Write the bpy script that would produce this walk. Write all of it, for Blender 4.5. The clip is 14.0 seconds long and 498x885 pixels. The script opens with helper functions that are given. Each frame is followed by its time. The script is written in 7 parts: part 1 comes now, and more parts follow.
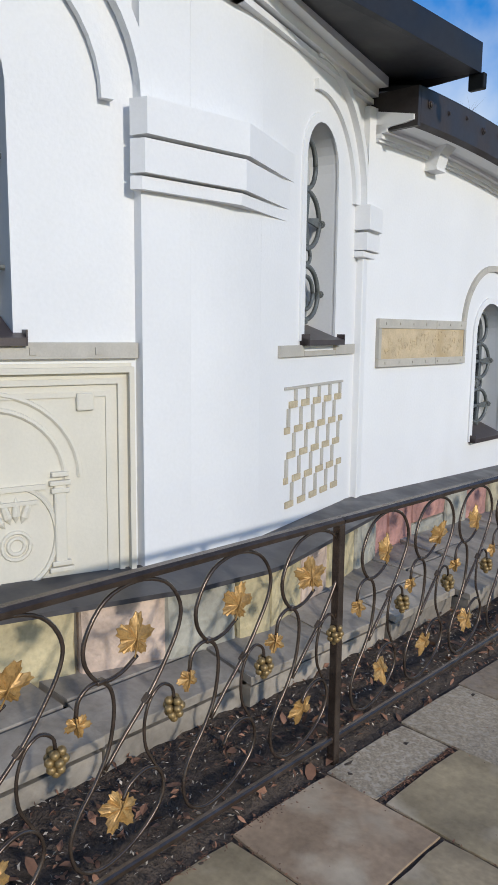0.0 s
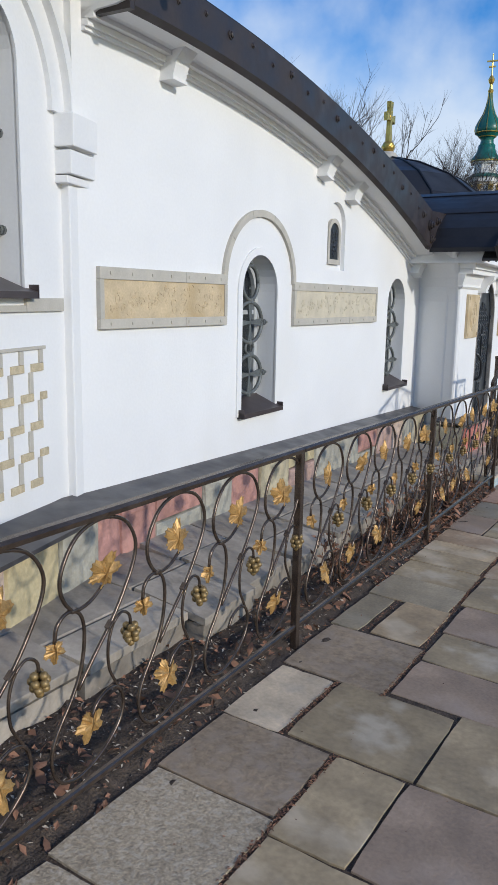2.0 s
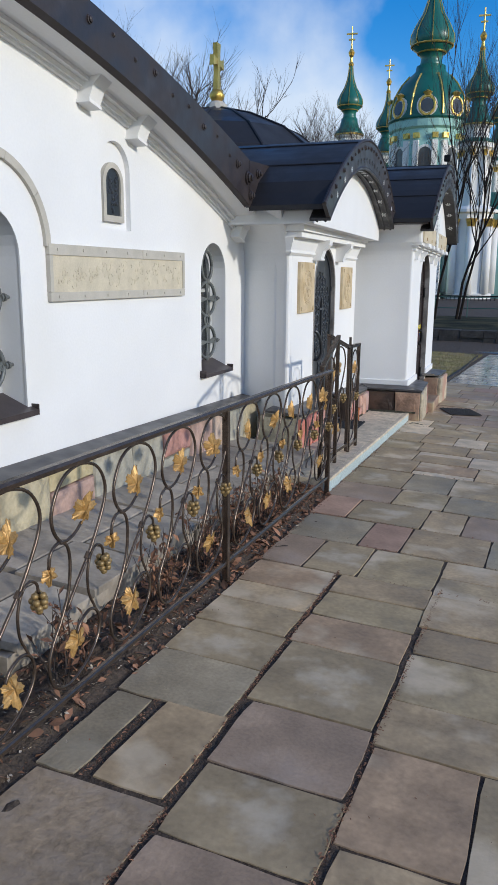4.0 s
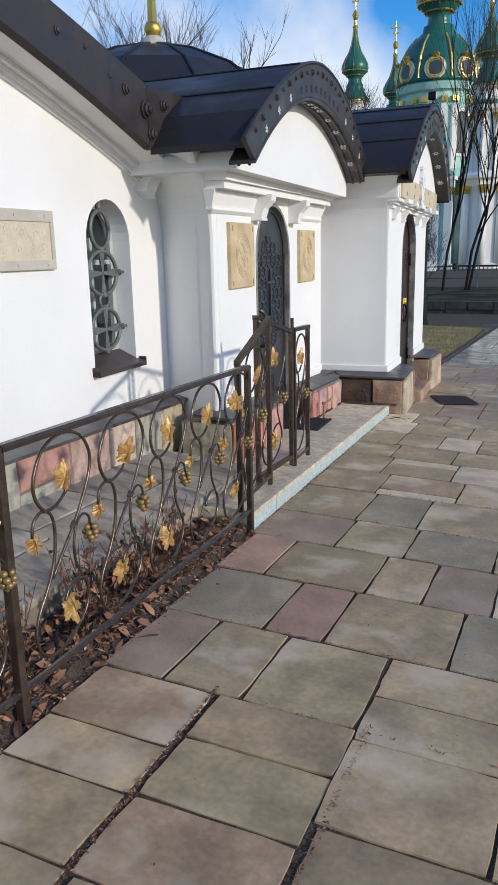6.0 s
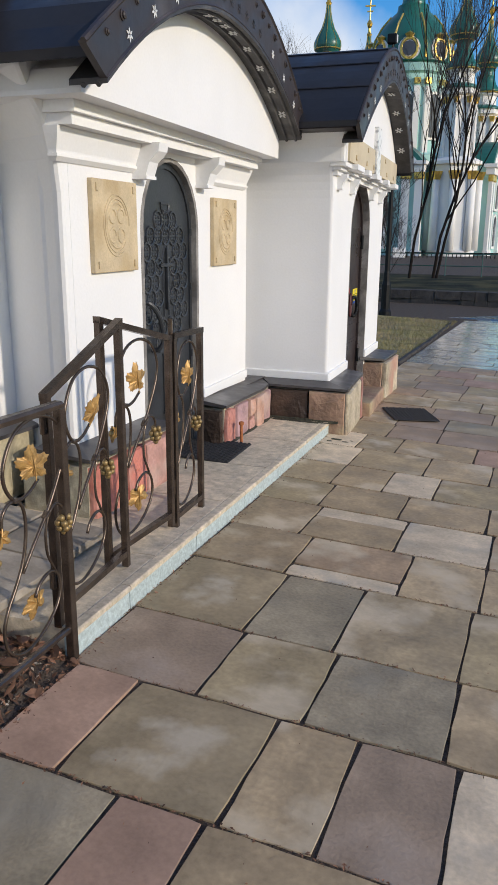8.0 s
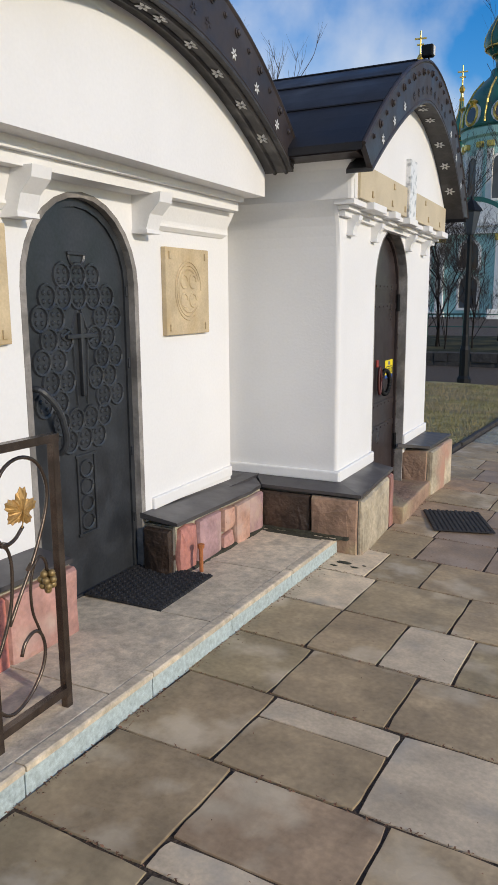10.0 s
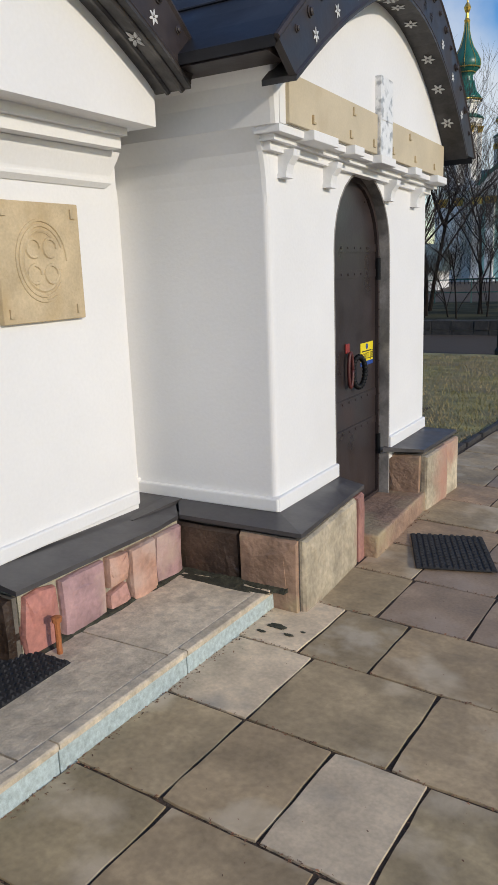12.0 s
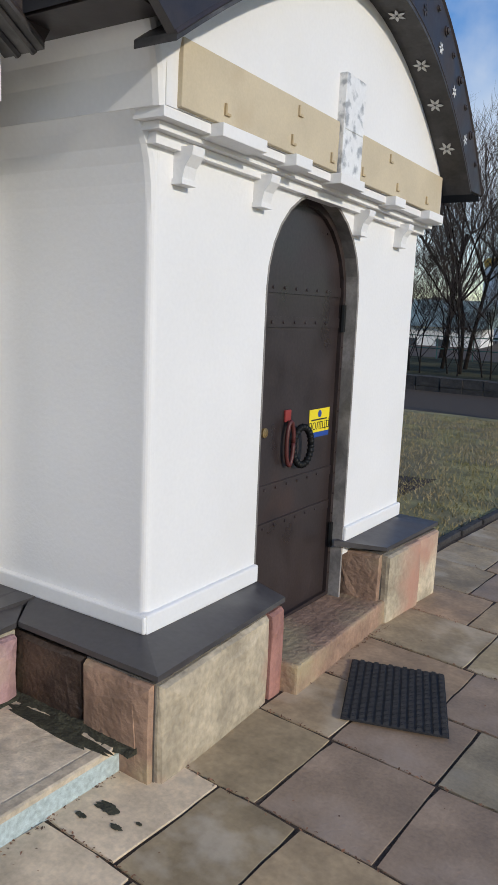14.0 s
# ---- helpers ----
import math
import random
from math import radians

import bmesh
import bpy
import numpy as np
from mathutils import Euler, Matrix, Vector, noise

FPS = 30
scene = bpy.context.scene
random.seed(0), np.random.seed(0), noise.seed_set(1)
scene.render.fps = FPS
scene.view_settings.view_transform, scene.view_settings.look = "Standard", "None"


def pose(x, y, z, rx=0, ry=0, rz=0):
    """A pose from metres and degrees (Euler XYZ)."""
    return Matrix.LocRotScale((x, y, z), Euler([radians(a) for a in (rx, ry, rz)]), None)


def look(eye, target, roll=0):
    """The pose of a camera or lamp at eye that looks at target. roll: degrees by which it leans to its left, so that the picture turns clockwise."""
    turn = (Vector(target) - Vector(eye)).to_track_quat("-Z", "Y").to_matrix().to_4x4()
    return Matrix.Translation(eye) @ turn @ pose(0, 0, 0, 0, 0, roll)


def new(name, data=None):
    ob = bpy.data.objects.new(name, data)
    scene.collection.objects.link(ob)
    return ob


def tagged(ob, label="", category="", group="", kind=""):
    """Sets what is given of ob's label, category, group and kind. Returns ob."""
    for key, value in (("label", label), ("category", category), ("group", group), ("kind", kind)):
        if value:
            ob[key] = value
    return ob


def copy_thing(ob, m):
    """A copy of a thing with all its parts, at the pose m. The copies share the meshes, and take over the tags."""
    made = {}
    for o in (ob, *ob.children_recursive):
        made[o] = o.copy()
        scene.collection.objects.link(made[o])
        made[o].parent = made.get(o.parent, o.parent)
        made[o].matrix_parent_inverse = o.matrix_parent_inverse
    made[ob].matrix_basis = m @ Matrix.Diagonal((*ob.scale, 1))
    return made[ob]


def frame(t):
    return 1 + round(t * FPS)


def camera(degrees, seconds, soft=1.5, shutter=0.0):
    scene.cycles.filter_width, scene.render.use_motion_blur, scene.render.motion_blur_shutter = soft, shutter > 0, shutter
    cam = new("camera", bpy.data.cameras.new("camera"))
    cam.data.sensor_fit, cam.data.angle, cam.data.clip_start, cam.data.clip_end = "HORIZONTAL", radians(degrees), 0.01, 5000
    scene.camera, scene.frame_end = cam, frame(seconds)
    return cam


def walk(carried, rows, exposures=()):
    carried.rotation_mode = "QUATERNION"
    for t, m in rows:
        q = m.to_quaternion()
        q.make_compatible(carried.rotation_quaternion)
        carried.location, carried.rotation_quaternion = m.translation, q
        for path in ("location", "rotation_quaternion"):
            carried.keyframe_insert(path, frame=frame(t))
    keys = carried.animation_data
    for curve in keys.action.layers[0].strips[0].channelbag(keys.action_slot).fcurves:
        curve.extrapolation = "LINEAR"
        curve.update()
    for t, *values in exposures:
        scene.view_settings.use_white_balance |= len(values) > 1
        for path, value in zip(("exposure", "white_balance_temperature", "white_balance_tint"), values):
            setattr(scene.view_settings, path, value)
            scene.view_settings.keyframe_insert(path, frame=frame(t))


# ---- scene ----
cam = camera(36.3, 14.0, soft=1.2)
METRES, EYE, TILT, LEAN, TURN = 10.2, 1.6, 0.0, 0.0, 43.5
ROWS = [
    (0.0, 0.0, 0.0, 0.0, 0.08, -8.3, -0.56),
    (0.5, 0.0153, 0.0238, -0.0027, -5.23, -10.21, -0.94),
    (1.0, 0.0327, 0.0477, -0.0007, -11.88, -10.18, -2.08),
    (1.5, 0.0553, 0.0701, -0.0028, -10.32, -8.39, -1.57),
    (2.0, 0.074, 0.0947, -0.005, -11.89, -10.76, -1.05),
    (2.5, 0.0948, 0.1219, -0.0059, -14.71, -10.36, -1.4),
    (3.0, 0.1215, 0.1479, -0.0077, -15.79, -11.07, -1.21),
    (3.5, 0.1466, 0.1737, -0.0091, -18.05, -12.22, -1.44),
    (4.0, 0.1713, 0.2021, -0.0095, -21.02, -12.37, -0.42),
    (4.2, 0.1813, 0.211, -0.0093, -21.32, -13.17, -0.87),
    (6.3, 0.3014, 0.3313, -0.0186, -20.04, -14.02, 1.4),
    (6.5, 0.3077, 0.3425, -0.0188, -20.44, -13.94, 0.89),
    (7.0, 0.3311, 0.374, -0.0189, -23.02, -14.39, 0.06),
    (7.5, 0.3588, 0.4083, -0.0211, -22.17, -14.61, 0.03),
    (8.0, 0.3863, 0.4442, -0.0224, -22.22, -15.4, -0.46),
    (10.3, 0.5177, 0.5692, -0.0255, -14.85, -10.54, 0.47),
    (10.5, 0.5256, 0.5794, -0.0246, -14.95, -11.28, 0.66),
    (11.0, 0.5488, 0.6058, -0.0253, -15.54, -11.18, 0.99),
    (11.5, 0.5746, 0.6301, -0.0268, -12.95, -12.06, 0.31),
    (12.0, 0.5983, 0.6534, -0.0273, -11.61, -12.85, 2.11),
    (12.5, 0.616, 0.676, -0.0273, -12.25, -11.12, 0.69),
    (13.0, 0.6353, 0.6951, -0.0273, -12.37, -10.82, 0.47),
    (13.5, 0.6567, 0.7156, -0.0274, -9.48, -9.78, -1.15),
    (14.0, 0.6719, 0.7358, -0.0278, -8.0, -9.87, -2.34),
]
walk(cam, [(t, pose(0, 0, EYE, TILT, LEAN, TURN) @ pose(METRES * x, METRES * y, METRES * z, 90 + pitch, roll, yaw)) for t, x, y, z, yaw, pitch, roll in ROWS],
     exposures=[(0.0, -0.02, 6500, 10), (1.5, 0.03, 6450, 10), (3.0, 0.03, 6400, 10), (6.5, 0.2, 6900, 12), (8.0, 0.17, 7200, 13), (11.0, 0.0, 7300, 12), (14.0, -0.06, 6850, 11)])

# ---- world, sun, exposure ----
SUN_EL, SUN_FROM = 18.5, -13.0          # degrees above the horizon; from +x turned towards -y
SUN_DIR = Vector((math.cos(radians(SUN_EL)) * math.cos(radians(SUN_FROM)), math.cos(radians(SUN_EL)) * math.sin(radians(SUN_FROM)), math.sin(radians(SUN_EL))))
world = bpy.data.worlds.new("sky")
scene.world = world
world.use_nodes = True
wn, wl = world.node_tree.nodes, world.node_tree.links
bg = wn["Background"]
sky = wn.new("ShaderNodeTexSky")
sky.sky_type, sky.sun_disc = "NISHITA", False
sky.sun_elevation = radians(SUN_EL)
sky.sun_rotation = radians(90 - SUN_FROM)
sky.air_density, sky.dust_density, sky.ozone_density = 1.0, 0.3, 2.5
clouds = wn.new("ShaderNodeTexNoise")
clouds.inputs["Scale"].default_value, clouds.inputs["Detail"].default_value, clouds.inputs["Roughness"].default_value = 3.1, 7.0, 0.5
cramp = wn.new("ShaderNodeValToRGB")
cramp.color_ramp.elements[0].position, cramp.color_ramp.elements[1].position = 0.49, 0.66
cramp.color_ramp.elements[1].color = (0.8, 0.8, 0.8, 1)
cmix = wn.new("ShaderNodeMix")
cmix.data_type = "RGBA"
cmix.inputs["B"].default_value = (5.2, 5.7, 6.3, 1)
deep = wn.new("ShaderNodeHueSaturation")
deep.inputs["Saturation"].default_value, deep.inputs["Value"].default_value = 1.5, 1.2
deep.inputs["Hue"].default_value = 0.512
wl.new(sky.outputs["Color"], deep.inputs["Color"])
wl.new(clouds.outputs["Fac"], cramp.inputs["Fac"])
wl.new(cramp.outputs["Color"], cmix.inputs["Factor"])
wl.new(deep.outputs["Color"], cmix.inputs["A"])
wl.new(cmix.outputs["Result"], bg.inputs["Color"])
bg.inputs["Strength"].default_value = 0.145
sun_lamp = bpy.data.lights.new("sun", "SUN")
sun_lamp.energy, sun_lamp.angle, sun_lamp.color = 2.35, radians(2.0), (1.0, 0.95, 0.86)
sun = new("sun", sun_lamp)
sun.matrix_world = look(SUN_DIR * 50, (0, 0, 0))

# ---- materials ----
def material(name, base, rough=0.6, metal=0.0, vary=0.15, scale=8.0, bump=0.15, grain=120.0, tint=None, tint_at=(0.5, 0.7), by_object=0.0, by_island=0.0, palette=None, spec=0.5, depth=0.01, rough_vary=0.0, stain=0.0, stain_scale=2.2, blot=None):
    """A surface with stains at a large scale, grain at a small one, and relief."""
    m = bpy.data.materials.new(name)
    m.use_nodes = True
    n, l = m.node_tree.nodes, m.node_tree.links
    b = n["Principled BSDF"]
    b.inputs["Roughness"].default_value, b.inputs["Metallic"].default_value, b.inputs["Specular IOR Level"].default_value = rough, metal, spec
    tc = n.new("ShaderNodeTexCoord")
    big, fine = n.new("ShaderNodeTexNoise"), n.new("ShaderNodeTexNoise")
    for t, s, d in ((big, scale, 5), (fine, grain, 3)):
        t.inputs["Scale"].default_value, t.inputs["Detail"].default_value = s, d
    seed = None
    if palette or by_object:
        info = n.new("ShaderNodeObjectInfo")
        seed = info.outputs["Random"]
    elif by_island:
        geo = n.new("ShaderNodeNewGeometry")
        seed = geo.outputs["Random Per Island"]
    vec = n.new("ShaderNodeVectorMath")
    vec.operation = "ADD"
    l.new(tc.outputs["Object"], vec.inputs[0])
    if seed is not None:
        sc = n.new("ShaderNodeVectorMath")
        sc.operation = "SCALE"
        sc.inputs[0].default_value = (31.0, 17.0, 23.0)
        l.new(seed, sc.inputs["Scale"])
        l.new(sc.outputs[0], vec.inputs[1])
    for t in (big, fine):
        l.new(vec.outputs[0], t.inputs["Vector"])
    hsv = n.new("ShaderNodeHueSaturation")
    hsv.inputs["Color"].default_value = (*base, 1)
    if palette:
        ramp = n.new("ShaderNodeValToRGB")
        ramp.color_ramp.interpolation = "CONSTANT"
        els = ramp.color_ramp.elements
        els[0].color = (*palette[0], 1)
        els[1].position, els[1].color = 1.0 / len(palette), (*palette[1], 1)
        for i in range(2, len(palette)):
            e = els.new(i / len(palette))
            e.color = (*palette[i], 1)
        l.new(seed, ramp.inputs["Fac"])
        l.new(ramp.outputs["Color"], hsv.inputs["Color"])
    mr = n.new("ShaderNodeMapRange")
    mr.inputs["From Min"].default_value, mr.inputs["From Max"].default_value = 0.3, 0.7
    mr.inputs["To Min"].default_value, mr.inputs["To Max"].default_value = 1 - vary, 1 + vary
    l.new(big.outputs["Fac"], mr.inputs["Value"])
    mg = n.new("ShaderNodeMapRange")
    mg.inputs["From Min"].default_value, mg.inputs["From Max"].default_value = 0.3, 0.7
    mg.inputs["To Min"].default_value, mg.inputs["To Max"].default_value = 1 - vary * 0.5, 1 + vary * 0.5
    l.new(fine.outputs["Fac"], mg.inputs["Value"])
    mul = n.new("ShaderNodeMath")
    mul.operation = "MULTIPLY"
    l.new(mr.outputs["Result"], mul.inputs[0])
    l.new(mg.outputs["Result"], mul.inputs[1])
    value = mul.outputs[0]
    if seed is not None and (by_object or by_island) :
        k = by_object or by_island
        ms = n.new("ShaderNodeMapRange")
        ms.inputs["To Min"].default_value, ms.inputs["To Max"].default_value = 1 - k, 1 + k
        l.new(seed, ms.inputs["Value"])
        mu2 = n.new("ShaderNodeMath")
        mu2.operation = "MULTIPLY"
        l.new(value, mu2.inputs[0])
        l.new(ms.outputs["Result"], mu2.inputs[1])
        value = mu2.outputs[0]
    l.new(value, hsv.inputs["Value"])
    colour = hsv.outputs["Color"]
    if tint:
        spots = n.new("ShaderNodeTexNoise")
        spots.inputs["Scale"].default_value, spots.inputs["Detail"].default_value = scale * 0.45, 6
        l.new(vec.outputs[0], spots.inputs["Vector"])
        rr = n.new("ShaderNodeMapRange")
        rr.inputs["From Min"].default_value, rr.inputs["From Max"].default_value = tint_at
        l.new(spots.outputs["Fac"], rr.inputs["Value"])
        mix = n.new("ShaderNodeMix")
        mix.data_type = "RGBA"
        mix.inputs["B"].default_value = (*tint, 1)
        l.new(rr.outputs["Result"], mix.inputs["Factor"])
        l.new(colour, mix.inputs["A"])
        colour = mix.outputs["Result"]
    if stain:
        sn = n.new("ShaderNodeTexNoise")
        sn.inputs["Scale"].default_value, sn.inputs["Detail"].default_value, sn.inputs["Roughness"].default_value, sn.inputs["Distortion"].default_value = stain_scale, 9, 0.65, 0.6
        l.new(vec.outputs[0], sn.inputs["Vector"])
        sr = n.new("ShaderNodeMapRange")
        sr.inputs["From Min"].default_value, sr.inputs["From Max"].default_value = 0.40, 0.58
        sr.inputs["To Min"].default_value, sr.inputs["To Max"].default_value = 1 - stain, 1.0
        l.new(sn.outputs["Fac"], sr.inputs["Value"])
        sm = n.new("ShaderNodeMix")
        sm.data_type, sm.blend_type = "RGBA", "MULTIPLY"
        sm.inputs["Factor"].default_value = 1.0
        l.new(colour, sm.inputs["A"])
        l.new(sr.outputs["Result"], sm.inputs["B"])
        colour = sm.outputs["Result"]
    if blot:
        # a ragged pale efflorescence round the middle of the piece
        far = n.new("ShaderNodeVectorMath")
        far.operation = "LENGTH"
        l.new(tc.outputs["Object"], far.inputs[0])
        rag = n.new("ShaderNodeTexNoise")
        rag.inputs["Scale"].default_value, rag.inputs["Detail"].default_value = 9.0, 5
        l.new(vec.outputs[0], rag.inputs["Vector"])
        push = n.new("ShaderNodeMath")
        push.operation = "MULTIPLY_ADD"
        push.inputs[1].default_value = -0.55
        l.new(rag.outputs["Fac"], push.inputs[0])
        l.new(far.outputs["Value"], push.inputs[2])
        br = n.new("ShaderNodeMapRange")
        br.inputs["From Min"].default_value, br.inputs["From Max"].default_value = -0.27, -0.12
        br.inputs["To Min"].default_value, br.inputs["To Max"].default_value = 0.6, 0.0
        l.new(push.outputs[0], br.inputs["Value"])
        bx = n.new("ShaderNodeMix")
        bx.data_type = "RGBA"
        bx.inputs["B"].default_value = (*blot, 1)
        l.new(br.outputs["Result"], bx.inputs["Factor"])
        l.new(colour, bx.inputs["A"])
        colour = bx.outputs["Result"]
    l.new(colour, b.inputs["Base Color"])
    if rough_vary:
        rv = n.new("ShaderNodeMapRange")
        rv.inputs["From Min"].default_value, rv.inputs["From Max"].default_value = 0.35, 0.65
        rv.inputs["To Min"].default_value, rv.inputs["To Max"].default_value = max(0.05, rough - rough_vary), min(1, rough + rough_vary)
        l.new(big.outputs["Fac"], rv.inputs["Value"])
        l.new(rv.outputs["Result"], b.inputs["Roughness"])
    if bump:
        add = n.new("ShaderNodeMath")
        add.operation = "MULTIPLY_ADD"
        add.inputs[1].default_value = 0.5
        l.new(fine.outputs["Fac"], add.inputs[0])
        l.new(big.outputs["Fac"], add.inputs[2])
        bp = n.new("ShaderNodeBump")
        bp.inputs["Strength"].default_value, bp.inputs["Distance"].default_value = bump, depth
        l.new(add.outputs[0], bp.inputs["Height"])
        l.new(bp.outputs["Normal"], b.inputs["Normal"])
    return m


PLANK = material("smooth_tan_sandstone", (0.55, 0.47, 0.335), 0.8, vary=0.07, scale=5, bump=0.15, grain=120, tint=(0.47, 0.37, 0.24), tint_at=(0.6, 0.8))
PLASTER = material("white_plaster", (0.77, 0.77, 0.765), 0.75, vary=0.03, scale=1.7, bump=0.10, grain=60, tint=(0.72, 0.71, 0.68), tint_at=(0.58, 0.85), depth=0.02, spec=0.3)
FASCIA = material("brown_painted_metal", (0.034, 0.026, 0.025), 0.5, vary=0.25, scale=5, bump=0.12, grain=40, tint=(0.085, 0.07, 0.065), tint_at=(0.58, 0.75), rough_vary=0.12)
ROOF = material("slate_blue_sheet_metal", (0.020, 0.020, 0.023), 0.45, vary=0.2, scale=3, bump=0.06, grain=30, rough_vary=0.1, spec=0.28)
LEDGE = material("grey_metal_flashing", (0.062, 0.058, 0.060), 0.42, vary=0.2, scale=6, bump=0.06, grain=50, tint=(0.12, 0.115, 0.11), tint_at=(0.6, 0.8), rough_vary=0.12)
SANDSTONE = material("carved_sandstone", (0.54, 0.43, 0.275), 0.8, vary=0.14, scale=9, bump=0.4, grain=90, tint=(0.44, 0.32, 0.17), tint_at=(0.52, 0.75))
TRIMSTONE = material("grey_limestone_trim", (0.47, 0.44, 0.38), 0.8, vary=0.08, scale=10, bump=0.15, grain=120)
CREAM = material("cream_relief_stone", (0.66, 0.62, 0.52), 0.75, vary=0.04, scale=4, bump=0.1, grain=90)
GOLDBRICK = material("ochre_brick_inlay", (0.50, 0.42, 0.28), 0.8, vary=0.15, scale=30, bump=0.2, grain=120)
RUBBLE = material("plinth_stone", (0.3, 0.25, 0.2), 0.72, vary=0.22, scale=7, bump=0.5, grain=45, depth=0.02, by_object=0.12,
                  palette=[(0.46, 0.24, 0.20), (0.46, 0.40, 0.27), (0.43, 0.29, 0.24), (0.50, 0.42, 0.25), (0.36, 0.34, 0.28), (0.40, 0.21, 0.18), (0.50, 0.38, 0.30)])
PINKSTONE = material("pink_plinth_stone", (0.43, 0.21, 0.17), 0.7, vary=0.2, scale=8, bump=0.5, grain=45, depth=0.02, by_object=0.2)
BROWNSTONE = material("brown_corner_stone", (0.30, 0.19, 0.13), 0.72, vary=0.3, scale=6, bump=0.6, grain=40, depth=0.025, tint=(0.42, 0.33, 0.2), tint_at=(0.5, 0.65), by_object=0.1)
OCHRESTONE = material("ochre_plinth_stone", (0.48, 0.405, 0.29), 0.72, vary=0.3, scale=5, bump=0.5, grain=40, depth=0.02, tint=(0.45, 0.25, 0.18), tint_at=(0.52, 0.7), by_object=0.1)
PALEMORTAR = material("pale_grey_green_mortar", (0.36, 0.33, 0.25), 0.95, vary=0.3, scale=20, bump=0.6, depth=0.02)
# wet brown stone, darkened further in colour for the shade on these faces
DAMPSHADESTONE = material("damp_shaded_brown_stone", (0.045, 0.028, 0.020), 0.5, vary=0.4, scale=7, bump=0.8, grain=40, depth=0.025, tint=(0.12, 0.075, 0.05), tint_at=(0.58, 0.74), by_object=0.2, rough_vary=0.2)
REDSTONE = material("red_plinth_stone", (0.5, 0.2, 0.15), 0.7, vary=0.25, scale=9, bump=0.6, grain=45, depth=0.02, by_object=0.1, tint=(0.5, 0.36, 0.30), tint_at=(0.52, 0.7),
                    palette=[(0.50, 0.21, 0.17), (0.46, 0.25, 0.21), (0.50, 0.17, 0.13), (0.47, 0.27, 0.20), (0.34, 0.21, 0.21)])
RUST = material("orange_rust", (0.38, 0.13, 0.045), 0.85, vary=0.3, scale=40, bump=0.4)
MOSS = material("damp_black_moss", (0.045, 0.045, 0.028), 0.8, vary=0.4, scale=25, bump=0.8, grain=90, depth=0.02)
MORTAR = material("dark_mortar", (0.13, 0.115, 0.095), 0.95, vary=0.2, scale=20, bump=0.3)
SLAB = material("sandstone_flag", (0.2, 0.18, 0.15), 0.62, spec=0.24, stain=0.2, stain_scale=3.2, vary=0.24, scale=5.5, bump=0.3, grain=45, depth=0.012, by_object=0.10, tint=(0.60, 0.485, 0.34), tint_at=(0.535, 0.65), rough_vary=0.16,
                palette=[(0.435, 0.322, 0.195), (0.385, 0.285, 0.175), (0.42, 0.32, 0.195), (0.395, 0.305, 0.18), (0.41, 0.285, 0.18), (0.42, 0.31, 0.188), (0.465, 0.345, 0.21)])
PALESLAB = material("pale_flag", (0.70, 0.555, 0.385), 0.65, stain=0.18, vary=0.2, scale=7, bump=0.3, grain=70, by_object=0.08, tint=(0.42, 0.37, 0.30), tint_at=(0.54, 0.7))
PINKSLAB = material("reddish_flag", (0.43, 0.275, 0.195), 0.62, spec=0.24, stain=0.18, vary=0.16, scale=5, bump=0.25, grain=70, by_object=0.1, tint=(0.28, 0.2, 0.17), tint_at=(0.6, 0.8))
REDLICHEN = material("reddish_lichen_flag", (0.35, 0.26, 0.17), 0.75, stain=0.25, vary=0.22, scale=34, bump=0.4, grain=70, by_object=0.1, tint=(0.37, 0.29, 0.215), tint_at=(0.45, 0.72))
BLOTSLAB = material("flag_with_pale_blot", (0.37, 0.285, 0.175), 0.62, spec=0.24, stain=0.2, stain_scale=3.0, vary=0.2, scale=5.5, bump=0.3, grain=45, depth=0.012, by_object=0.08, rough_vary=0.16, blot=(0.58, 0.50, 0.39))
LICHEN = material("lichen_flag", (0.41, 0.325, 0.22), 0.75, stain=0.2, vary=0.3, scale=110, bump=0.4, grain=60, by_object=0.1, tint=(0.56, 0.47, 0.35), tint_at=(0.50, 0.66))
PALESAND = material("pale_carved_stone", (0.56, 0.50, 0.38), 0.8, vary=0.10, scale=9, bump=0.4, grain=90)
APRON = material("slate_apron", (0.35, 0.305, 0.25), 0.65, stain=0.3, vary=0.2, scale=6, bump=0.4, grain=40, depth=0.015, by_object=0.15, rough_vary=0.15)
GRANITE = material("worn_granite", (0.62, 0.52, 0.385), 0.8, stain=0.22, stain_scale=6, vary=0.2, scale=26, bump=0.5, grain=110, by_object=0.08, tint=(0.44, 0.385, 0.31), tint_at=(0.56, 0.76))
BLUEGRANITE = material("pale_blue_speckled_granite", (0.42, 0.50, 0.50), 0.6, vary=0.22, scale=60, bump=0.2, grain=260, by_object=0.06)
DARKSLAB = material("dark_olive_flag", (0.36, 0.295, 0.20), 0.58, spec=0.24, stain=0.25, vary=0.25, scale=5, bump=0.3, grain=70, depth=0.014, by_object=0.1, tint=(0.33, 0.29, 0.22), tint_at=(0.52, 0.68), rough_vary=0.15)
MAUVESLAB = material("mauve_flag", (0.36, 0.262, 0.185), 0.6, spec=0.24, stain=0.2, vary=0.2, scale=5, bump=0.3, grain=70, depth=0.014, tint=(0.38, 0.30, 0.24), tint_at=(0.55, 0.72), rough_vary=0.15)
BANK = material("dark_mossy_bank", (0.035, 0.036, 0.022), 0.95, vary=0.5, scale=1.2, bump=0.8, grain=12, depth=0.1, tint=(0.09, 0.08, 0.04), tint_at=(0.5, 0.62), spec=0.1)
SOIL = material("dark_soil", (0.075, 0.054, 0.040), 0.95, vary=0.4, scale=30, bump=0.9, grain=120, depth=0.03)
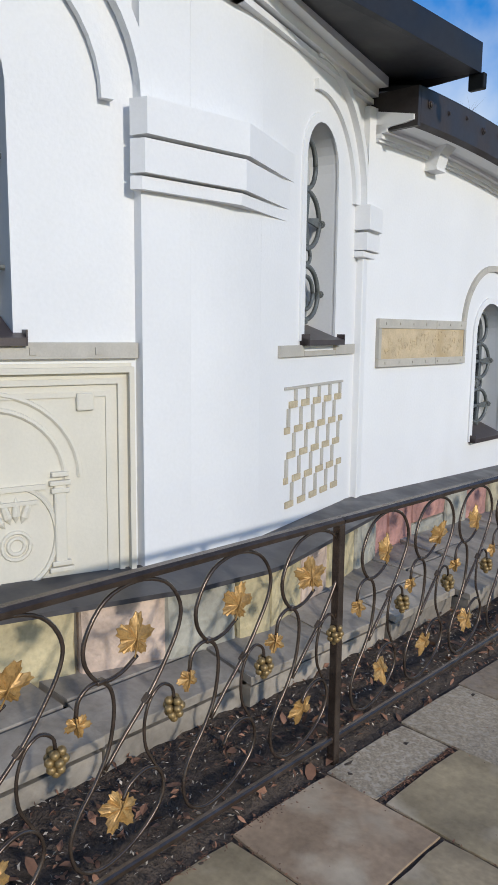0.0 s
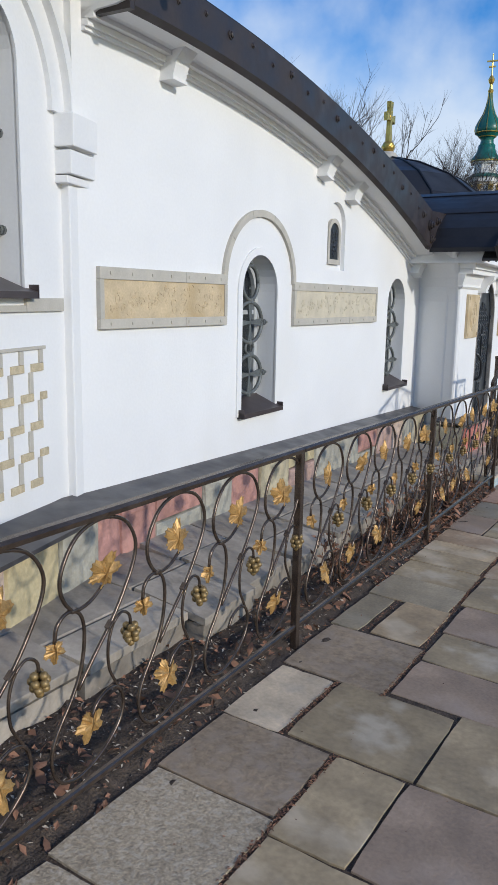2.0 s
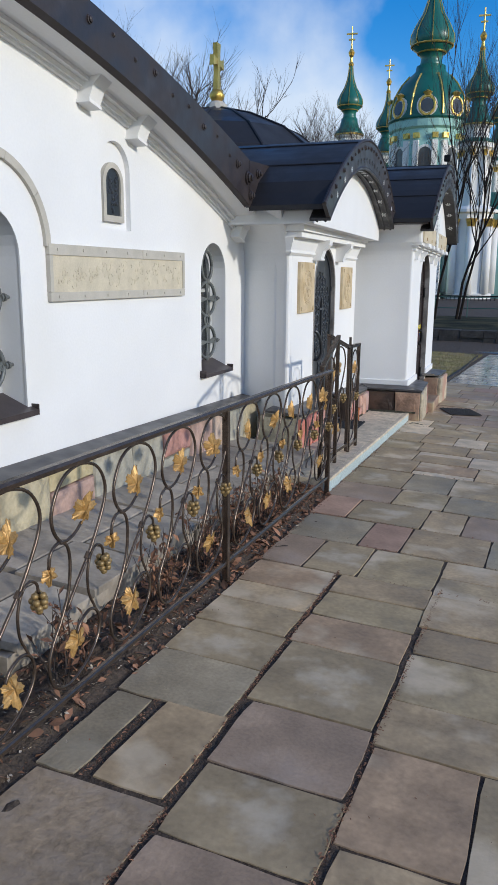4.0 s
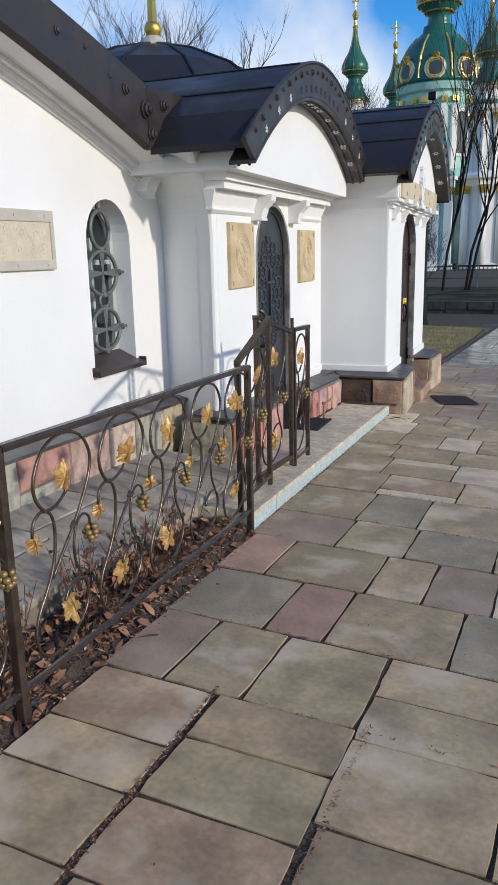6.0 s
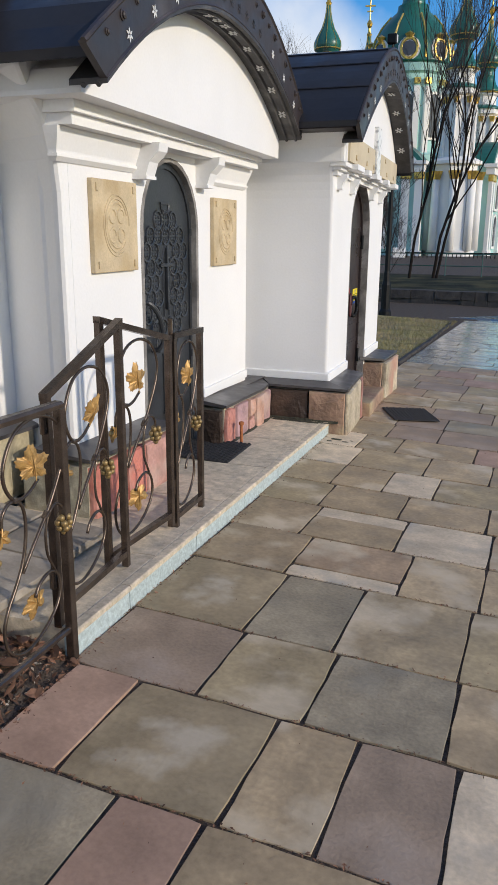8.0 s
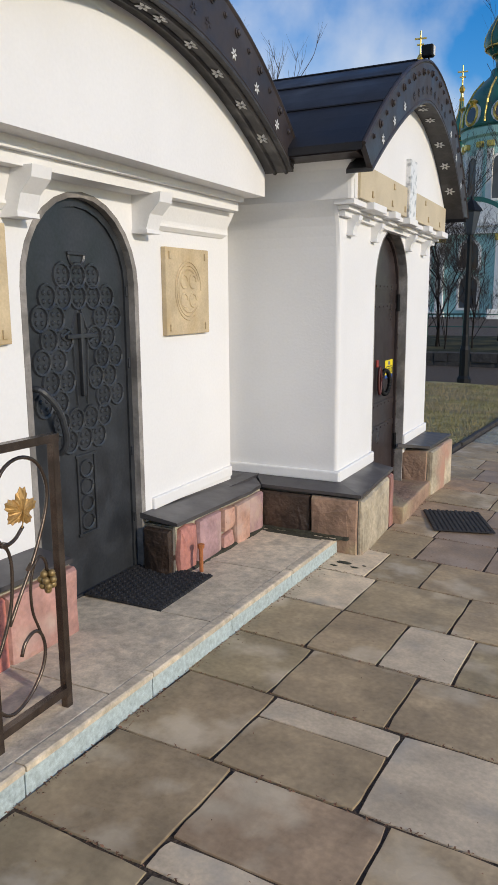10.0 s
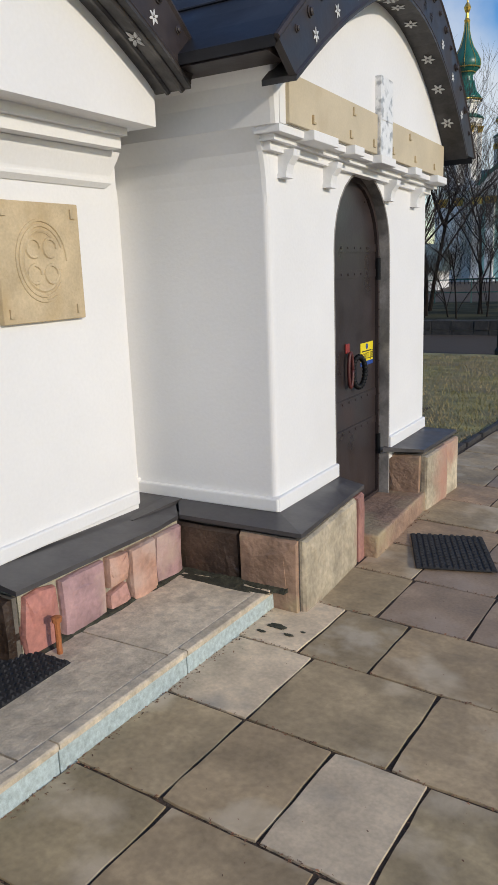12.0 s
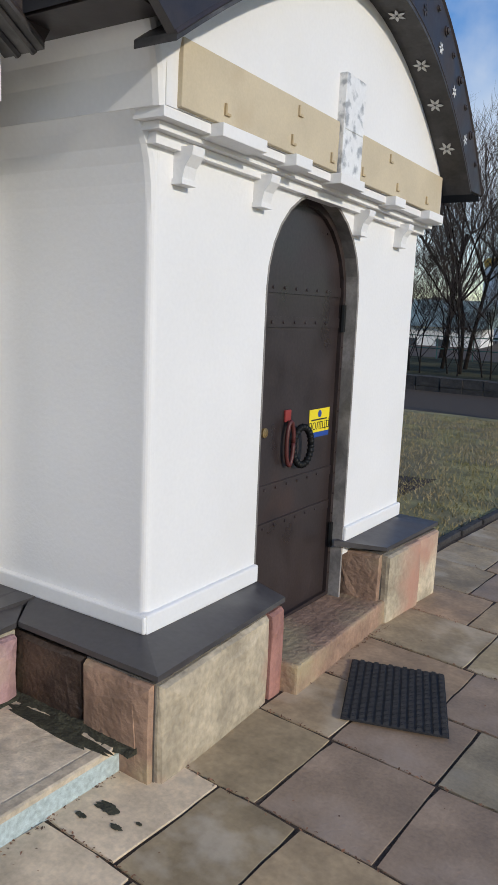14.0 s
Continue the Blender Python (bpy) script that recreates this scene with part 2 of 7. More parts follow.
IRON = material("brown_wrought_iron", (0.105, 0.078, 0.062), 0.27, metal=0.72, vary=0.3, scale=25, bump=0.15, grain=150, tint=(0.17, 0.135, 0.11), tint_at=(0.55, 0.75))
GOLD = material("gold_painted_leaf", (0.44, 0.26, 0.09), 0.45, metal=0.4, vary=0.25, scale=40, bump=0.3, grain=160, depth=0.004)
OLDGOLD = material("old_gold_grapes", (0.25, 0.17, 0.07), 0.42, metal=0.35, vary=0.3, scale=60, bump=0.15)
PALELEAF = material("pale_dry_bits", (0.42, 0.36, 0.29), 0.8, vary=0.3, scale=30, bump=0.1, by_island=0.5)
DARKDOOR = material("black_iron_door", (0.040, 0.044, 0.050), 0.38, metal=0.3, vary=0.25, scale=7, bump=0.12, grain=60, rough_vary=0.1)
BROWNDOOR = material("brown_steel_door", (0.048, 0.036, 0.035), 0.36, metal=0.25, vary=0.25, scale=4, bump=0.08, grain=60, tint=(0.10, 0.05, 0.036), tint_at=(0.62, 0.85), rough_vary=0.1)
GRILLE = material("grey_green_iron_grille", (0.14, 0.15, 0.145), 0.5, metal=0.3, vary=0.2, scale=30, bump=0.1)
WINFRAME = material("pale_grey_window_frame", (0.42, 0.44, 0.45), 0.5, vary=0.05, scale=10, bump=0.03)
SILL = material("brown_sheet_sill", (0.055, 0.042, 0.042), 0.4, vary=0.2, scale=10, bump=0.05)
# near-black paint in place of the darkness of unlit rooms
ROOMSHADE = material("unlit_room_shade", (0.02, 0.022, 0.024), 0.9, vary=0.1, bump=0)
STAR = material("white_enamel_flower", (0.6, 0.6, 0.58), 0.5, vary=0.05, bump=0)
MARBLE = material("veined_white_marble", (0.78, 0.78, 0.77), 0.35, vary=0.05, scale=38, bump=0.03, tint=(0.36, 0.37, 0.38), tint_at=(0.52, 0.64))
RUBBER = material("black_rubber_mat", (0.018, 0.018, 0.02), 0.7, vary=0.3, scale=30, bump=0.2)
YELLOW = material("yellow_sticker", (0.85, 0.68, 0.03), 0.45, vary=0.03, bump=0)
BLACKINK = material("black_print", (0.02, 0.02, 0.02), 0.5, vary=0, bump=0)
BLUEINK = material("blue_print", (0.02, 0.07, 0.30), 0.5, vary=0, bump=0)
REDIRON = material("dark_red_iron", (0.085, 0.018, 0.016), 0.5, vary=0.3, bump=0.1)
REDTAG = material("red_seal", (0.28, 0.035, 0.03), 0.5, vary=0.1, bump=0)
GRASS = material("winter_grass", (0.29, 0.25, 0.105), 0.9, vary=0.4, scale=3, bump=0.4, grain=60, tint=(0.20, 0.165, 0.085), tint_at=(0.45, 0.6))
BLADE = material("grass_blade", (0.23, 0.20, 0.08), 0.8, vary=0.3, scale=3, bump=0, tint=(0.32, 0.25, 0.13), tint_at=(0.42, 0.6))
ASPHALT = material("wet_asphalt", (0.06, 0.059, 0.06), 0.2, vary=0.25, scale=3, bump=0.2, grain=150, rough_vary=0.15)
WETSTONE = material("wet_flag", (0.23, 0.215, 0.195), 0.15, vary=0.25, scale=3, bump=0.12, grain=90, by_object=0.25, rough_vary=0.1)
BARK = material("dark_bark", (0.020, 0.016, 0.014), 0.95, spec=0.1, vary=0.3, scale=12, bump=0.5, grain=60)
TWIG = material("bare_twigs", (0.045, 0.034, 0.03), 0.9, vary=0.2, scale=2, bump=0)
DEADLEAF = material("dead_leaf", (0.22, 0.11, 0.065), 0.8, vary=0.2, scale=20, bump=0.1, by_island=0.6)
BLACKPOST = material("black_cast_iron", (0.008, 0.009, 0.010), 0.5, spec=0.2, vary=0.2, scale=10, bump=0.08)
GLASS = bpy.data.materials.new("window_glass")
GLASS.use_nodes = True
gb = GLASS.node_tree.nodes["Principled BSDF"]
gb.inputs["Base Color"].default_value, gb.inputs["Roughness"].default_value, gb.inputs["Transmission Weight"].default_value = (0.22, 0.25, 0.26, 1), 0.04, 1.0
TURQ = material("turquoise_stucco", (0.36, 0.63, 0.59), 0.7, vary=0.08, scale=0.4, bump=0)
CHWHITE = material("white_stucco_far", (0.78, 0.77, 0.74), 0.7, vary=0.05, scale=0.5, bump=0)
GREENROOF = material("green_dome_paint", (0.012, 0.13, 0.105), 0.35, vary=0.12, scale=0.6, bump=0)
CHGOLD = material("gilded_ornament", (0.72, 0.48, 0.12), 0.3, metal=0.8, vary=0.25, scale=3, bump=0.3, depth=0.05)
FARGLASS = material("far_dark_window", (0.06, 0.07, 0.08), 0.25, vary=0.2, scale=0.5, bump=0)
LOWWALL = material("dark_field_stone_wall", (0.045, 0.040, 0.037), 0.9, vary=0.4, scale=4, bump=0.6, grain=25, depth=0.05)


# ---- mesh helpers ----
def part(name, bm, mat, parent=None, label="", smooth=False):
    me = bpy.data.meshes.new(name)
    bm.normal_update()
    bm.to_mesh(me)
    bm.free()
    me.materials.append(mat)
    if smooth:
        me.polygons.foreach_set("use_smooth", [True] * len(me.polygons))
    ob = new(name, me)
    if parent is not None:
        ob.parent = parent
    if label:
        ob["label"] = label
    return ob


def thing(name, m, label, category, group="", kind=""):
    ob = new(name)
    ob.empty_display_size = 0.1
    ob.matrix_world = m
    return tagged(ob, label, category, group, kind)


def box(bm, x0, x1, y0, y1, z0, z1, bevel=0.0, m=None):
    v = bmesh.ops.create_cube(bm, size=1)["verts"]
    for q in v:
        q.co = Vector((x0 + (q.co.x + 0.5) * (x1 - x0), y0 + (q.co.y + 0.5) * (y1 - y0), z0 + (q.co.z + 0.5) * (z1 - z0)))
    if bevel:
        e = list({e for q in v for e in q.link_edges})
        r = bmesh.ops.bevel(bm, geom=e, offset=bevel, segments=2, affect="EDGES", profile=0.5)
        v = list({q for f in r["faces"] for q in f.verts} | {q for q in v if q.is_valid})
    if m is not None:
        bmesh.ops.transform(bm, matrix=m, verts=[q for q in v if q.is_valid])
    return bm


def boxed(*a, **k):
    return box(bmesh.new(), *a, **k)


def loft(bm, rings, closed=True, caps=True):
    """Joins rings of equally many points into a skin."""
    vs = [[bm.verts.new(p) for p in r] for r in rings]
    n = len(vs[0])
    for a, b in zip(vs, vs[1:]):
        for i in range(n if closed else n - 1):
            bm.faces.new((a[i], a[(i + 1) % n], b[(i + 1) % n], b[i]))
    if caps and closed and n > 2:
        bm.faces.new(vs[0][::-1])
        bm.faces.new(vs[-1])
    return bm


def tube(bm, pts, r, sides=6, taper=None):
    pts = [Vector(p) for p in pts]
    rings, up = [], None
    for i, p in enumerate(pts):
        d = (pts[min(i + 1, len(pts) - 1)] - pts[max(i - 1, 0)]).normalized()
        if up is None:
            up = d.orthogonal().normalized()
        up = (up - d * up.dot(d)).normalized()
        side = d.cross(up)
        rr = r if taper is None else r * (1 + (taper - 1) * i / (len(pts) - 1))
        rings.append([p + (up * math.cos(k * math.tau / sides) + side * math.sin(k * math.tau / sides)) * rr for k in range(sides)])
    return loft(bm, rings)


def spline(ctrl, steps=5):
    """A smooth curve through control points."""
    c = [Vector(p) for p in ctrl]
    c = [c[0] * 2 - c[1]] + c + [c[-1] * 2 - c[-2]]
    out = []
    for i in range(1, len(c) - 2):
        for k in range(steps):
            t = k / steps
            out.append(0.5 * (2 * c[i] + (c[i + 1] - c[i - 1]) * t + (2 * c[i - 1] - 5 * c[i] + 4 * c[i + 1] - c[i + 2]) * t * t + (3 * c[i] - c[i - 1] - 3 * c[i + 1] + c[i + 2]) * t ** 3))
    return out + [c[-2]]


def revolve(bm, profile, n=16, m=None, a0=0.0, a1=math.tau):
    """profile: (radius, z) from bottom to top."""
    full = abs(a1 - a0 - math.tau) < 1e-6
    k = n if full else n + 1
    rings = [[Vector((r * math.cos(a0 + (a1 - a0) * i / n), r * math.sin(a0 + (a1 - a0) * i / n), z)) for i in range(k)] for r, z in profile]
    if m is not None:
        rings = [[m @ p for p in r] for r in rings]
    return loft(bm, rings, closed=full)


def arch(y0, y1, z0, z1, n=14, rise=None):
    """Outline of a round-headed opening in (y, z), anticlockwise from the lower left."""
    r, c = (y1 - y0) / 2, (y0 + y1) / 2
    h = r if rise is None else rise
    return [(y0, z0), (y1, z0)] + [(c + r * math.cos(math.pi * i / n), z1 - h + h * math.sin(math.pi * i / n)) for i in range(n + 1)]


def sheet(bm, outline, holes, x0, x1):
    """A wall in the y-z plane between x0 (back) and x1 (face), with holes cut right through."""
    loops = [outline] + holes
    tmp = bmesh.new()
    edges = []
    for lp in loops:
        vs = [tmp.verts.new((0, y, z)) for y, z in lp]
        edges += [tmp.edges.new((vs[i], vs[(i + 1) % len(vs)])) for i in range(len(vs))]
    bmesh.ops.triangle_fill(tmp, use_beauty=True, use_dissolve=False, edges=edges, normal=(1, 0, 0))
    tmp.verts.ensure_lookup_table()
    tmp.verts.index_update()
    front = [bm.verts.new((x1, v.co.y, v.co.z)) for v in tmp.verts]
    back = [bm.verts.new((x0, v.co.y, v.co.z)) for v in tmp.verts]
    for f in tmp.faces:
        i = [v.index for v in f.verts]
        if f.normal.x < 0:
            i.reverse()
        bm.faces.new([front[k] for k in i])
        bm.faces.new([back[k] for k in reversed(i)])
    for e in tmp.edges:
        if len(e.link_faces) == 1:
            a, b = (v.index for v in e.verts)
            bm.faces.new((front[a], front[b], back[b], back[a]))
    tmp.free()
    bmesh.ops.recalc_face_normals(bm, faces=bm.faces)
    return bm


def arch_ring(bm, outer, inner, x0, x1):
    """A frame between two outlines of equally many (y, z) points."""
    n = len(outer)
    for i in range(n):
        j = (i + 1) % n
        o, p, q, r = outer[i], outer[j], inner[j], inner[i]
        v = [[bm.verts.new((x, *k)) for k in (o, p, q, r)] for x in (x0, x1)]
        bm.faces.new(v[1])
        bm.faces.new(v[0][::-1])
        bm.faces.new((v[0][0], v[0][1], v[1][1], v[1][0]))
        bm.faces.new((v[0][2], v[0][3], v[1][3], v[1][2]))
    bmesh.ops.remove_doubles(bm, verts=bm.verts, dist=1e-5)
    bmesh.ops.recalc_face_normals(bm, faces=bm.faces)
    return bm


def slab(bm, outline, x0, x1):
    """A convex plate in the y-z plane."""
    loft(bm, [[(x, y, z) for y, z in outline] for x in (x0, x1)])
    bmesh.ops.recalc_face_normals(bm, faces=bm.faces)
    return bm


def strip(bm, pts, w, x0, x1):
    """A flat moulding of height w below the line pts in (y, z), between x0 and x1."""
    return loft(bm, [[(x0, y, z), (x1, y, z), (x1, y, z - w), (x0, y, z - w)] for y, z in pts])


def band(bm, outer, inner, x0, x1):
    """A ring-like band between two lines of equally many (y, z) points."""
    return loft(bm, [[(x0, a[0], a[1]), (x1, a[0], a[1]), (x1, b[0], b[1]), (x0, b[0], b[1])] for a, b in zip(outer, inner)])


def ground_z(x, y):
    return 0.125 - 0.028 * min(y, 30) - 0.036 * (max(-3.0, min(x, 2.0)) + 1.5)

# ---- the long white wall and the apse ----
FA = pose(-2.80, 4.10, 0, 0, 0, 1.72)       # long wall: local y along the wall, local x out of it
FC = pose(-2.42, 2.45, 0, 0, 0, 15.3)       # apse facet with the tall window
FB = pose(-2.45, 1.95, 0, 0, 0, -3.4)       # narrow blank facet
FD = pose(-2.47, 1.95, 0, 0, 0, -14.0)      # apse facet with the carved panel, local y <= 0


def eave(y):
    """Height of the long roof's lower edge over local y."""
    return 2.835 - 0.038 * (y - 0.2) ** 2


def setting(name, bm, mat, m, label, category, smooth=False):
    ob = part(name, bm, mat, None, label, smooth)
    ob.matrix_world = m
    return tagged(ob, label, category, "", "structure")


EY = [i * 5.05 / 30 - 0.05 for i in range(31)]
outline = [(-0.12, 0.15), (5.32, 0.0)] + [(5.32, 1.98)] + [(y, eave(y) + 0.12) for y in reversed(EY)] + [(-0.12, eave(0) + 0.12)]
W2, W3 = (1.455, 1.945, 0.775, 1.84), (4.29, 4.81, 0.70, 1.77)
wall_long = setting("wall_long", sheet(bmesh.new(), outline, [arch(*W2), arch(*W3), arch(2.80, 3.16, 1.79, 2.33)], -0.35, 0.0), PLASTER, FA, "long white plastered chapel wall under a curved eave", "wall")
setting("wall_niche_back", boxed(-0.30, -0.035, 2.7, 3.25, 1.75, 2.36), PLASTER, FA, "shallow white plaster niche in the wall", "niche back")
# moulded cornice that follows the eave
bm = bmesh.new()
for dz, w, out in ((-0.075, 0.022, 0.022), (-0.045, 0.035, 0.04), (0.0, 0.05, 0.075)):
    strip(bm, [(y, eave(y) + dz + 0.02) for y in EY], w, 0.0, out)
loft(bm, [[(0.0, y, eave(y) + 0.10), (0.255, y, eave(y) + 0.045), (0.255, y, eave(y) + 0.015), (0.20, y, eave(y) + 0.005), (0.10, y, eave(y) - 0.0), (0.0, y, eave(y) - 0.03)] for y in EY])
setting("trim_cornice", bm, PLASTER, FA, "white moulded cornice under the curved eave", "cornice")


def bracket(m, w, h, d):
    bm = bmesh.new()
    prof = [(0, 0), (d * 0.45, 0), (d * 0.5, 0.12 * h), (d * 0.62, 0.45 * h), (d * 0.95, 0.75 * h), (d, h), (0, h)]
    loft(bm, [[(x, y, z) for x, z in prof] for y in (-w / 2, w / 2)])
    box(bm, -0.01, d * 0.5 + 0.004, -w / 2 - 0.006, w / 2 + 0.006, -0.006, 0.012)
    ob = part("bracket", bm, PLASTER)
    ob.matrix_world = m
    return tagged(ob, "white plaster bracket under the eave", "bracket", "eave brackets")


for y in (0.62, 2.62, 3.18, 4.98):
    bracket(FA @ pose(0, y, eave(y) - 0.145, math.degrees(math.atan(-0.076 * (y - 0.2)))), 0.12, 0.21, 0.175)

# fascia and roof sheet of the long roof; the fascia grows taller towards the porch
EF = [i * 4.66 / 30 for i in range(31)]


def fascia_h(y):
    return 0.20 + 0.006 * y + 0.0012 * max(0.0, y) ** 3


bm = bmesh.new()
loft(bm, [[(0.26, y, eave(y) + fascia_h(y)), (0.275, y, eave(y) + fascia_h(y)), (0.275, y, eave(y)), (0.235, y, eave(y) - 0.02), (0.235, y, eave(y)), (0.26, y, eave(y) + 0.01)] for y in EF])
long_roof = thing("chapel_roof", FA, "dark sheet-metal chapel roof with a riveted brown fascia", "roof")
part("fascia", bm, FASCIA, long_roof, "brown metal fascia with round rivets")
bm = bmesh.new()
loft(bm, [[(0.262, y, eave(y) + fascia_h(y) - 0.015), (0.262, y, eave(y) + fascia_h(y) + 0.015), (-3.0, y, eave(y) + 0.75 + 0.01 * y), (-3.0, y, eave(y) + 0.70)] for y in EF])
part("roof_sheet", bm, ROOF, long_roof)
part("end_return", boxed(-0.10, 0.275, -0.034, -0.002, eave(0) - 0.02, eave(0) + 0.205), FASCIA, long_roof)
# pointed end plate where the long roof meets the porch roof
bm = slab(bmesh.new(), [(4.652, 2.055), (4.80, 2.155), (5.0, 2.295), (5.19, 2.445), (4.652, 2.425)], 0.250, 0.278)
part("end_plate", bm, FASCIA, long_roof)
for y, z, k in ((4.39, 2.365, 1.0), (4.61, 2.285, 1.5), (4.85, 2.345, 1.2), (4.68, 2.155, 1.2)):
    boss = revolve(bmesh.new(), [(0.034, 0.0), (0.034, 0.008), (0.026, 0.010), (0.026, 0.02), (0.016, 0.024), (0.016, 0.032), (0.0, 0.036)], 14, pose(0.276, y, z, 0, 90, 0) @ Matrix.Scale(k, 4))
    part("boss", boss, FASCIA, long_roof, "large stepped rivet head")
rivet_bm = bmesh.new()
revolve(rivet_bm, [(0.026, 0.0), (0.026, 0.006), (0.018, 0.008), (0.018, 0.016), (0.010, 0.02), (0.0, 0.021)], 10, pose(0, 0, 0, 0, 90, 0))
first = part("rivet", rivet_bm, FASCIA, long_roof)
first.matrix_basis = pose(0.275, 0.1, eave(0.1) + 0.12)
for i in range(1, 18):
    y = 0.1 + i * 0.243
    r = first.copy()
    scene.collection.objects.link(r)
    r.matrix_basis = pose(0.275, y, eave(y) + (0.60 if i % 2 else 0.72) * fascia_h(y)) @ Matrix.Scale(0.6 if i % 3 else 0.95, 4)

# apse facets
C_TOP = 3.12
W1 = (0.735, 1.17, 1.56, 2.71)
setting("wall_apse_window", sheet(bmesh.new(), [(0.25, 0.2), (1.62, 0.2), (1.62, C_TOP), (0.25, C_TOP)], [arch(*W1)], -0.35, 0.0), PLASTER, FC, "white apse wall with a tall arched window", "wall")
setting("wall_apse_blank", boxed(-0.3, 0.0, 0.0, 0.25, 0.2, C_TOP), PLASTER, FB, "narrow white apse wall", "wall")
# rounded turn between the blank facet and the window facet
q0, q1, q2 = FB @ Vector((0, 0.2505, 0)), FC @ Vector((0, 0, 0)), FC @ Vector((0, 0.2495, 0))
turn = [q0 * (1 - t) ** 2 + q1 * 2 * t * (1 - t) + q2 * t * t for t in [i / 16 for i in range(17)]] + [FC @ Vector((-0.3, 0.2495, 0)), FB @ Vector((-0.29, 0.2505, 0))]
setting("wall_apse_turn", loft(bmesh.new(), [[(p.x, p.y, z) for p in turn] for z in (0.2, C_TOP)]), PLASTER, pose(0, 0, 0), "smoothly rounded white apse wall", "wall")
W0 = (-1.02, -0.50, 1.57, 2.74)
setting("wall_apse_panel", sheet(bmesh.new(), [(-2.6, 0.2), (0.0, 0.2), (0.0, C_TOP), (-2.6, C_TOP)], [arch(*W0)], -0.35, -0.03), PLASTER, FD, "white apse wall above a carved panel", "wall")
# back and end walls that close the building
setting("wall_back", boxed(-7.0, -6.8, -4, 16, -0.6, 2.6), PLASTER, pose(0, 0, 0), "white rear wall of the chapel", "wall")
setting("wall_south", boxed(-6.8, -3.1, -1.0, -0.7, -0.2, 3.0), PLASTER, pose(0, 0, 0), "white end wall of the chapel", "wall")


# three-stepped band that wraps the blank facet and ends on the window facet
for z0, h, d in ((2.345, 0.135, 0.075), (2.205, 0.128, 0.058), (2.145, 0.05, 0.035)):
    bm = bmesh.new()
    a = FB @ Vector((d, -0.02, 0))
    a0 = FD @ Vector((-0.03, -0.06, 0))
    b = FC @ Vector((d, 0.0 - d * 0.12, 0))
    c = FC @ Vector((0.0, 0.60 - (2.345 - z0) * 0.35, 0))
    ci = FC @ Vector((-0.02, 0.55, 0))
    bi = FC @ Vector((-0.02, 0.0, 0))
    ai = FB @ Vector((-0.02, -0.02, 0))
    a0 = FB @ Vector((0.0, -0.05, 0))
    ring = [a, b, c, ci, bi, ai, a0]
    loft(bm, [[(p.x, p.y, z) for p in ring] for z in (z0, z0 + h)])
    setting("trim_string_course", bm, PLASTER, pose(0, 0, 0), "white stepped plaster band round the apse", "moulding")
# arches in relief over the window and pilaster
def relief_arch(fr, yc, r, zs, w, d, a0, a1, name="trim_relief_arch"):
    pts = [(yc + r * math.cos(a0 + (a1 - a0) * i / 18), zs + r * math.sin(a0 + (a1 - a0) * i / 18)) for i in range(19)]
    inn = [(yc + (r - w) * math.cos(a0 + (a1 - a0) * i / 18), zs + (r - w) * math.sin(a0 + (a1 - a0) * i / 18)) for i in range(19)]
    setting(name, band(bmesh.new(), pts, inn, -0.02, d), PLASTER, fr, "white plaster arch in low relief", "relief arch")


relief_arch(FC, 0.92, 0.70, 2.36, 0.05, 0.04, 0.0, math.radians(100))
relief_arch(FC, 0.92, 0.55, 2.36, 0.05, 0.025, 0.0, math.radians(100))
relief_arch(FD, -0.645, 0.70, 2.47, 0.05, 0.03, 0.0, math.radians(130))
relief_arch(FD, -0.655, 0.555, 2.47, 0.05, 0.012, 0.0, math.radians(150))
setting("trim_pilaster", boxed(-0.02, 0.045, 1.52, 1.66, 0.45, 2.36, bevel=0.006), PLASTER, FC, "white plaster pilaster at the inner corner", "pilaster")
for z0, h, d in ((2.215, 0.145, 0.10), (2.095, 0.105, 0.085), (2.055, 0.035, 0.065)):
    setting("trim_pilaster_cap", boxed(-0.02, d, 1.47, 1.70, z0, z0 + h, bevel=0.004), PLASTER, FC, "white stepped pilaster cap", "moulding")
# apse cornice and roof overhang
for fr, y0, y1 in ((FC, -0.02, 1.66), (FB, -0.02, 0.52), (FD, -2.6, 0.02)):
    bm = bmesh.new()
    for z0, h, d in ((2.98, 0.03, 0.03), (3.02, 0.05, 0.06), (3.07, 0.10, 0.12)):
        box(bm, -0.05, d, y0, y1, z0, z0 + h)
    setting("trim_apse_cornice", bm, PLASTER, fr, "white stepped cornice of the apse", "cornice")
apse_roof = thing("apse_roof", pose(0, 0, 0), "black sheet-metal apse roof with wide overhang", "roof")
bm = bmesh.new()
edge = [Vector((-2.75, -0.6, 0)), Vector((-2.32, 1.4, 0)), Vector((-2.22, 2.3, 0)), Vector((-2.22, 4.24, 0)), Vector((-2.9, 4.30, 0))]
loft(bm, [[(p.x, p.y, 3.10 - 0.012 * max(0, p.y - 2.3)) for p in edge] + [(-4.6, 4.1, 3.30), (-4.6, -0.6, 3.30)],
          [(p.x, p.y, 3.24) for p in edge] + [(-4.6, 4.1, 3.45), (-4.6, -0.6, 3.45)],
          [(-4.4 + (p.x + 4.4) * 0.3, 2.2 + (p.y - 2.2) * 0.3, 4.3) for p in edge] + [(-4.6, 2.8, 4.3), (-4.6, 1.6, 4.3)]])
part("roof_shell", bm, ROOF, apse_roof)
flood = thing("floodlight", pose(-2.25, 4.255, 3.05), "small black floodlight under the apse roof corner", "floodlight")
part("housing", boxed(-0.05, 0.05, -0.02, 0.02, -0.06, 0.03, bevel=0.008), BLACKPOST, flood)
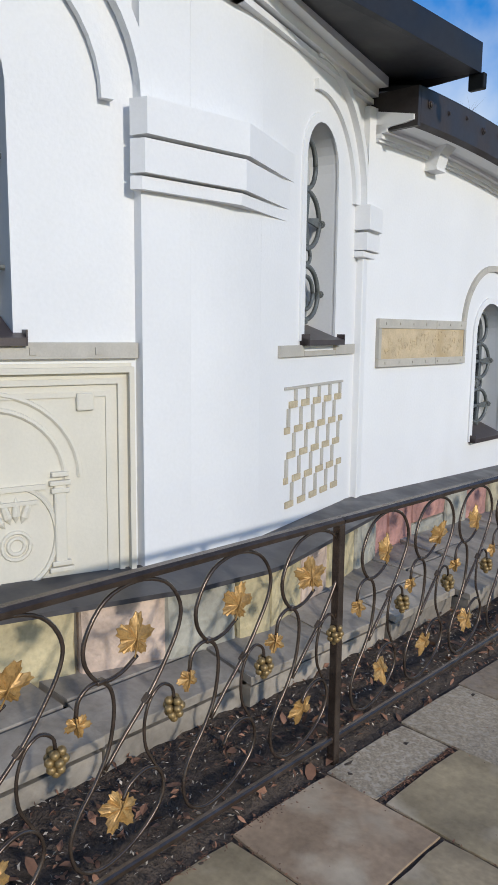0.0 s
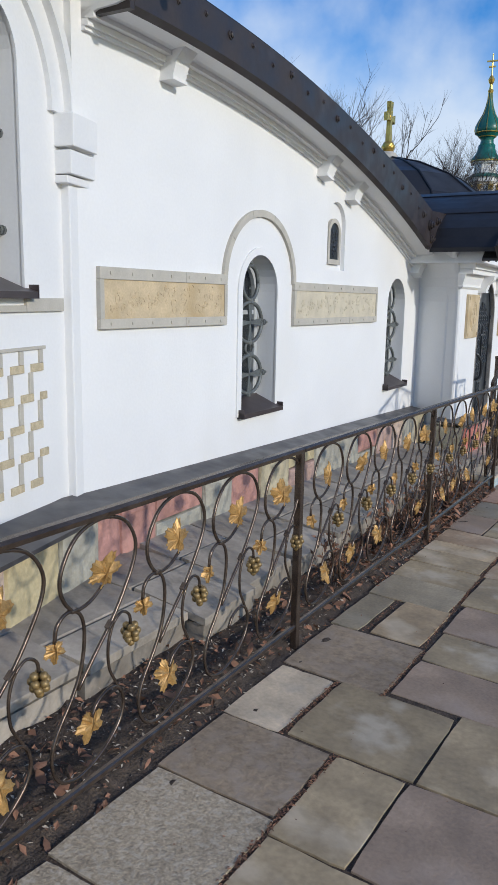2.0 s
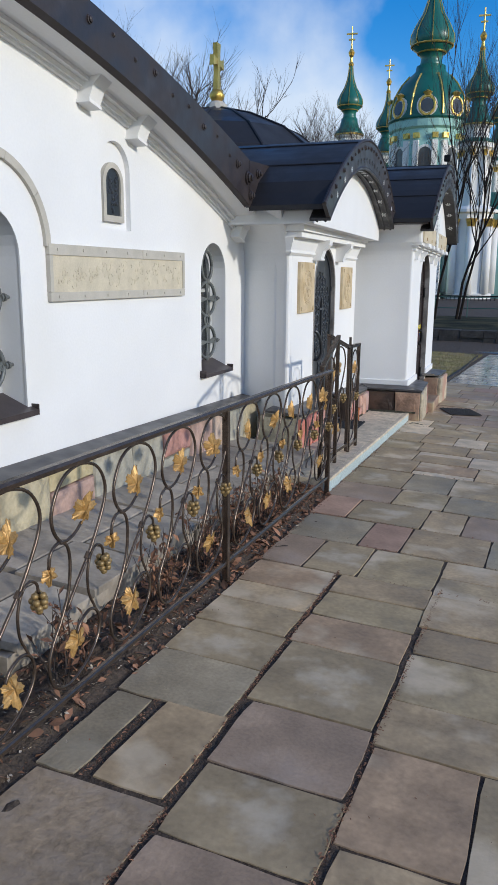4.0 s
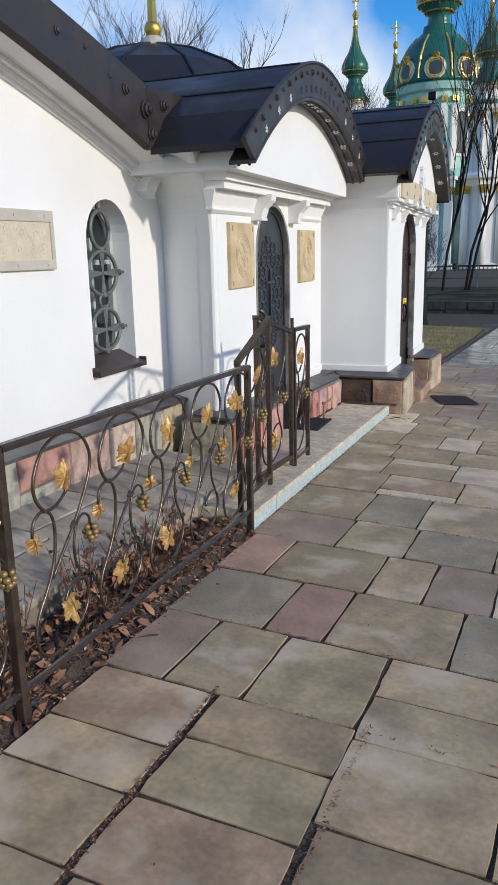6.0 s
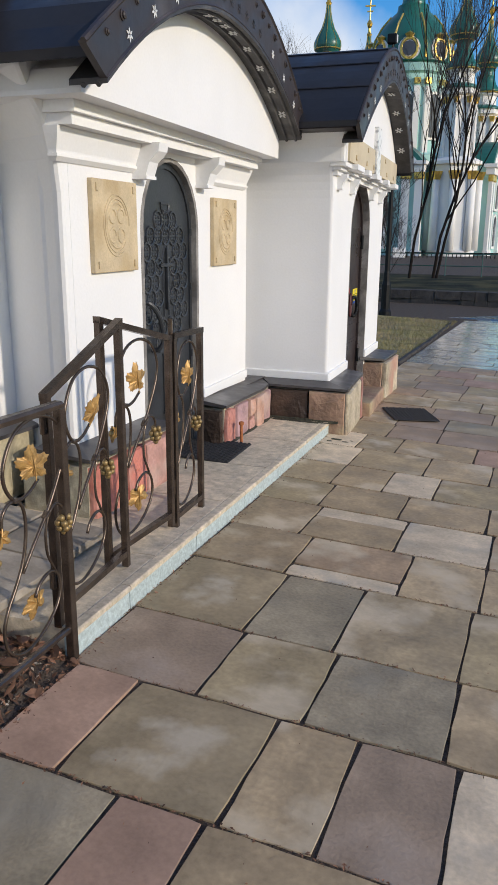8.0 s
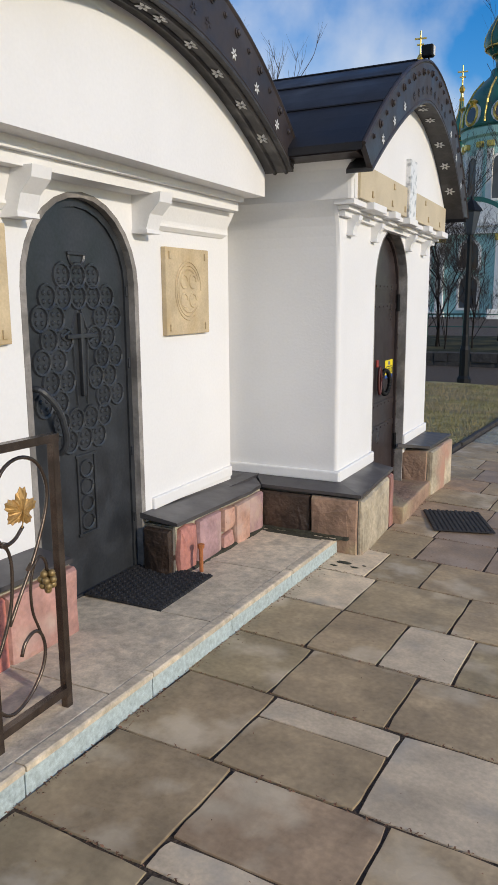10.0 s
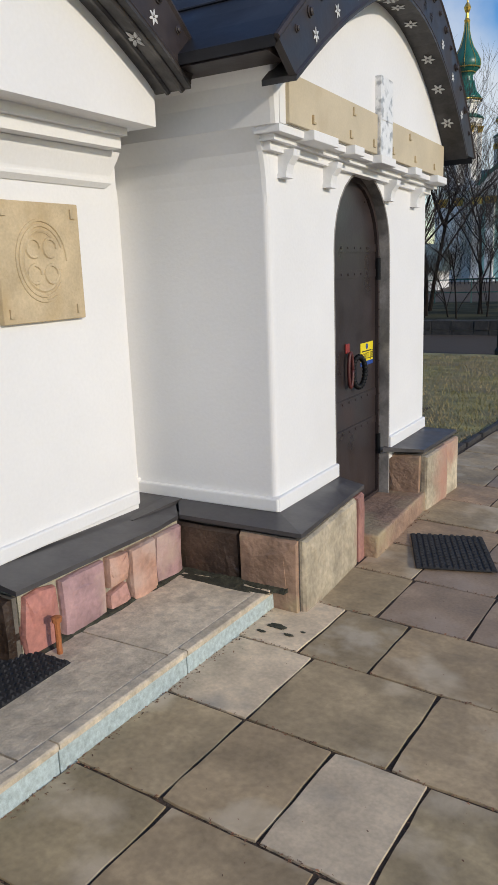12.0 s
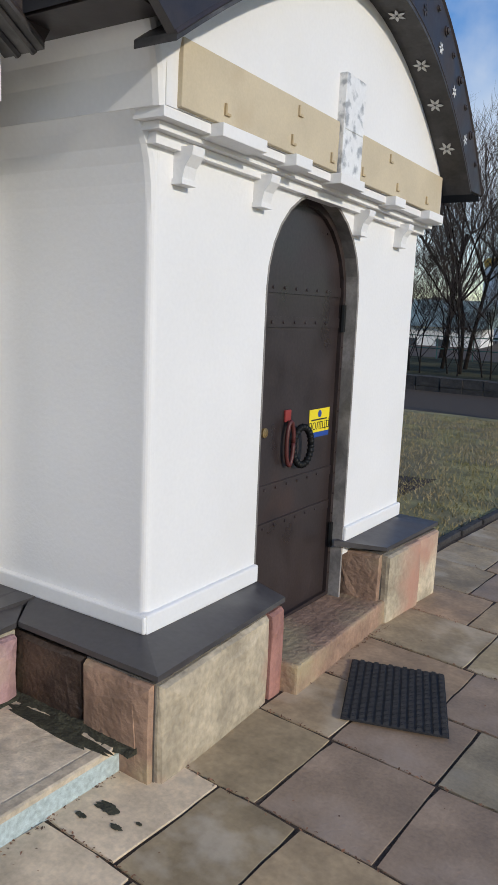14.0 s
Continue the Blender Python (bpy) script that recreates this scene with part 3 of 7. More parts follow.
part("lens", boxed(-0.04, 0.04, 0.021, 0.026, -0.05, 0.02), WINFRAME, flood, "pale glass lens")

# ---- windows with iron grilles ----
def ring_path(cy, cz, ry, rz, n=24):
    return [(0, cy + ry * math.cos(math.tau * i / n), cz + rz * math.sin(math.tau * i / n)) for i in range(n + 1)]


def window(name, fr, w, label, rings, deep):
    """deep: how far the sash stands back from the wall's face; the grille stands halfway."""
    y0, y1, z0, z1 = w
    ob = thing(name, fr, label, "window", "arched windows", "structure")
    c, r = (y0 + y1) / 2, (y1 - y0) / 2
    part("window_frame", arch_ring(bmesh.new(), arch(y0 + 0.002, y1 - 0.002, z0 + 0.002, z1 - 0.002), arch(y0 + 0.045, y1 - 0.045, z0 + 0.10, z1 - 0.045), -deep - 0.05, -deep), WINFRAME, ob)
    part("mullion", boxed(-deep - 0.045, -deep - 0.01, c - 0.014, c + 0.014, z0 + 0.05, z1 - r * 0.9), WINFRAME, ob)
    part("transom", boxed(-deep - 0.045, -deep - 0.008, y0 + 0.04, y1 - 0.04, z0 + (z1 - z0) * 0.62, z0 + (z1 - z0) * 0.62 + 0.03), WINFRAME, ob)
    pane = part("pane", slab(bmesh.new(), arch(y0 + 0.044, y1 - 0.044, z0 + 0.048, z1 - 0.044), -deep - 0.032, -deep - 0.027), GLASS, ob)
    pane.visible_shadow = False
    # added plate; its black colour stands for the unlit room
    part("room_behind", slab(bmesh.new(), arch(y0 - 0.1, y1 + 0.1, z0 - 0.1, z1 + 0.1), -0.62, -0.60), ROOMSHADE, ob, "near-black plate for the unlit room behind the pane")
    # sloping sheet sill with turned-up ends
    bm = bmesh.new()
    loft(bm, [[(0.001 - deep, y, z0 + 0.085), (0.055, y, z0 + 0.0), (0.055, y, z0 - 0.03), (0.045, y, z0 - 0.03), (0.045, y, z0 - 0.008), (0.001 - deep, y, z0 + 0.072)] for y in (y0 + 0.004, y1 - 0.004)])
    loft(bm, [[(0.0, y, z0 + 0.018), (0.058, y, z0 + 0.0), (0.058, y, z0 - 0.03), (0.003, y, z0 - 0.03)] for y in (y0 - 0.035, y1 + 0.035)])
    for y in (y0 - 0.035, y1 + 0.032):
        box(bm, 0.003, 0.06, y, y + 0.006, z0 - 0.03, z0 + 0.03)
    part("window_sill", bm, SILL, ob, "dark brown sheet-metal sill")
    x = -0.5 * deep
    zb, H = z0 + 0.10, z1 - z0 - 0.16
    big = min(r * 0.80, H * 0.19)
    # from the top: slim oval, ring with cross, small link, ring with inner ring or cross
    chain = [("oval", zb + H * 0.86, big * 0.62, H * 0.13), ("cross", zb + H * 0.56, big, H * 0.155), ("link", zb + H * 0.365, big * 0.32, H * 0.05), (rings, zb + H * 0.16, big, H * 0.15)]
    for kind, cz, ry, rz in chain:
        bm = tube(bmesh.new(), [Vector((x, 0, 0)) + Vector(p) for p in ring_path(c, cz, ry, rz)], 0.014 if kind != "link" else 0.011, 7)
        part("grille_ring", bm, GRILLE, ob, smooth=True)
        if kind == "inner":
            part("grille_ring", tube(bmesh.new(), [Vector((x, 0, 0)) + Vector(p) for p in ring_path(c, cz, ry * 0.58, rz * 0.62)], 0.012, 7), GRILLE, ob, smooth=True)
        if kind == "cross":
            bm = bmesh.new()
            for sy, sz in ((0, 1), (0, -1), (1, 0), (-1, 0)):
                tip, mid, t = Vector((x, c + sy * ry, cz + sz * rz)), Vector((x, c, cz)), Vector((0.006, 0, 0))
                wv = Vector((0, sz, sy)) * 0.05
                loft(bm, [[mid + wv * 0.14 + t, mid - wv * 0.14 + t, mid - wv * 0.14 - t, mid + wv * 0.14 - t], [tip + wv * 0.6 + t, tip - wv * 0.6 + t, tip - wv * 0.6 - t, tip + wv * 0.6 - t]])
            part("grille_cross", bm, GRILLE, ob)
        if kind in ("cross", "inner"):
            for s in (-1, 1):
                bm = tube(bmesh.new(), [(x, c + s * (ry - 0.02), cz), (x, c + s * (r + 0.01), cz)], 0.011, 7)
                for k in (0.008, 0.034):
                    revolve(bm, [(0.0, -0.009), (0.022, -0.007), (0.022, 0.007), (0.0, 0.009)], 8, pose(x, c + s * (ry + k), cz, 90, 0, 0))
                part("grille_lug", bm, GRILLE, ob)
    for cz in (zb + H * 0.725, zb + H * 0.41, zb + H * 0.315, zb + 0.005, z1 - 0.04):
        part("grille_collar", revolve(bmesh.new(), [(0.0, -0.022), (0.018, -0.016), (0.018, 0.016), (0.0, 0.022)], 8, pose(x, c, cz)), GRILLE, ob)
    return ob


window("window_1", FC, W1, "tall arched window with an iron ring grille", "inner", 0.17)
window("window_2", FA, W2, "arched window with an iron ring grille", "cross", 0.15)
window("window_3", FA, W3, "narrow arched window with an iron ring grille", "cross", 0.13)
window("window_4", FD @ pose(-0.03, 0, 0), W0, "arched apse window with an iron grille", "inner", 0.17)

# round-headed raised surrounds and stone trims of the long wall
def trim_ring(fr, y0, y1, zs, w, d, mat, label, pieces=5, foot=0.0):
    """A half-round stone arch in separate voussoirs."""
    ob = thing("stone_arch", fr, label, "stone arch")
    c, r = (y0 + y1) / 2, (y1 - y0) / 2
    for k in range(pieces):
        a = [math.pi * (k + j / 5) / pieces for j in range(6)]
        a = [t + (0.003 if j == 0 else -0.003 if j == 5 else 0) for j, t in enumerate(a)]
        part("voussoir", band(bmesh.new(), [(c + r * math.cos(t), zs + r * 0.94 * math.sin(t)) for t in a], [(c + (r - w) * math.cos(t), zs + (r * 0.94 - w) * math.sin(t)) for t in a], 0.0, d), mat, ob)
    return ob


trim_ring(FA, 1.20, 2.22, 1.655, 0.045, 0.022, TRIMSTONE, "pale limestone arch over the window")
setting("trim_window_reveal", arch_ring(bmesh.new(), arch(W2[0] - 0.055, W2[1] + 0.055, W2[2] - 0.02, W2[3] + 0.05), arch(W2[0], W2[1], W2[2] - 0.001, W2[3]), -0.01, 0.012), PLASTER, FA, "rounded white plaster window surround", "window surround")
setting("trim_window_reveal_tall", arch_ring(bmesh.new(), arch(W1[0] - 0.05, W1[1] + 0.05, W1[2] - 0.005, W1[3] + 0.05), arch(W1[0], W1[1], W1[2] - 0.001, W1[3]), -0.01, 0.012), PLASTER, FC, "rounded white plaster window surround", "window surround")


def carved_panel(fr, y0, y1, z0, z1, label, open_side, stone):
    ob = thing("carved_stone_panel", fr, label, "stone panel", "carved panels on the long wall")
    part("panel", boxed(0.0, 0.02, y0 + 0.03, y1 - 0.03, z0 + 0.05, z1 - 0.055), stone, ob)
    # carved paisley motifs
    n = int((y1 - y0 - 0.1) / 0.155)
    bm = bmesh.new()
    for i in range(n):
        c = y0 + 0.05 + (y1 - y0 - 0.1) * (i + 0.5) / n
        zc = (z0 + z1) / 2 - 0.003
        crv = random.Random(900 + i)
        for k in range(9):
            cy, cz, rr, t0 = c + crv.uniform(-0.06, 0.06), zc + crv.uniform(-0.065, 0.065), crv.uniform(0.010, 0.032), crv.uniform(0, 6.3)
            tube(bm, [(0.0195, cy + rr * (1 - j / 16) * math.cos(t0 + j * 0.5), cz + rr * (1 - j / 16) * math.sin(t0 + j * 0.5)) for j in range(10)], 0.0042, 4, 0.5)
    tagged(part("carving", bm, stone, ob), kind="stuff")
    L = (y1 - y0) * 0.62
    for a, b in ((y0, y0 + L - 0.002), (y0 + L + 0.002, y1)):
        part("lower_rail", boxed(0.0, 0.028, a, b, z0, z0 + 0.052, bevel=0.003), TRIMSTONE, ob)
        part("upper_rail", boxed(0.0, 0.028, a, b, z1 - 0.062, z1, bevel=0.003), TRIMSTONE, ob)
    for y in open_side:
        part("stile", boxed(0.0, 0.0275, y, y + 0.03, z0 + 0.053, z1 - 0.063), TRIMSTONE, ob)
    for i in range(7):
        y = y0 + 0.08 + (y1 - y0 - 0.16) * i / 6
        for z in (z0 + 0.026, z1 - 0.03):
            part("pin", boxed(0.028, 0.033, y - 0.006, y + 0.006, z - 0.008, z + 0.008), TRIMSTONE, ob)
    return ob


carved_panel(FA, 0.02, 1.235, 1.38, 1.692, "golden carved sandstone band framed in pale limestone", (0.02, 1.205), SANDSTONE)
carved_panel(FA, 2.19, 3.93, 1.352, 1.672, "pale carved sandstone band framed in grey limestone", (2.19, 3.90), PALESAND)
icon = thing("metal_plaque", FA, "small dark arched metal relief plaque in a white niche", "plaque")
part("frame", arch_ring(bmesh.new(), arch(2.84, 3.09, 1.835, 2.20), arch(2.875, 3.055, 1.875, 2.165), -0.034, -0.008), TRIMSTONE, icon, "grey stone frame")
bm = slab(bmesh.new(), arch(2.876, 3.054, 1.876, 2.164), -0.036, -0.02)
for i in range(26):
    a, b = random.uniform(2.90, 3.03), random.uniform(1.90, 2.11)
    revolve(bm, [(0.016, 0.0), (0.012, 0.006), (0.0, 0.009)], 7, pose(-0.02, a, b, 0, 90, 0) @ pose(0, 0, 0, 0, 0, i * 40))
part("relief", bm, DARKDOOR, icon, "dark cast-metal relief")

# stone band, zigzag brickwork and sill band on the apse
sb = thing("stone_band", FC, "grey limestone band under the tall window", "stone band")
for a, b in ((0.44, 0.73), (0.735, 1.17), (1.175, 1.49)):
    part("stone", boxed(0.0, 0.018, a, b, 1.472, 1.532 if not 0.7 < a < 1 else 1.50, bevel=0.002), TRIMSTONE, sb)
zz = thing("zigzag_brickwork", FC, "ochre stepped zigzag brick inlay in white plaster", "brick inlay")
PITCH, RISE = 0.158, 0.133
for r in range(6):
    z = 1.205 - RISE * r
    for c in range(-1, 9):
        y0 = 0.53 + (c + 0.30 - 0.55 * r) * PITCH
        y1 = y0 + 0.60 * PITCH
        a, b = max(y0, 0.525), min(y1, 1.33)
        if b - a > 0.03 and z > 0.62:
            part("stretcher", boxed(0.0, 0.011, a, b, z, z + 0.036, bevel=0.002), GOLDBRICK, zz, "ochre brick")
        if 0.525 < y1 - 0.03 and y1 < 1.34 and z > 0.60:
            part("riser", boxed(0.0, 0.0108, y1 - 0.030, y1 - 0.001, z + 0.037, z + RISE - (0.001 if r else 0.036), bevel=0.002), TRIMSTONE, zz)
part("header", boxed(0.0, 0.0105, 0.52, 1.33, 1.303, 1.318, bevel=0.002), TRIMSTONE, zz)

# carved relief on the panel facet
rp = thing("carved_relief", FD @ pose(-0.03, 0, 0), "large cream stone relief with arch and foliage in a moulded frame", "relief")
part("backing", boxed(0.0, 0.015, -1.5, -0.03, 0.56, 1.47), CREAM, rp)
part("top_band", boxed(0.0, 0.03, -1.5, -0.005, 1.488, 1.552, bevel=0.003), TRIMSTONE, rp)
for a in (-0.45, -0.19):
    part("pin", boxed(0.03, 0.036, a, a + 0.028, 1.505, 1.533), TRIMSTONE, rp)
for k, (o, d) in enumerate(((0.03, 0.045), (0.075, 0.03), (0.125, 0.022))):
    bm = bmesh.new()
    box(bm, 0.0, d, -1.5, -o, 1.455 - (o - 0.03) - 0.022, 1.455 - (o - 0.03))
    box(bm, 0.0, d, -o - 0.022, -o, 0.56, 1.433 - (o - 0.03))
    part("frame_moulding", bm, CREAM, rp)
bm = bmesh.new()
for r, w in ((0.36, 0.012), (0.30, 0.012)):
    tube(bm, [(0.015, -0.62 + r * math.cos(t), 1.02 + r * 0.95 * math.sin(t)) for t in [math.pi * i / 20 for i in range(21)]], w, 6)
part("carved_arch", bm, CREAM, rp)
bm = bmesh.new()
for y, w in ((-0.345, 0.05),):
    box(bm, 0.012, 0.035, y - w / 2, y + w / 2, 0.68, 1.0, bevel=0.008)
    for z, ww in ((0.995, 0.085), (1.03, 0.07), (0.965, 0.075), (0.645, 0.10), (0.67, 0.08)):
        box(bm, 0.012, 0.04, y - ww / 2, y + ww / 2, z, z + 0.02, bevel=0.004)
part("carved_column", bm, CREAM, rp)
bm = bmesh.new()
box(bm, 0.012, 0.03, -1.4, -0.40, 0.985, 1.005)
box(bm, 0.012, 0.03, -1.4, -0.43, 0.93, 0.945)
tube(bm, [(0.016, -0.52 + 0.16 * math.cos(t), 0.80 + 0.2 * math.sin(t)) for t in [-2.2 + 3.6 * i / 20 for i in range(21)]], 0.012, 6)
for r in (0.055, 0.032):
    tube(bm, [(0.016, -0.52 + r * math.cos(t), 0.77 + r * math.sin(t)) for t in [math.tau * i / 16 for i in range(17)]], 0.009, 6)
for k in range(4):
    a = 1.2 + k * 0.35
    revolve(bm, [(0.0, -0.05), (0.018, -0.02), (0.016, 0.02), (0.0, 0.055)], 8, pose(0.016, -0.52 + 0.11 * math.cos(a), 0.78 + 0.13 * math.sin(a), math.degrees(a) - 90))
part("carved_foliage", bm, CREAM, rp)
part("square_boss", boxed(0.012, 0.035, -0.27, -0.20, 1.285, 1.355, bevel=0.006), CREAM, rp)

# ---- plinth: metal flashing and coloured rubble ----
def flashing(name, line_in, line_out, z_in, z_out, label):
    bm = bmesh.new()
    rings = []
    for a, b, zi, zo in zip(line_in, line_out, z_in, z_out):
        rings.append([(a[0], a[1], zi), (b[0], b[1], zo), (b[0], b[1], zo - 0.020), (b[0] * 0.97 + a[0] * 0.03, b[1] * 0.97 + a[1] * 0.03, zo - 0.018), (a[0], a[1], zi - 0.03)])
    loft(bm, rings)
    return setting(name, bm, LEDGE, pose(0, 0, 0), label, "flashing")


def zl(y):
    return 0.545 - 0.028 * (y - 4.17)


base_line, lip_line = [], []
for fr, ys in ((FD, (-2.4, -0.02)), (FB, (0.03, 0.48)), (FC, (0.03, 1.35))):
    for y in ys:
        base_line.append(fr @ Vector((-0.02, y, 0)))
        lip_line.append(fr @ Vector((0.27, y, 0)))
for y in (0.10, 0.25, 2.6, 5.22):
    base_line.append(FA @ Vector((-0.02, y, 0)))
    lip_line.append(FA @ Vector((0.20, y, 0)))
flashing("trim_ledge_long", base_line, lip_line, [zl(p.y) + 0.006 for p in base_line], [zl(p.y) - 0.03 for p in lip_line], "dark grey sloping metal flashing on the plinth")


def rubble(name, p0, p1, top0, top1, foot0, foot1, mat, label, wmin=0.18, wmax=0.42, thick=0.12, rows=1, seed=1, back=0.4, split=0.22, wonky=0.012, mortar=MORTAR):
    """A wall of odd stones along a line; the face is to the right hand of p0 -> p1 seen from above... outward normal n."""
    rnd = random.Random(seed)
    p0, p1 = Vector(p0), Vector(p1)
    d = (p1 - p0)
    L = d.length
    d.normalize()
    ob = thing(name, Matrix.Translation((p0.x, p0.y, 0)) @ Matrix(((d.x, -d.y, 0, 0), (d.y, d.x, 0, 0), (0, 0, 1, 0), (0, 0, 0, 1))) @ pose(0, 0, 0), label, "stone plinth", "stone plinths", "structure")
    # local x along, local -y outward
    part("mortar", loft(bmesh.new(), [[(x, -0.0 + 0.012, f - 0.05), (x, 0.012, t), (x, back, t), (x, back, f - 0.05)] for x, t, f in ((0, top0, foot0), (L, top1, foot1))]), mortar, ob)
    x = 0.0
    while x < L - 0.02:
        w = min(rnd.uniform(wmin, wmax), L - x)
        if L - x - w < 0.08:
            w = L - x
        t = top0 + (top1 - top0) * (x + w / 2) / L
        f = foot0 + (foot1 - foot0) * (x + w / 2) / L
        cuts = [f - 0.03, t]
        if rows > 1 or rnd.random() < split:
            cuts = [f - 0.03, f + (t - f) * rnd.uniform(0.35, 0.65), t]
        for a, b in zip(cuts, cuts[1:]):
            g = 0.0045 if wonky < 0.02 else 0.008
            lean0, lean1 = rnd.uniform(-wonky, wonky), rnd.uniform(-wonky, wonky)
            out = rnd.uniform(0.008, 0.03)
            bm = bmesh.new()
            k0, k1 = (rnd.uniform(0, 0.016), rnd.uniform(0, 0.016)) if wonky > 0.02 else (0.0, 0.0)
            o = [(x + g + k0, a + g), (x + w - g - k1, a + g), (x + w - g + lean1 * 0.5, (a + b) / 2), (x + w - g - k0 * 0.7, b - g - k1), (x + w * 0.5, b - g * rnd.uniform(0.5, 2)), (x + g + k1 * 0.7, b - g - k0), (x + g + lean0 * 0.5, (a + b) / 2)]
            cx, cz = x + w / 2, (a + b) / 2
            loft(bm, [[(px, 0.03, pz) for px, pz in o], [(px, -out + 0.012, pz) for px, pz in o], [(cx + (px - cx) * (0.955 + 0.03 * rnd.random()), -out - rnd.uniform(0, 0.006), cz + (pz - cz) * (0.93 + 0.04 * rnd.random())) for px, pz in o], [(cx + (px - cx) * 0.62 + rnd.uniform(-0.02, 0.02), -out - rnd.uniform(0.004, 0.016), cz + (pz - cz) * 0.6 + rnd.uniform(-0.02, 0.02)) for px, pz in o]])
            bmesh.ops.recalc_face_normals(bm, faces=bm.faces)
            part("stone", bm, mat, ob)
        x += w
    return ob
# stones face outward: walk each line so that its right hand is the outside
def terrace_z(y):
    return 0.235 - 0.034 * (y - 4.9)


def plinth_points(fr, y0, y1, off):
    a, b = fr @ Vector((off, y0, 0)), fr @ Vector((off, y1, 0))
    return a, b


for k, (fr, y0, y1, off) in enumerate(((FD, -2.4, 0.03, 0.19), (FB, -0.05, 0.53, 0.20), (FC, -0.03, 1.665, 0.20), (FA, -0.01, 5.2, 0.145))):
    a, b = plinth_points(fr, y0, y1, off)
    rubble("stone_plinth", a, b, zl(a.y) - 0.035, zl(b.y) - 0.035, terrace_z(a.y) - 0.06, terrace_z(b.y) - 0.06, RUBBLE, "rubble plinth of red, ochre and grey-green stones", 0.28, 0.5, seed=11 + k)

# ---- porch ----
PX, PY0, PY1 = -2.44, 9.17, 11.73
FP = Matrix.Translation((PX, 9.2, 0)) @ Matrix.Rotation(radians(1.72), 4, "Z") @ Matrix.Translation((-PX, -9.2, 0))   # the porch stands parallel to the long wall
DOOR_A = (9.98, 10.745, -0.08, 1.785)


def porch_ring(hw, rise, zs, c, n=24, p=2.2, end=1.0):
    """Arch line over half-width hw, from -y to +y."""
    us = [-1 + (1 + end) * i / n for i in range(n + 1)]
    return [(c + hw * u, zs + rise * (1 - abs(u) ** p)) for u in us]


def bell(c, left, pl, zl, zt, right, pr, zr, n=24):
    """A bell-shaped roof line with its top (c, zt) and unlike sides, from -y to +y."""
    line = []
    for i in range(n + 1):
        u = -1 + 2 * i / n
        line.append((c + u * left, zt - (zt - zl) * abs(u) ** pl) if u < 0 else (c + u * right, zt - (zt - zr) * u ** pr))
    return line


RO, RI = bell(10.35, 1.64, 1.75, 2.07, 2.78, 1.44, 2.1, 2.18), bell(10.25, 1.38, 1.95, 1.967, 2.525, 1.47, 2.12, 2.06)
setting("wall_porch_front", sheet(bmesh.new(), [(PY0 + 0.06, 0.05), (DOOR_A[0], 0.05), (DOOR_A[0], DOOR_A[3] - 0.3825)] + arch(*DOOR_A)[2:][::-1][0:] + [(DOOR_A[1], 0.05), (PY1, 0.05), (PY1, 1.93), (PY0 + 0.06, 1.93)], [], -0.16, 0.0), PLASTER, FP @ pose(PX, 0, 0), "white porch front wall round an arched door", "wall")
bm = bmesh.new()
loft(bm, [[(-3.05, 9.44 - d, z), (PX - 0.161, 9.24 - d, z), (PX - 0.06, PY0 + 0.012 - d, z), (PX - 0.03, PY0 + 0.004 - d, z), (PX - 0.012, PY0 + 0.010 - d, z), (PX - 0.003, PY0 + 0.024 - d * 0.9, z), (PX - 0.001, PY0 + 0.0595, z), (PX - 0.165, PY0 + 0.0595, z), (PX - 0.2, PY0 + 0.25, z), (-3.05, 9.64, z)] for z, d in ((0.2, 0.0), (1.55, 0.0), (1.70, 0.02), (1.80, 0.06), (1.87, 0.115), (1.93, 0.175), (1.99, 0.225), (2.05, 0.265), (2.13, 0.265))])
setting("wall_porch_side", bm, PLASTER, FP, "shaded white side wall of the porch", "wall")
setting("wall_porch_return", boxed(-3.2, PX - 0.001, PY1 - 0.16, PY1 - 0.003, 0.0, 1.93), PLASTER, FP, "white return wall of the porch", "wall")
setting("wall_porch_recess", boxed(-3.2, PX - 0.20, PY1 - 0.05, 12.004, 0.15, 2.5), PLASTER, FP, "white recessed wall strip between porch and side building", "wall")
setting("baseboard_recess", boxed(PX - 0.22, PX - 0.18, PY1 - 0.01, 12.0, 0.20, 0.28, bevel=0.008), PLASTER, FP, "white rounded wall base", "wall base")
# overhanging gable body with curved top
tymp = [(8.95, 1.935), (11.70, 1.912)] + [(min(11.70, max(8.95, y)), z - 0.012) for y, z in reversed(RI)]
setting("wall_porch_gable", sheet(bmesh.new(), tymp, [], -0.9, 0.0), PLASTER, FP @ pose(-2.178, 0, 0), "white rounded porch gable", "gable")
bm = bmesh.new()
for z0, z1, x1 in ((1.885, 1.908, -2.285), (1.836, 1.886, -2.315)):
    box(bm, -2.46, x1, 9.0 + (-2.22 - x1) * 0.9, 11.66 - (-2.22 - x1) * 0.3, z0 - 0.002, z1 - 0.004 if z1 < 1.9 else 1.935)
setting("trim_porch_cornice", bm, PLASTER, FP, "stepped grey-white cornice under the porch gable", "cornice")
for y0, y1 in ((9.13, 9.90), (10.90, 11.64)):
    bm = bmesh.new()
    loft(bm, [[(-0.02, y0 - d, z), (d, y0 - d, z), (d, y1 + d, z), (-0.02, y1 + d, z)] for z, d in ((1.685, 0.008), (1.705, 0.03), (1.718, 0.03), (1.719, 0.022), (1.735, 0.026), (1.80, 0.05), (1.832, 0.06), (1.834, 0.05))])
    setting("trim_porch_capital", bm, PLASTER, FP @ pose(PX, 0, 0), "white moulded pilaster capital", "capital")
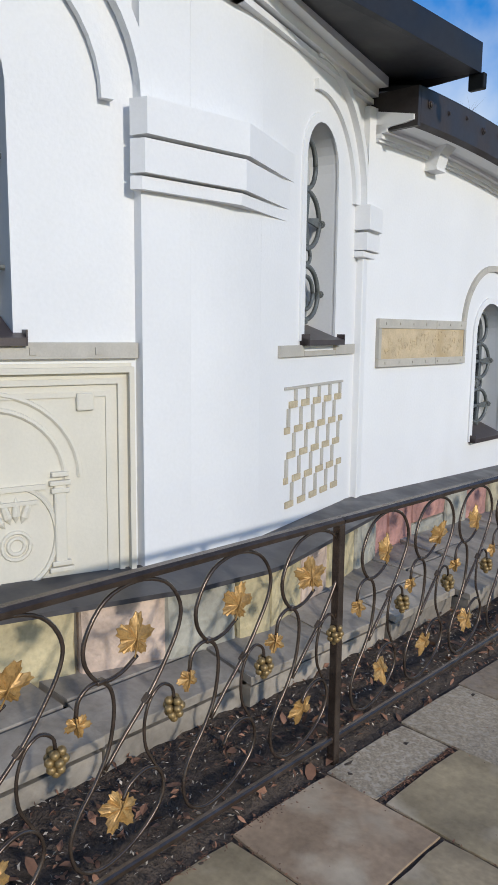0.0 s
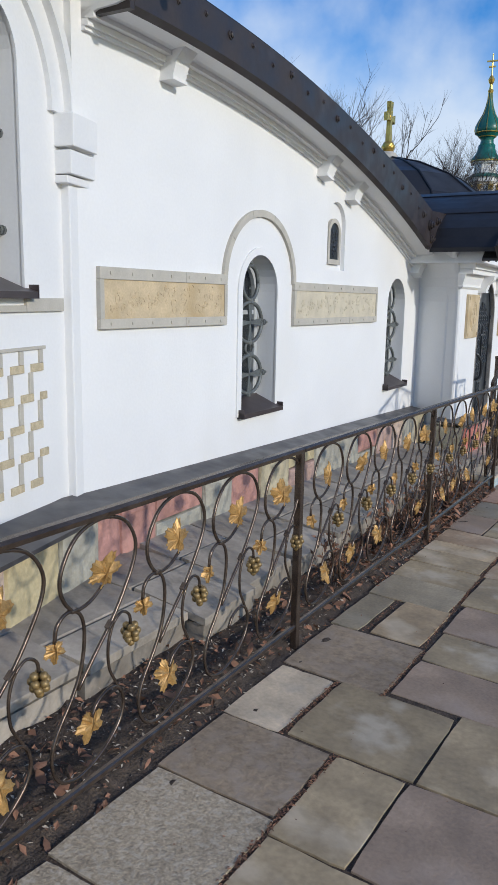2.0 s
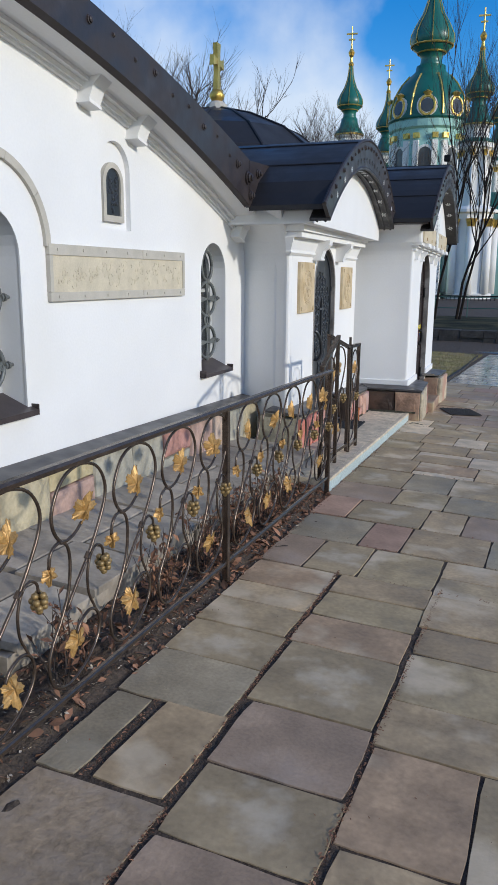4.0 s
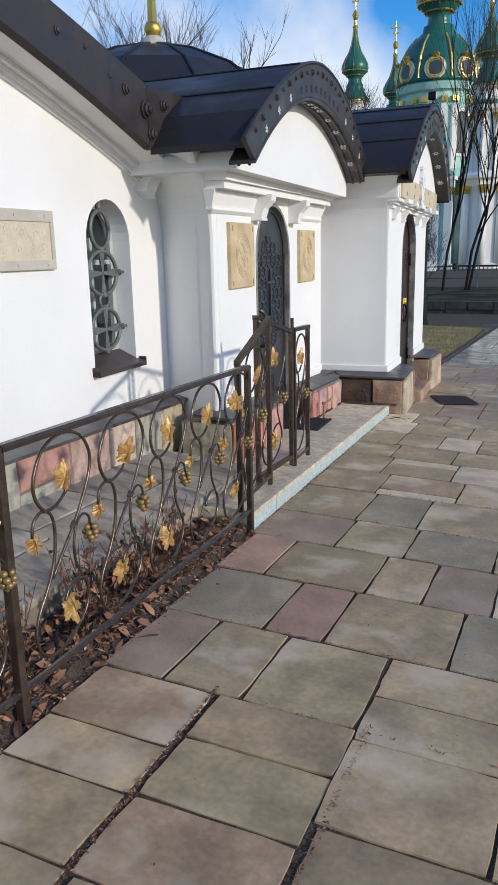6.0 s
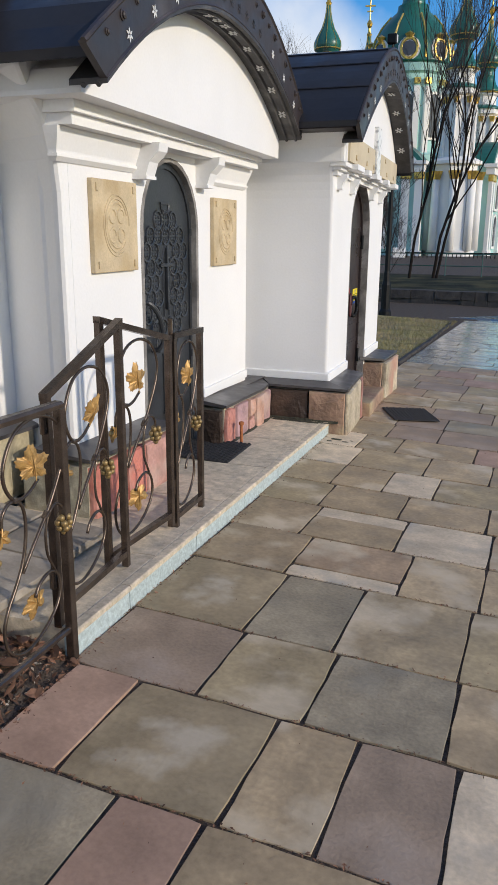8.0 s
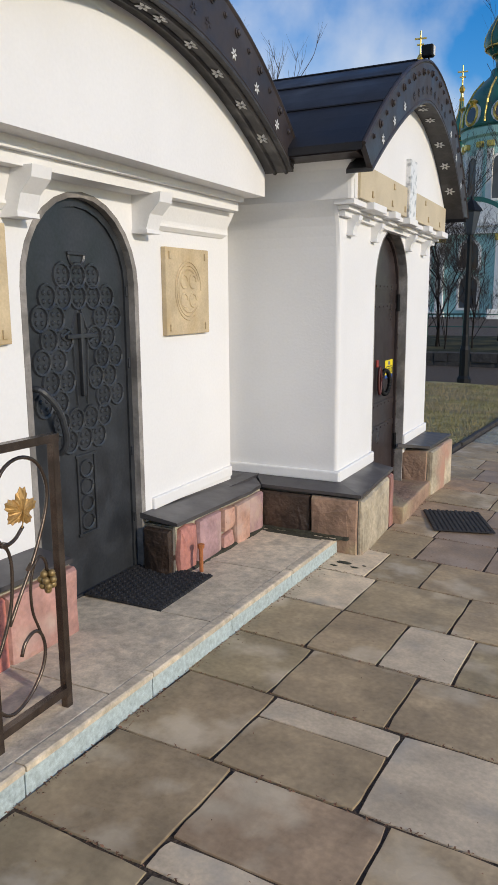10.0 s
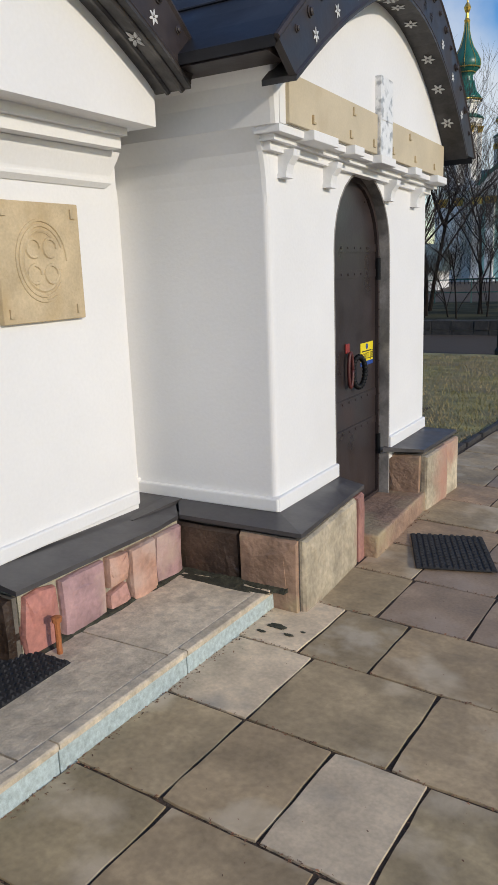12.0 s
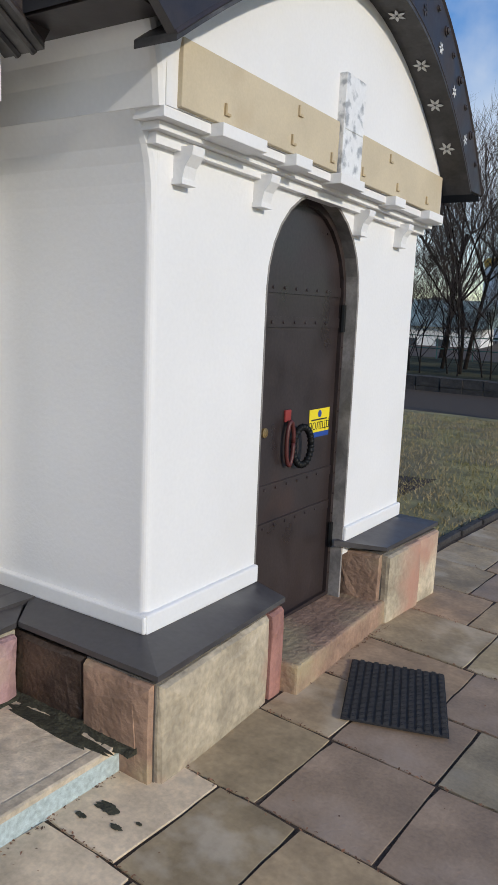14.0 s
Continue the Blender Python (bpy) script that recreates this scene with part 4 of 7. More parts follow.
for y in (9.93, 10.80):
    bracket(FP @ pose(PX, y, 1.66), 0.11, 0.18, 0.17)
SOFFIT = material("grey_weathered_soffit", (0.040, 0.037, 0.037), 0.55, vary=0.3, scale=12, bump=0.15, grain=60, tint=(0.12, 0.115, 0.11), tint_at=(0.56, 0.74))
porch_roof = thing("porch_roof", FP, "dark barrel porch roof with a riveted and flowered fascia", "roof")
part("fascia", band(bmesh.new(), RO, RI, -2.04, -2.009), FASCIA, porch_roof, "brown arched fascia with rivets and white flowers")
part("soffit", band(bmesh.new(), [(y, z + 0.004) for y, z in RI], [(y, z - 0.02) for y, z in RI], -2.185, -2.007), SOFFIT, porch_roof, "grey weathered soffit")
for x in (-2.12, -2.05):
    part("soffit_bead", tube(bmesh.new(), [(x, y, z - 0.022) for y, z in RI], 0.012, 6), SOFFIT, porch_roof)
part("edge_bead", tube(bmesh.new(), [(-2.014, y, z) for y, z in RO], 0.014, 6), FASCIA, porch_roof)
part("edge_bead", tube(bmesh.new(), [(-2.014, y, z) for y, z in RI], 0.010, 6), FASCIA, porch_roof)
part("roof_sheet", band(bmesh.new(), [(y, z + 0.012) for y, z in RO[2:]], [(y, z - 0.03) for y, z in RO[2:]], -4.6, -2.024), ROOF, porch_roof)
EAVE = [(8.80, 2.062), (8.90, 2.165), RO[2]]
part("eave_sheet", band(bmesh.new(), [(y, z + 0.012) for y, z in EAVE], [(y, z - 0.03) for y, z in EAVE], -2.69, -2.024), ROOF, porch_roof)
for k in (4, 8, 12, 16, 20):
    y, z = RO[k]
    part("seam", tube(bmesh.new(), [(-4.5, y, z + 0.016), (-2.02, y, z + 0.016)], 0.007, 5), ROOF, porch_roof)


def flower(bm, m, r=0.03):
    for a in range(6):
        revolve(bm, [(0.0, -r * 0.55), (r * 0.2, -r * 0.2), (r * 0.24, r * 0.2), (0.0, r * 0.5)], 5, m @ pose(0, 0, 0, 0, 0, 60 * a) @ pose(0, r * 0.62, 0, 90, 0, 0) @ Matrix.Diagonal((1, 0.3, 1, 1)))


def studs(parent, outer, inner, x):
    for i in range(1, len(outer) - 1):
        o, n = outer[i], inner[i]
        y, z = o[0] * 0.72 + n[0] * 0.28, o[1] * 0.72 + n[1] * 0.28
        r = first.copy()
        scene.collection.objects.link(r)
        r.parent = parent
        r.matrix_basis = pose(x, y, z) @ Matrix.Scale(0.62 if i % 2 else 0.9, 4)
        if i % 2 == 0 or 8 < i < 16:
            bm = bmesh.new()
            flower(bm, pose(x + 0.003, o[0] * 0.25 + n[0] * 0.75, o[1] * 0.25 + n[1] * 0.75, 0, 90, 0) @ pose(0, 0, 0, 0, 0, 20 * i), 0.026)
            part("flower", bm, STAR if i < 7 or i > 17 else FASCIA, parent)


studs(porch_roof, RO, RI, -2.009)
for i in (3, 5, 8, 11, 12, 13, 14, 16, 18, 20, 22):
    y, z = RI[i]
    a = math.degrees(math.atan2(RI[i + 1][1] - RI[i - 1][1], RI[i + 1][0] - RI[i - 1][0])) if 0 < i < 24 else 0
    bm = bmesh.new()
    flower(bm, pose(-2.085, y, z - 0.026, a + 180, 0, 0) @ pose(0, 0, 0, 0, 0, 31 * i), 0.038)
    part("soffit_flower", bm, STAR, porch_roof)

# jamb plaster: stains, and the shade of the door recess painted in as grey
STAINSHADE = material("grey_stained_shaded_plaster", (0.30, 0.28, 0.26), 0.8, vary=0.2, scale=6, bump=0.2, grain=60, tint=(0.13, 0.12, 0.115), tint_at=(0.5, 0.7), stain=0.4, stain_scale=5)
setting("trim_door_jamb", arch_ring(bmesh.new(), arch(DOOR_A[0] - 0.03, DOOR_A[1] + 0.03, -0.42, DOOR_A[3] + 0.02), arch(DOOR_A[0] + 0.004, DOOR_A[1] - 0.004, -0.40, DOOR_A[3] - 0.004), -0.10, 0.003), STAINSHADE, FP @ pose(PX, 0, 0), "stained plaster jamb of the porch door, recess shade in its grey", "door jamb")
# porch door, black with raised lattice
door = thing("door_1", FP @ pose(PX - 0.045, 0, 0), "black iron arched door with raised ring lattice", "door", "", "structure")
part("leaf", slab(bmesh.new(), arch(*DOOR_A), -0.06, 0.0), DARKDOOR, door)
part("border", arch_ring(bmesh.new(), arch(*DOOR_A), arch(DOOR_A[0] + 0.035, DOOR_A[1] - 0.035, DOOR_A[2] + 0.04, DOOR_A[3] - 0.04), -0.01, 0.012), DARKDOOR, door)
hw = (DOOR_A[1] - DOOR_A[0]) / 2
dc = (DOOR_A[0] + DOOR_A[1]) / 2
bm = bmesh.new()
STEP = 0.104
for r in range(9):
    n = 5 if r % 2 else 6
    if r < 2:
        n = 3 + r
    if r == 8:
        n = 3
    for c in range(n):
        y, z = dc + (c - (n - 1) / 2) * STEP, 0.70 + r * 0.093
        if abs(y - dc) < 0.06 and 0.86 < z < 1.30:
            continue
        tube(bm, [(0.002, y + 0.054 * math.cos(t), z + 0.054 * math.sin(t)) for t in [math.tau * i / 14 for i in range(15)]], 0.0085, 5)
        for q in range(4):
            a = math.pi / 4 + q * math.pi / 2
            revolve(bm, [(0.013, 0.0), (0.009, 0.006), (0.0, 0.008)], 6, pose(0.0, y + 0.026 * math.cos(a), z + 0.026 * math.sin(a), 0, 90, 0))
tube(bm, [(0.002, dc + 0.055 * math.cos(t), 1.535 + 0.05 * math.sin(t)) for t in [math.pi + math.pi * i / 10 for i in range(11)]], 0.0085, 5)
box(bm, 0.0, 0.012, dc - 0.065, dc + 0.065, 1.535, 1.55, bevel=0.003)
for a, b in ((0, 1), (1, 2), (2, 3), (3, 4)):
    lob = [(dc + 0.035, 0.86), (dc + 0.05, 1.14), (dc + 0.125, 1.175), (dc + 0.05, 1.21), (dc, 1.325)]
    for sgn in (-1, 1):
        tube(bm, [(0.002, dc + sgn * (lob[a][0] - dc), lob[a][1]), (0.002, dc + sgn * (lob[b][0] - dc), lob[b][1])], 0.007, 5)
part("lattice", bm, DARKDOOR, door, "raised iron lattice of interlaced rings")
bm = boxed(0.0, 0.022, dc - 0.011, dc + 0.011, 0.90, 1.28, bevel=0.004)
box(bm, 0.0, 0.0215, dc - 0.10, dc + 0.10, 1.165, 1.187, bevel=0.004)
part("door_cross", bm, DARKDOOR, door, "plain raised cross")
bm = bmesh.new()
for k in range(4):
    tube(bm, [(0.002, dc + 0.045 * math.cos(t), 0.30 + k * 0.085 + 0.038 * math.sin(t)) for t in [math.tau * i / 12 for i in range(13)]], 0.0085, 5)
for sgn in (-1, 1):
    box(bm, 0.0, 0.010, dc + sgn * 0.062 - 0.006, dc + sgn * 0.062 + 0.006, 0.24, 0.62, bevel=0.002)
for z in (0.235, 0.615):
    box(bm, 0.0, 0.0105, dc - 0.075, dc + 0.075, z, z + 0.013, bevel=0.002)
part("door_ornament", bm, DARKDOOR, door)
part("door_handle", tube(bmesh.new(), spline([(0.0, 10.01, 0.97), (0.06, 10.03, 0.96), (0.085, 10.10, 0.87), (0.08, 10.145, 0.74), (0.05, 10.15, 0.68), (0.0, 10.15, 0.665)]), 0.015, 8), DARKDOOR, door)
for z in (0.2, 0.55, 1.0, 1.35):
    part("rivet_strip", boxed(0.0, 0.02, DOOR_A[1] - 0.03, DOOR_A[1] - 0.012, z, z + 0.05, bevel=0.004), DARKDOOR, door)


def plaque(y0, y1, z0, z1, label):
    ob = thing("sandstone_plaque", FP @ pose(PX, 0, 0), label, "plaque", "plaques beside the porch door")
    part("slab", boxed(0.0, 0.03, y0, y1, z0, z1, bevel=0.004), SANDSTONE, ob)
    bm = bmesh.new()
    c, d = (y0 + y1) / 2, (z0 + z1) / 2 + 0.005
    for k, r in enumerate((0.135, 0.118, 0.10)):
        tube(bm, [(0.029, c + r * math.cos(t), d + r * 1.15 * math.sin(t)) for t in [0.4 * k + 5.2 * i / 24 for i in range(25)]], 0.007, 5)
    for sy in (-1, 1):
        for sz in (-1, 1):
            tube(bm, [(0.029, c + sy * 0.045 + 0.036 * math.cos(t), d + sz * 0.05 + 0.036 * math.sin(t)) for t in [math.tau * i / 12 for i in range(11)]], 0.008, 5)
    part("carving", bm, SANDSTONE, ob)
    for y in (y0 + 0.04, y1 - 0.04):
        for z in (z0 + 0.04, z1 - 0.04):
            bm = boxed(0.03, 0.038, y - 0.012, y - 0.004, z - 0.018, z + 0.018)
            box(bm, 0.03, 0.038, y - 0.004, y + 0.012, z - 0.018, z - 0.010)
            part("pin", bm, SANDSTONE, ob)


plaque(9.395, 9.86, 1.168, 1.631, "golden sandstone plaque with a carved roundel beside the porch door")
plaque(10.99, 11.437, 1.148, 1.606, "golden sandstone plaque with a carved roundel near the corner")
# base bead and ledge of the porch
FK = Matrix.Translation((-1.895, 12.0, 0)) @ Matrix.Rotation(radians(1.72), 4, "Z") @ Matrix.Translation((1.895, -12.0, 0))   # the side building, parallel to the long wall
setting("baseboard_porch", boxed(-0.02, 0.018, 10.84, PY1 - 0.005, 0.235, 0.30, bevel=0.008), PLASTER, FP @ pose(PX, 0, 0), "white rounded wall base", "wall base")
setting("baseboard_kiosk_side", boxed(-3.0, -1.880, 11.977, 12.015, 0.20, 0.265, bevel=0.008), PLASTER, FK, "white rounded wall base", "wall base")
flashing("trim_ledge_porch_near", [(-2.60, 9.25, 0), (-2.46, 9.2, 0), (-2.46, 9.95, 0)], [(-2.62, 9.06, 0), (-2.26, 9.02, 0), (-2.26, 9.95, 0)], [0.33, 0.32, 0.30], [0.31, 0.30, 0.28], "dark grey metal flashing on the porch plinth")
flashing("trim_ledge_porch_far", [(-2.50, 10.74, 0), (-2.53, 11.60, 0), (-2.53, 12.02, 0)], [(-2.265, 10.74, 0), (-2.30, 11.60, 0), (-2.335, 11.80, 0)], [0.245, 0.215, 0.205], [0.215, 0.185, 0.178], "dark grey metal flashing on the porch plinth")
flashing("trim_ledge_kiosk_near", [(-2.50, 12.02, 0), (-1.92, 12.02, 0), (-1.95, 12.70, 0)], [(-2.335, 11.81, 0), (-1.675, 11.825, 0), (-1.745, 12.67, 0)], [0.212, 0.207, 0.20], [0.179, 0.176, 0.172], "dark grey metal flashing on the side building's plinth")
flashing("trim_ledge_kiosk_far", [(-1.96, 13.46, 0), (-1.98, 14.10, 0), (-2.3, 14.11, 0)], [(-1.75, 13.64, 0), (-1.75, 14.33, 0), (-2.3, 14.35, 0)], [0.185, 0.18, 0.18], [0.15, 0.145, 0.145], "dark grey metal flashing on the side building's plinth")


def plat_z(y):
    return ground_z(-1.75, y) + 0.10


rubble("stone_plinth", (-2.285, 9.05, 0), (-2.285, 9.97, 0), 0.25, 0.24, plat_z(9.1) - 0.03, plat_z(9.9) - 0.03, REDSTONE, "red stone plinth beside the porch door", 0.2, 0.4, seed=5, mortar=PALEMORTAR)
rubble("stone_plinth", (-2.285, 10.77, 0), (-2.33, 11.80, 0), 0.185, 0.15, plat_z(10.7) - 0.03, plat_z(11.8) - 0.03, REDSTONE, "red rubble plinth with pale mortar under the porch wall", 0.14, 0.34, seed=8, split=0.35, wonky=0.035, mortar=PALEMORTAR)
# inner-corner face: its shade is part of the dark stone colour
rubble("stone_plinth", (-2.75, 11.835, 0), (-2.0, 11.84, 0), 0.145, 0.145, -0.2, -0.23, DAMPSHADESTONE, "damp brown stone plinth of the side building, corner shade in its colour", 0.35, 0.36, seed=3, split=0.0, back=0.1)
rubble("stone_plinth", (-1.995, 11.815, 0), (-1.69, 11.82, 0), 0.145, 0.145, -0.2, -0.25, BROWNSTONE, "rough reddish brown corner stone", 0.5, 0.6, seed=6, split=0.0, back=0.1)
rubble("stone_plinth", (-1.68, 11.835, 0), (-1.745, 12.54, 0), 0.142, 0.14, -0.22, -0.25, OCHRESTONE, "large pale ochre corner stone under the metal flashing", 0.9, 1.0, seed=22, split=0.0, back=0.12)
rubble("stone_plinth", (-2.46, 10.735, 0), (-2.295, 10.73, 0), 0.18, 0.18, -0.1, -0.1, DAMPSHADESTONE, "damp brown stone at the end of the porch plinth, shade in its colour", 0.3, 0.4, seed=41, split=0.0, back=0.03)
rubble("stone_plinth", (-1.745, 12.545, 0), (-1.755, 12.66, 0), 0.14, 0.14, -0.24, -0.25, PINKSTONE, "narrow red stone beside the door step", 0.2, 0.3, seed=20)
rubble("stone_plinth", (-2.0, 13.60, 0), (-1.76, 13.615, 0), 0.12, 0.118, -0.26, -0.27, BROWNSTONE, "rough brown stone beside the door step", 0.2, 0.3, seed=33, back=0.2)
rubble("stone_plinth", (-1.755, 13.62, 0), (-1.74, 14.30, 0), 0.115, 0.11, -0.27, -0.29, OCHRESTONE, "ochre corner stones beside the door step", 0.3, 0.5, seed=34)
setting("plinth_core", boxed(-3.0, -1.95, 11.95, 12.66, -0.4, 0.14), MORTAR, pose(0, 0, 0), "dark mortar core of the plinth", "plinth")
setting("plinth_core_far", boxed(-3.0, -1.96, 13.63, 14.28, -0.4, 0.11), MORTAR, pose(0, 0, 0), "dark mortar core of the plinth", "plinth")

setting("trim_ledge_corner", boxed(-2.8, -2.43, 11.58, 12.012, 0.15, 0.206), LEDGE, pose(0, 0, 0), "dark grey metal flashing in the corner", "flashing")

# ---- small side building with the brown door ----
KX, KY0, KY1 = -1.895, 12.0, 14.20
FKT = FK @ Matrix.Translation((0, 12, 1.9)) @ Matrix.Rotation(radians(-1.2), 4, "X") @ Matrix.Translation((0, -12, -1.9))   # lintel and cornice dip a little
DOOR_B = (12.69, 13.505, -0.12, 1.812)
setting("wall_kiosk_front", sheet(bmesh.new(), [(KY0 + 0.03, 0.1), (DOOR_B[0], 0.1), (DOOR_B[0], DOOR_B[3] - 0.4075)] + arch(*DOOR_B)[2:][::-1] + [(DOOR_B[1], 0.1), (KY1, 0.1), (KY1, 2.0), (KY0 + 0.03, 2.0)], [], -0.3, 0.0), PLASTER, FK @ pose(KX, 0, 0), "white front wall of the small side building", "wall")
foot = [(-3.6, KY0)] + [(KX - 0.03 + 0.03 * math.sin(t), KY0 + 0.03 - 0.03 * math.cos(t)) for t in [math.pi / 2 * i / 6 for i in range(7)]] + [(KX - 0.0005, KY0 + 0.029), (KX - 0.25, KY0 + 0.029), (KX - 0.31, KY0 + 0.25), (-3.6, KY0 + 0.25)]
side_bm = bmesh.new()
loft(side_bm, [[(x, y, z) for x, y in foot] for z in (0.1, 2.02)])
setting("wall_kiosk_side", side_bm, PLASTER, FK, "white side wall of the side building with rounded corner", "wall")
setting("wall_kiosk_far_side", boxed(-3.6, KX - 0.301, KY1 - 0.25, KY1, 0.1, 2.15), PLASTER, FK, "white far side wall of the side building", "wall")
setting("wall_kiosk_foot", boxed(-0.02, 0.02, KY0 - 0.012, DOOR_B[0] + 0.0, 0.195, 0.27, bevel=0.008), PLASTER, FK @ pose(KX, 0, 0), "white rounded wall base", "wall base")
setting("wall_kiosk_foot_far", boxed(-0.02, 0.02, DOOR_B[1] + 0.0, KY1 + 0.01, 0.175, 0.25, bevel=0.008), PLASTER, FK @ pose(KX, 0, 0), "white rounded wall base", "wall base")
KO, KI = bell(13.08, 1.42, 1.6, 2.142, 2.885, 1.42, 2.15, 2.0), bell(13.05, 1.25, 1.45, 2.037, 2.645, 1.25, 2.1, 2.0)
bm = bmesh.new()
loft(bm, [[(-3.5, KY0 - d, z), (x - 0.03, KY0 - d, z), (x - 0.010, KY0 - d + 0.005, z), (x - 0.002, KY0 - d + 0.02, z), (x - 0.002, KY0 + 0.06, z), (-3.5, KY0 + 0.06, z)]
          for z, d, x in ((1.55, -0.004, KX), (1.64, 0.0, KX), (1.70, 0.004, KX), (1.76, 0.013, KX), (1.81, 0.028, KX), (1.86, 0.055, KX), (1.899, 0.083, KX), (1.90, 0.086, -1.797), (2.0, 0.098, -1.795), (2.06, 0.120, -1.79), (2.12, 0.165, -1.775), (2.15, 0.185, -1.77), (2.235, 0.185, -1.77))])
setting("wall_kiosk_flare", bm, PLASTER, FK, "white flared wall top of the side building", "wall")
kt = [(11.935, 1.903), (14.25, 1.86)] + [(min(14.25, max(11.935, y)), z - 0.012) for y, z in reversed(KI)]
setting("wall_kiosk_gable", sheet(bmesh.new(), kt, [], -0.5, 0.0), PLASTER, FK @ pose(-1.793, 0, 0), "white rounded gable over the brown door", "gable")
bm = bmesh.new()
for z0, z1, d in ((1.87, 1.90, 0.10), (1.845, 1.869, 0.06), (1.81, 1.844, 0.03)):
    box(bm, KX - 0.02, KX + d, KY0 - d * 0.72, KY1 + d, z0, z1)
setting("trim_kiosk_cornice", bm, PLASTER, FKT, "white moulded cornice under the stone planks", "cornice")
for y in (12.13, 12.60, 13.45, 13.925):
    bracket(FKT @ pose(KX, y, 1.715), 0.062, 0.11, 0.08)
for y0, y1 in ((12.16, 12.42), (12.62, 12.74), (12.98, 13.20), (13.54, 13.66), (13.98, 14.18)):
    setting("trim_dentil", boxed(0.0, 0.15, y0, y1, 1.86, 1.902, bevel=0.003), PLASTER, FKT @ pose(KX, 0, 0), "white plaster dentil", "dentil")
planks = thing("stone_lintel", FKT @ pose(-1.795, 0, 0), "tan sandstone lintel slabs over the brown door", "lintel")
for a, b in ((11.985, 12.995), (13.185, 14.20)):
    part("slab", boxed(-0.09, 0.02, a, b, 1.9065, 2.103, bevel=0.003), PLANK, planks)
for i, y in enumerate((12.20, 12.66, 12.62, 12.93, 13.22, 13.50, 13.60, 13.98)):
    z = 2.045 if i in (1, 5) else 1.935
    bm = boxed(0.02, 0.028, y, y + 0.008, z, z + 0.036)
    box(bm, 0.02, 0.028, y + 0.008, y + 0.03, z, z + 0.008)
    part("pin", bm, SANDSTONE, planks)
mc = thing("marble_cross", FKT @ pose(-1.765, 0, 0), "veined grey and white marble cross slab over the door", "cross")
bm = boxed(-0.06, 0.006, 13.0, 13.18, 1.9055, 2.295, bevel=0.003)
part("upright", bm, MARBLE, mc)
part("bar", boxed(0.006, 0.009, 13.005, 13.175, 2.08, 2.14, bevel=0.001), MARBLE, mc)
kiosk_roof = thing("side_building_roof", FK, "dark arched metal roof with a riveted and flowered fascia", "roof")
part("fascia", band(bmesh.new(), KO, KI, -1.68, -1.649), FASCIA, kiosk_roof, "brown arched fascia with rivets and white flowers")
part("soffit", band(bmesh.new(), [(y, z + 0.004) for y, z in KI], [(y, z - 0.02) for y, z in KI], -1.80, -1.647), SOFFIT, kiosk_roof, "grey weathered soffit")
part("edge_bead", tube(bmesh.new(), [(-1.654, y, z) for y, z in KO], 0.013, 6), FASCIA, kiosk_roof)
part("edge_bead", tube(bmesh.new(), [(-1.654, y, z) for y, z in KI], 0.010, 6), FASCIA, kiosk_roof)
part("roof_sheet", band(bmesh.new(), [(y, z + 0.012) for y, z in KO], [(y, z - 0.03) for y, z in KO], -3.4, -1.664), ROOF, kiosk_roof)
MID = [((a[0] + b[0]) / 2, (a[1] + b[1]) / 2) for a, b in zip(KO, KI)]
part("inner_sheet", band(bmesh.new(), MID, [(y, z - 0.03) for y, z in MID], -3.38, -2.3), FASCIA, kiosk_roof)
part("eave_strip", loft(bmesh.new(), [[(x, 11.665, 2.105), (x, 11.812, 2.095), (x, 11.812, 2.245), (x, 11.675, 2.125)] for x in (-3.3, -1.70)]), FASCIA, kiosk_roof)
for k in (3, 6, 9, 12, 15, 18, 21):
    y, z = KO[k]
    part("seam", tube(bmesh.new(), [(-3.4, y, z + 0.016), (-1.66, y, z + 0.016)], 0.007, 5), ROOF, kiosk_roof)
studs(kiosk_roof, KO, KI, -1.649)
for i in (3, 6, 10, 11, 12, 13, 15, 18, 20, 22):
    y, z = KI[i]
    a = math.degrees(math.atan2(KI[i + 1][1] - KI[i - 1][1], KI[i + 1][0] - KI[i - 1][0]))
    bm = bmesh.new()
    flower(bm, pose(-1.725, y, z - 0.026, a + 180, 0, 0) @ pose(0, 0, 0, 0, 0, 31 * i), 0.036)
    part("soffit_flower", bm, STAR, kiosk_roof)
ridge_lamp = thing("ridge_floodlight", FK @ pose(-1.70, 13.17, 2.885), "small black floodlight on the roof ridge", "floodlight")
part("stem", tube(bmesh.new(), [(0, 0, -0.01), (0, 0, 0.07)], 0.009), BLACKPOST, ridge_lamp)
part("housing", boxed(-0.05, 0.03, -0.025, 0.035, 0.07, 0.15, bevel=0.01), BLACKPOST, ridge_lamp)
part("lens", boxed(0.031, 0.035, -0.018, 0.028, 0.08, 0.14), STAR, ridge_lamp, "pale glass lens")

# grey jamb colour stands in for the shading at the door's edge
setting("trim_kiosk_jamb", arch_ring(bmesh.new(), arch(DOOR_B[0] - 0.006, DOOR_B[1] + 0.012, -0.46, DOOR_B[3] + 0.008), arch(DOOR_B[0] + 0.003, DOOR_B[1] - 0.003, -0.44, DOOR_B[3] - 0.003), -0.10, 0.002), STAINSHADE, FK @ pose(KX, 0, 0), "grey plaster jamb of the brown door, shading painted in", "door jamb")
# brown steel door
kd = thing("door_2", FK @ pose(KX - 0.080, 0, 0), "brown riveted steel arched door with iron ring handle", "door", "", "structure")
part("leaf", slab(bmesh.new(), arch(DOOR_B[0] + 0.006, DOOR_B[1] - 0.006, DOOR_B[2], DOOR_B[3] - 0.006), -0.05, 0.0), BROWNDOOR, kd)
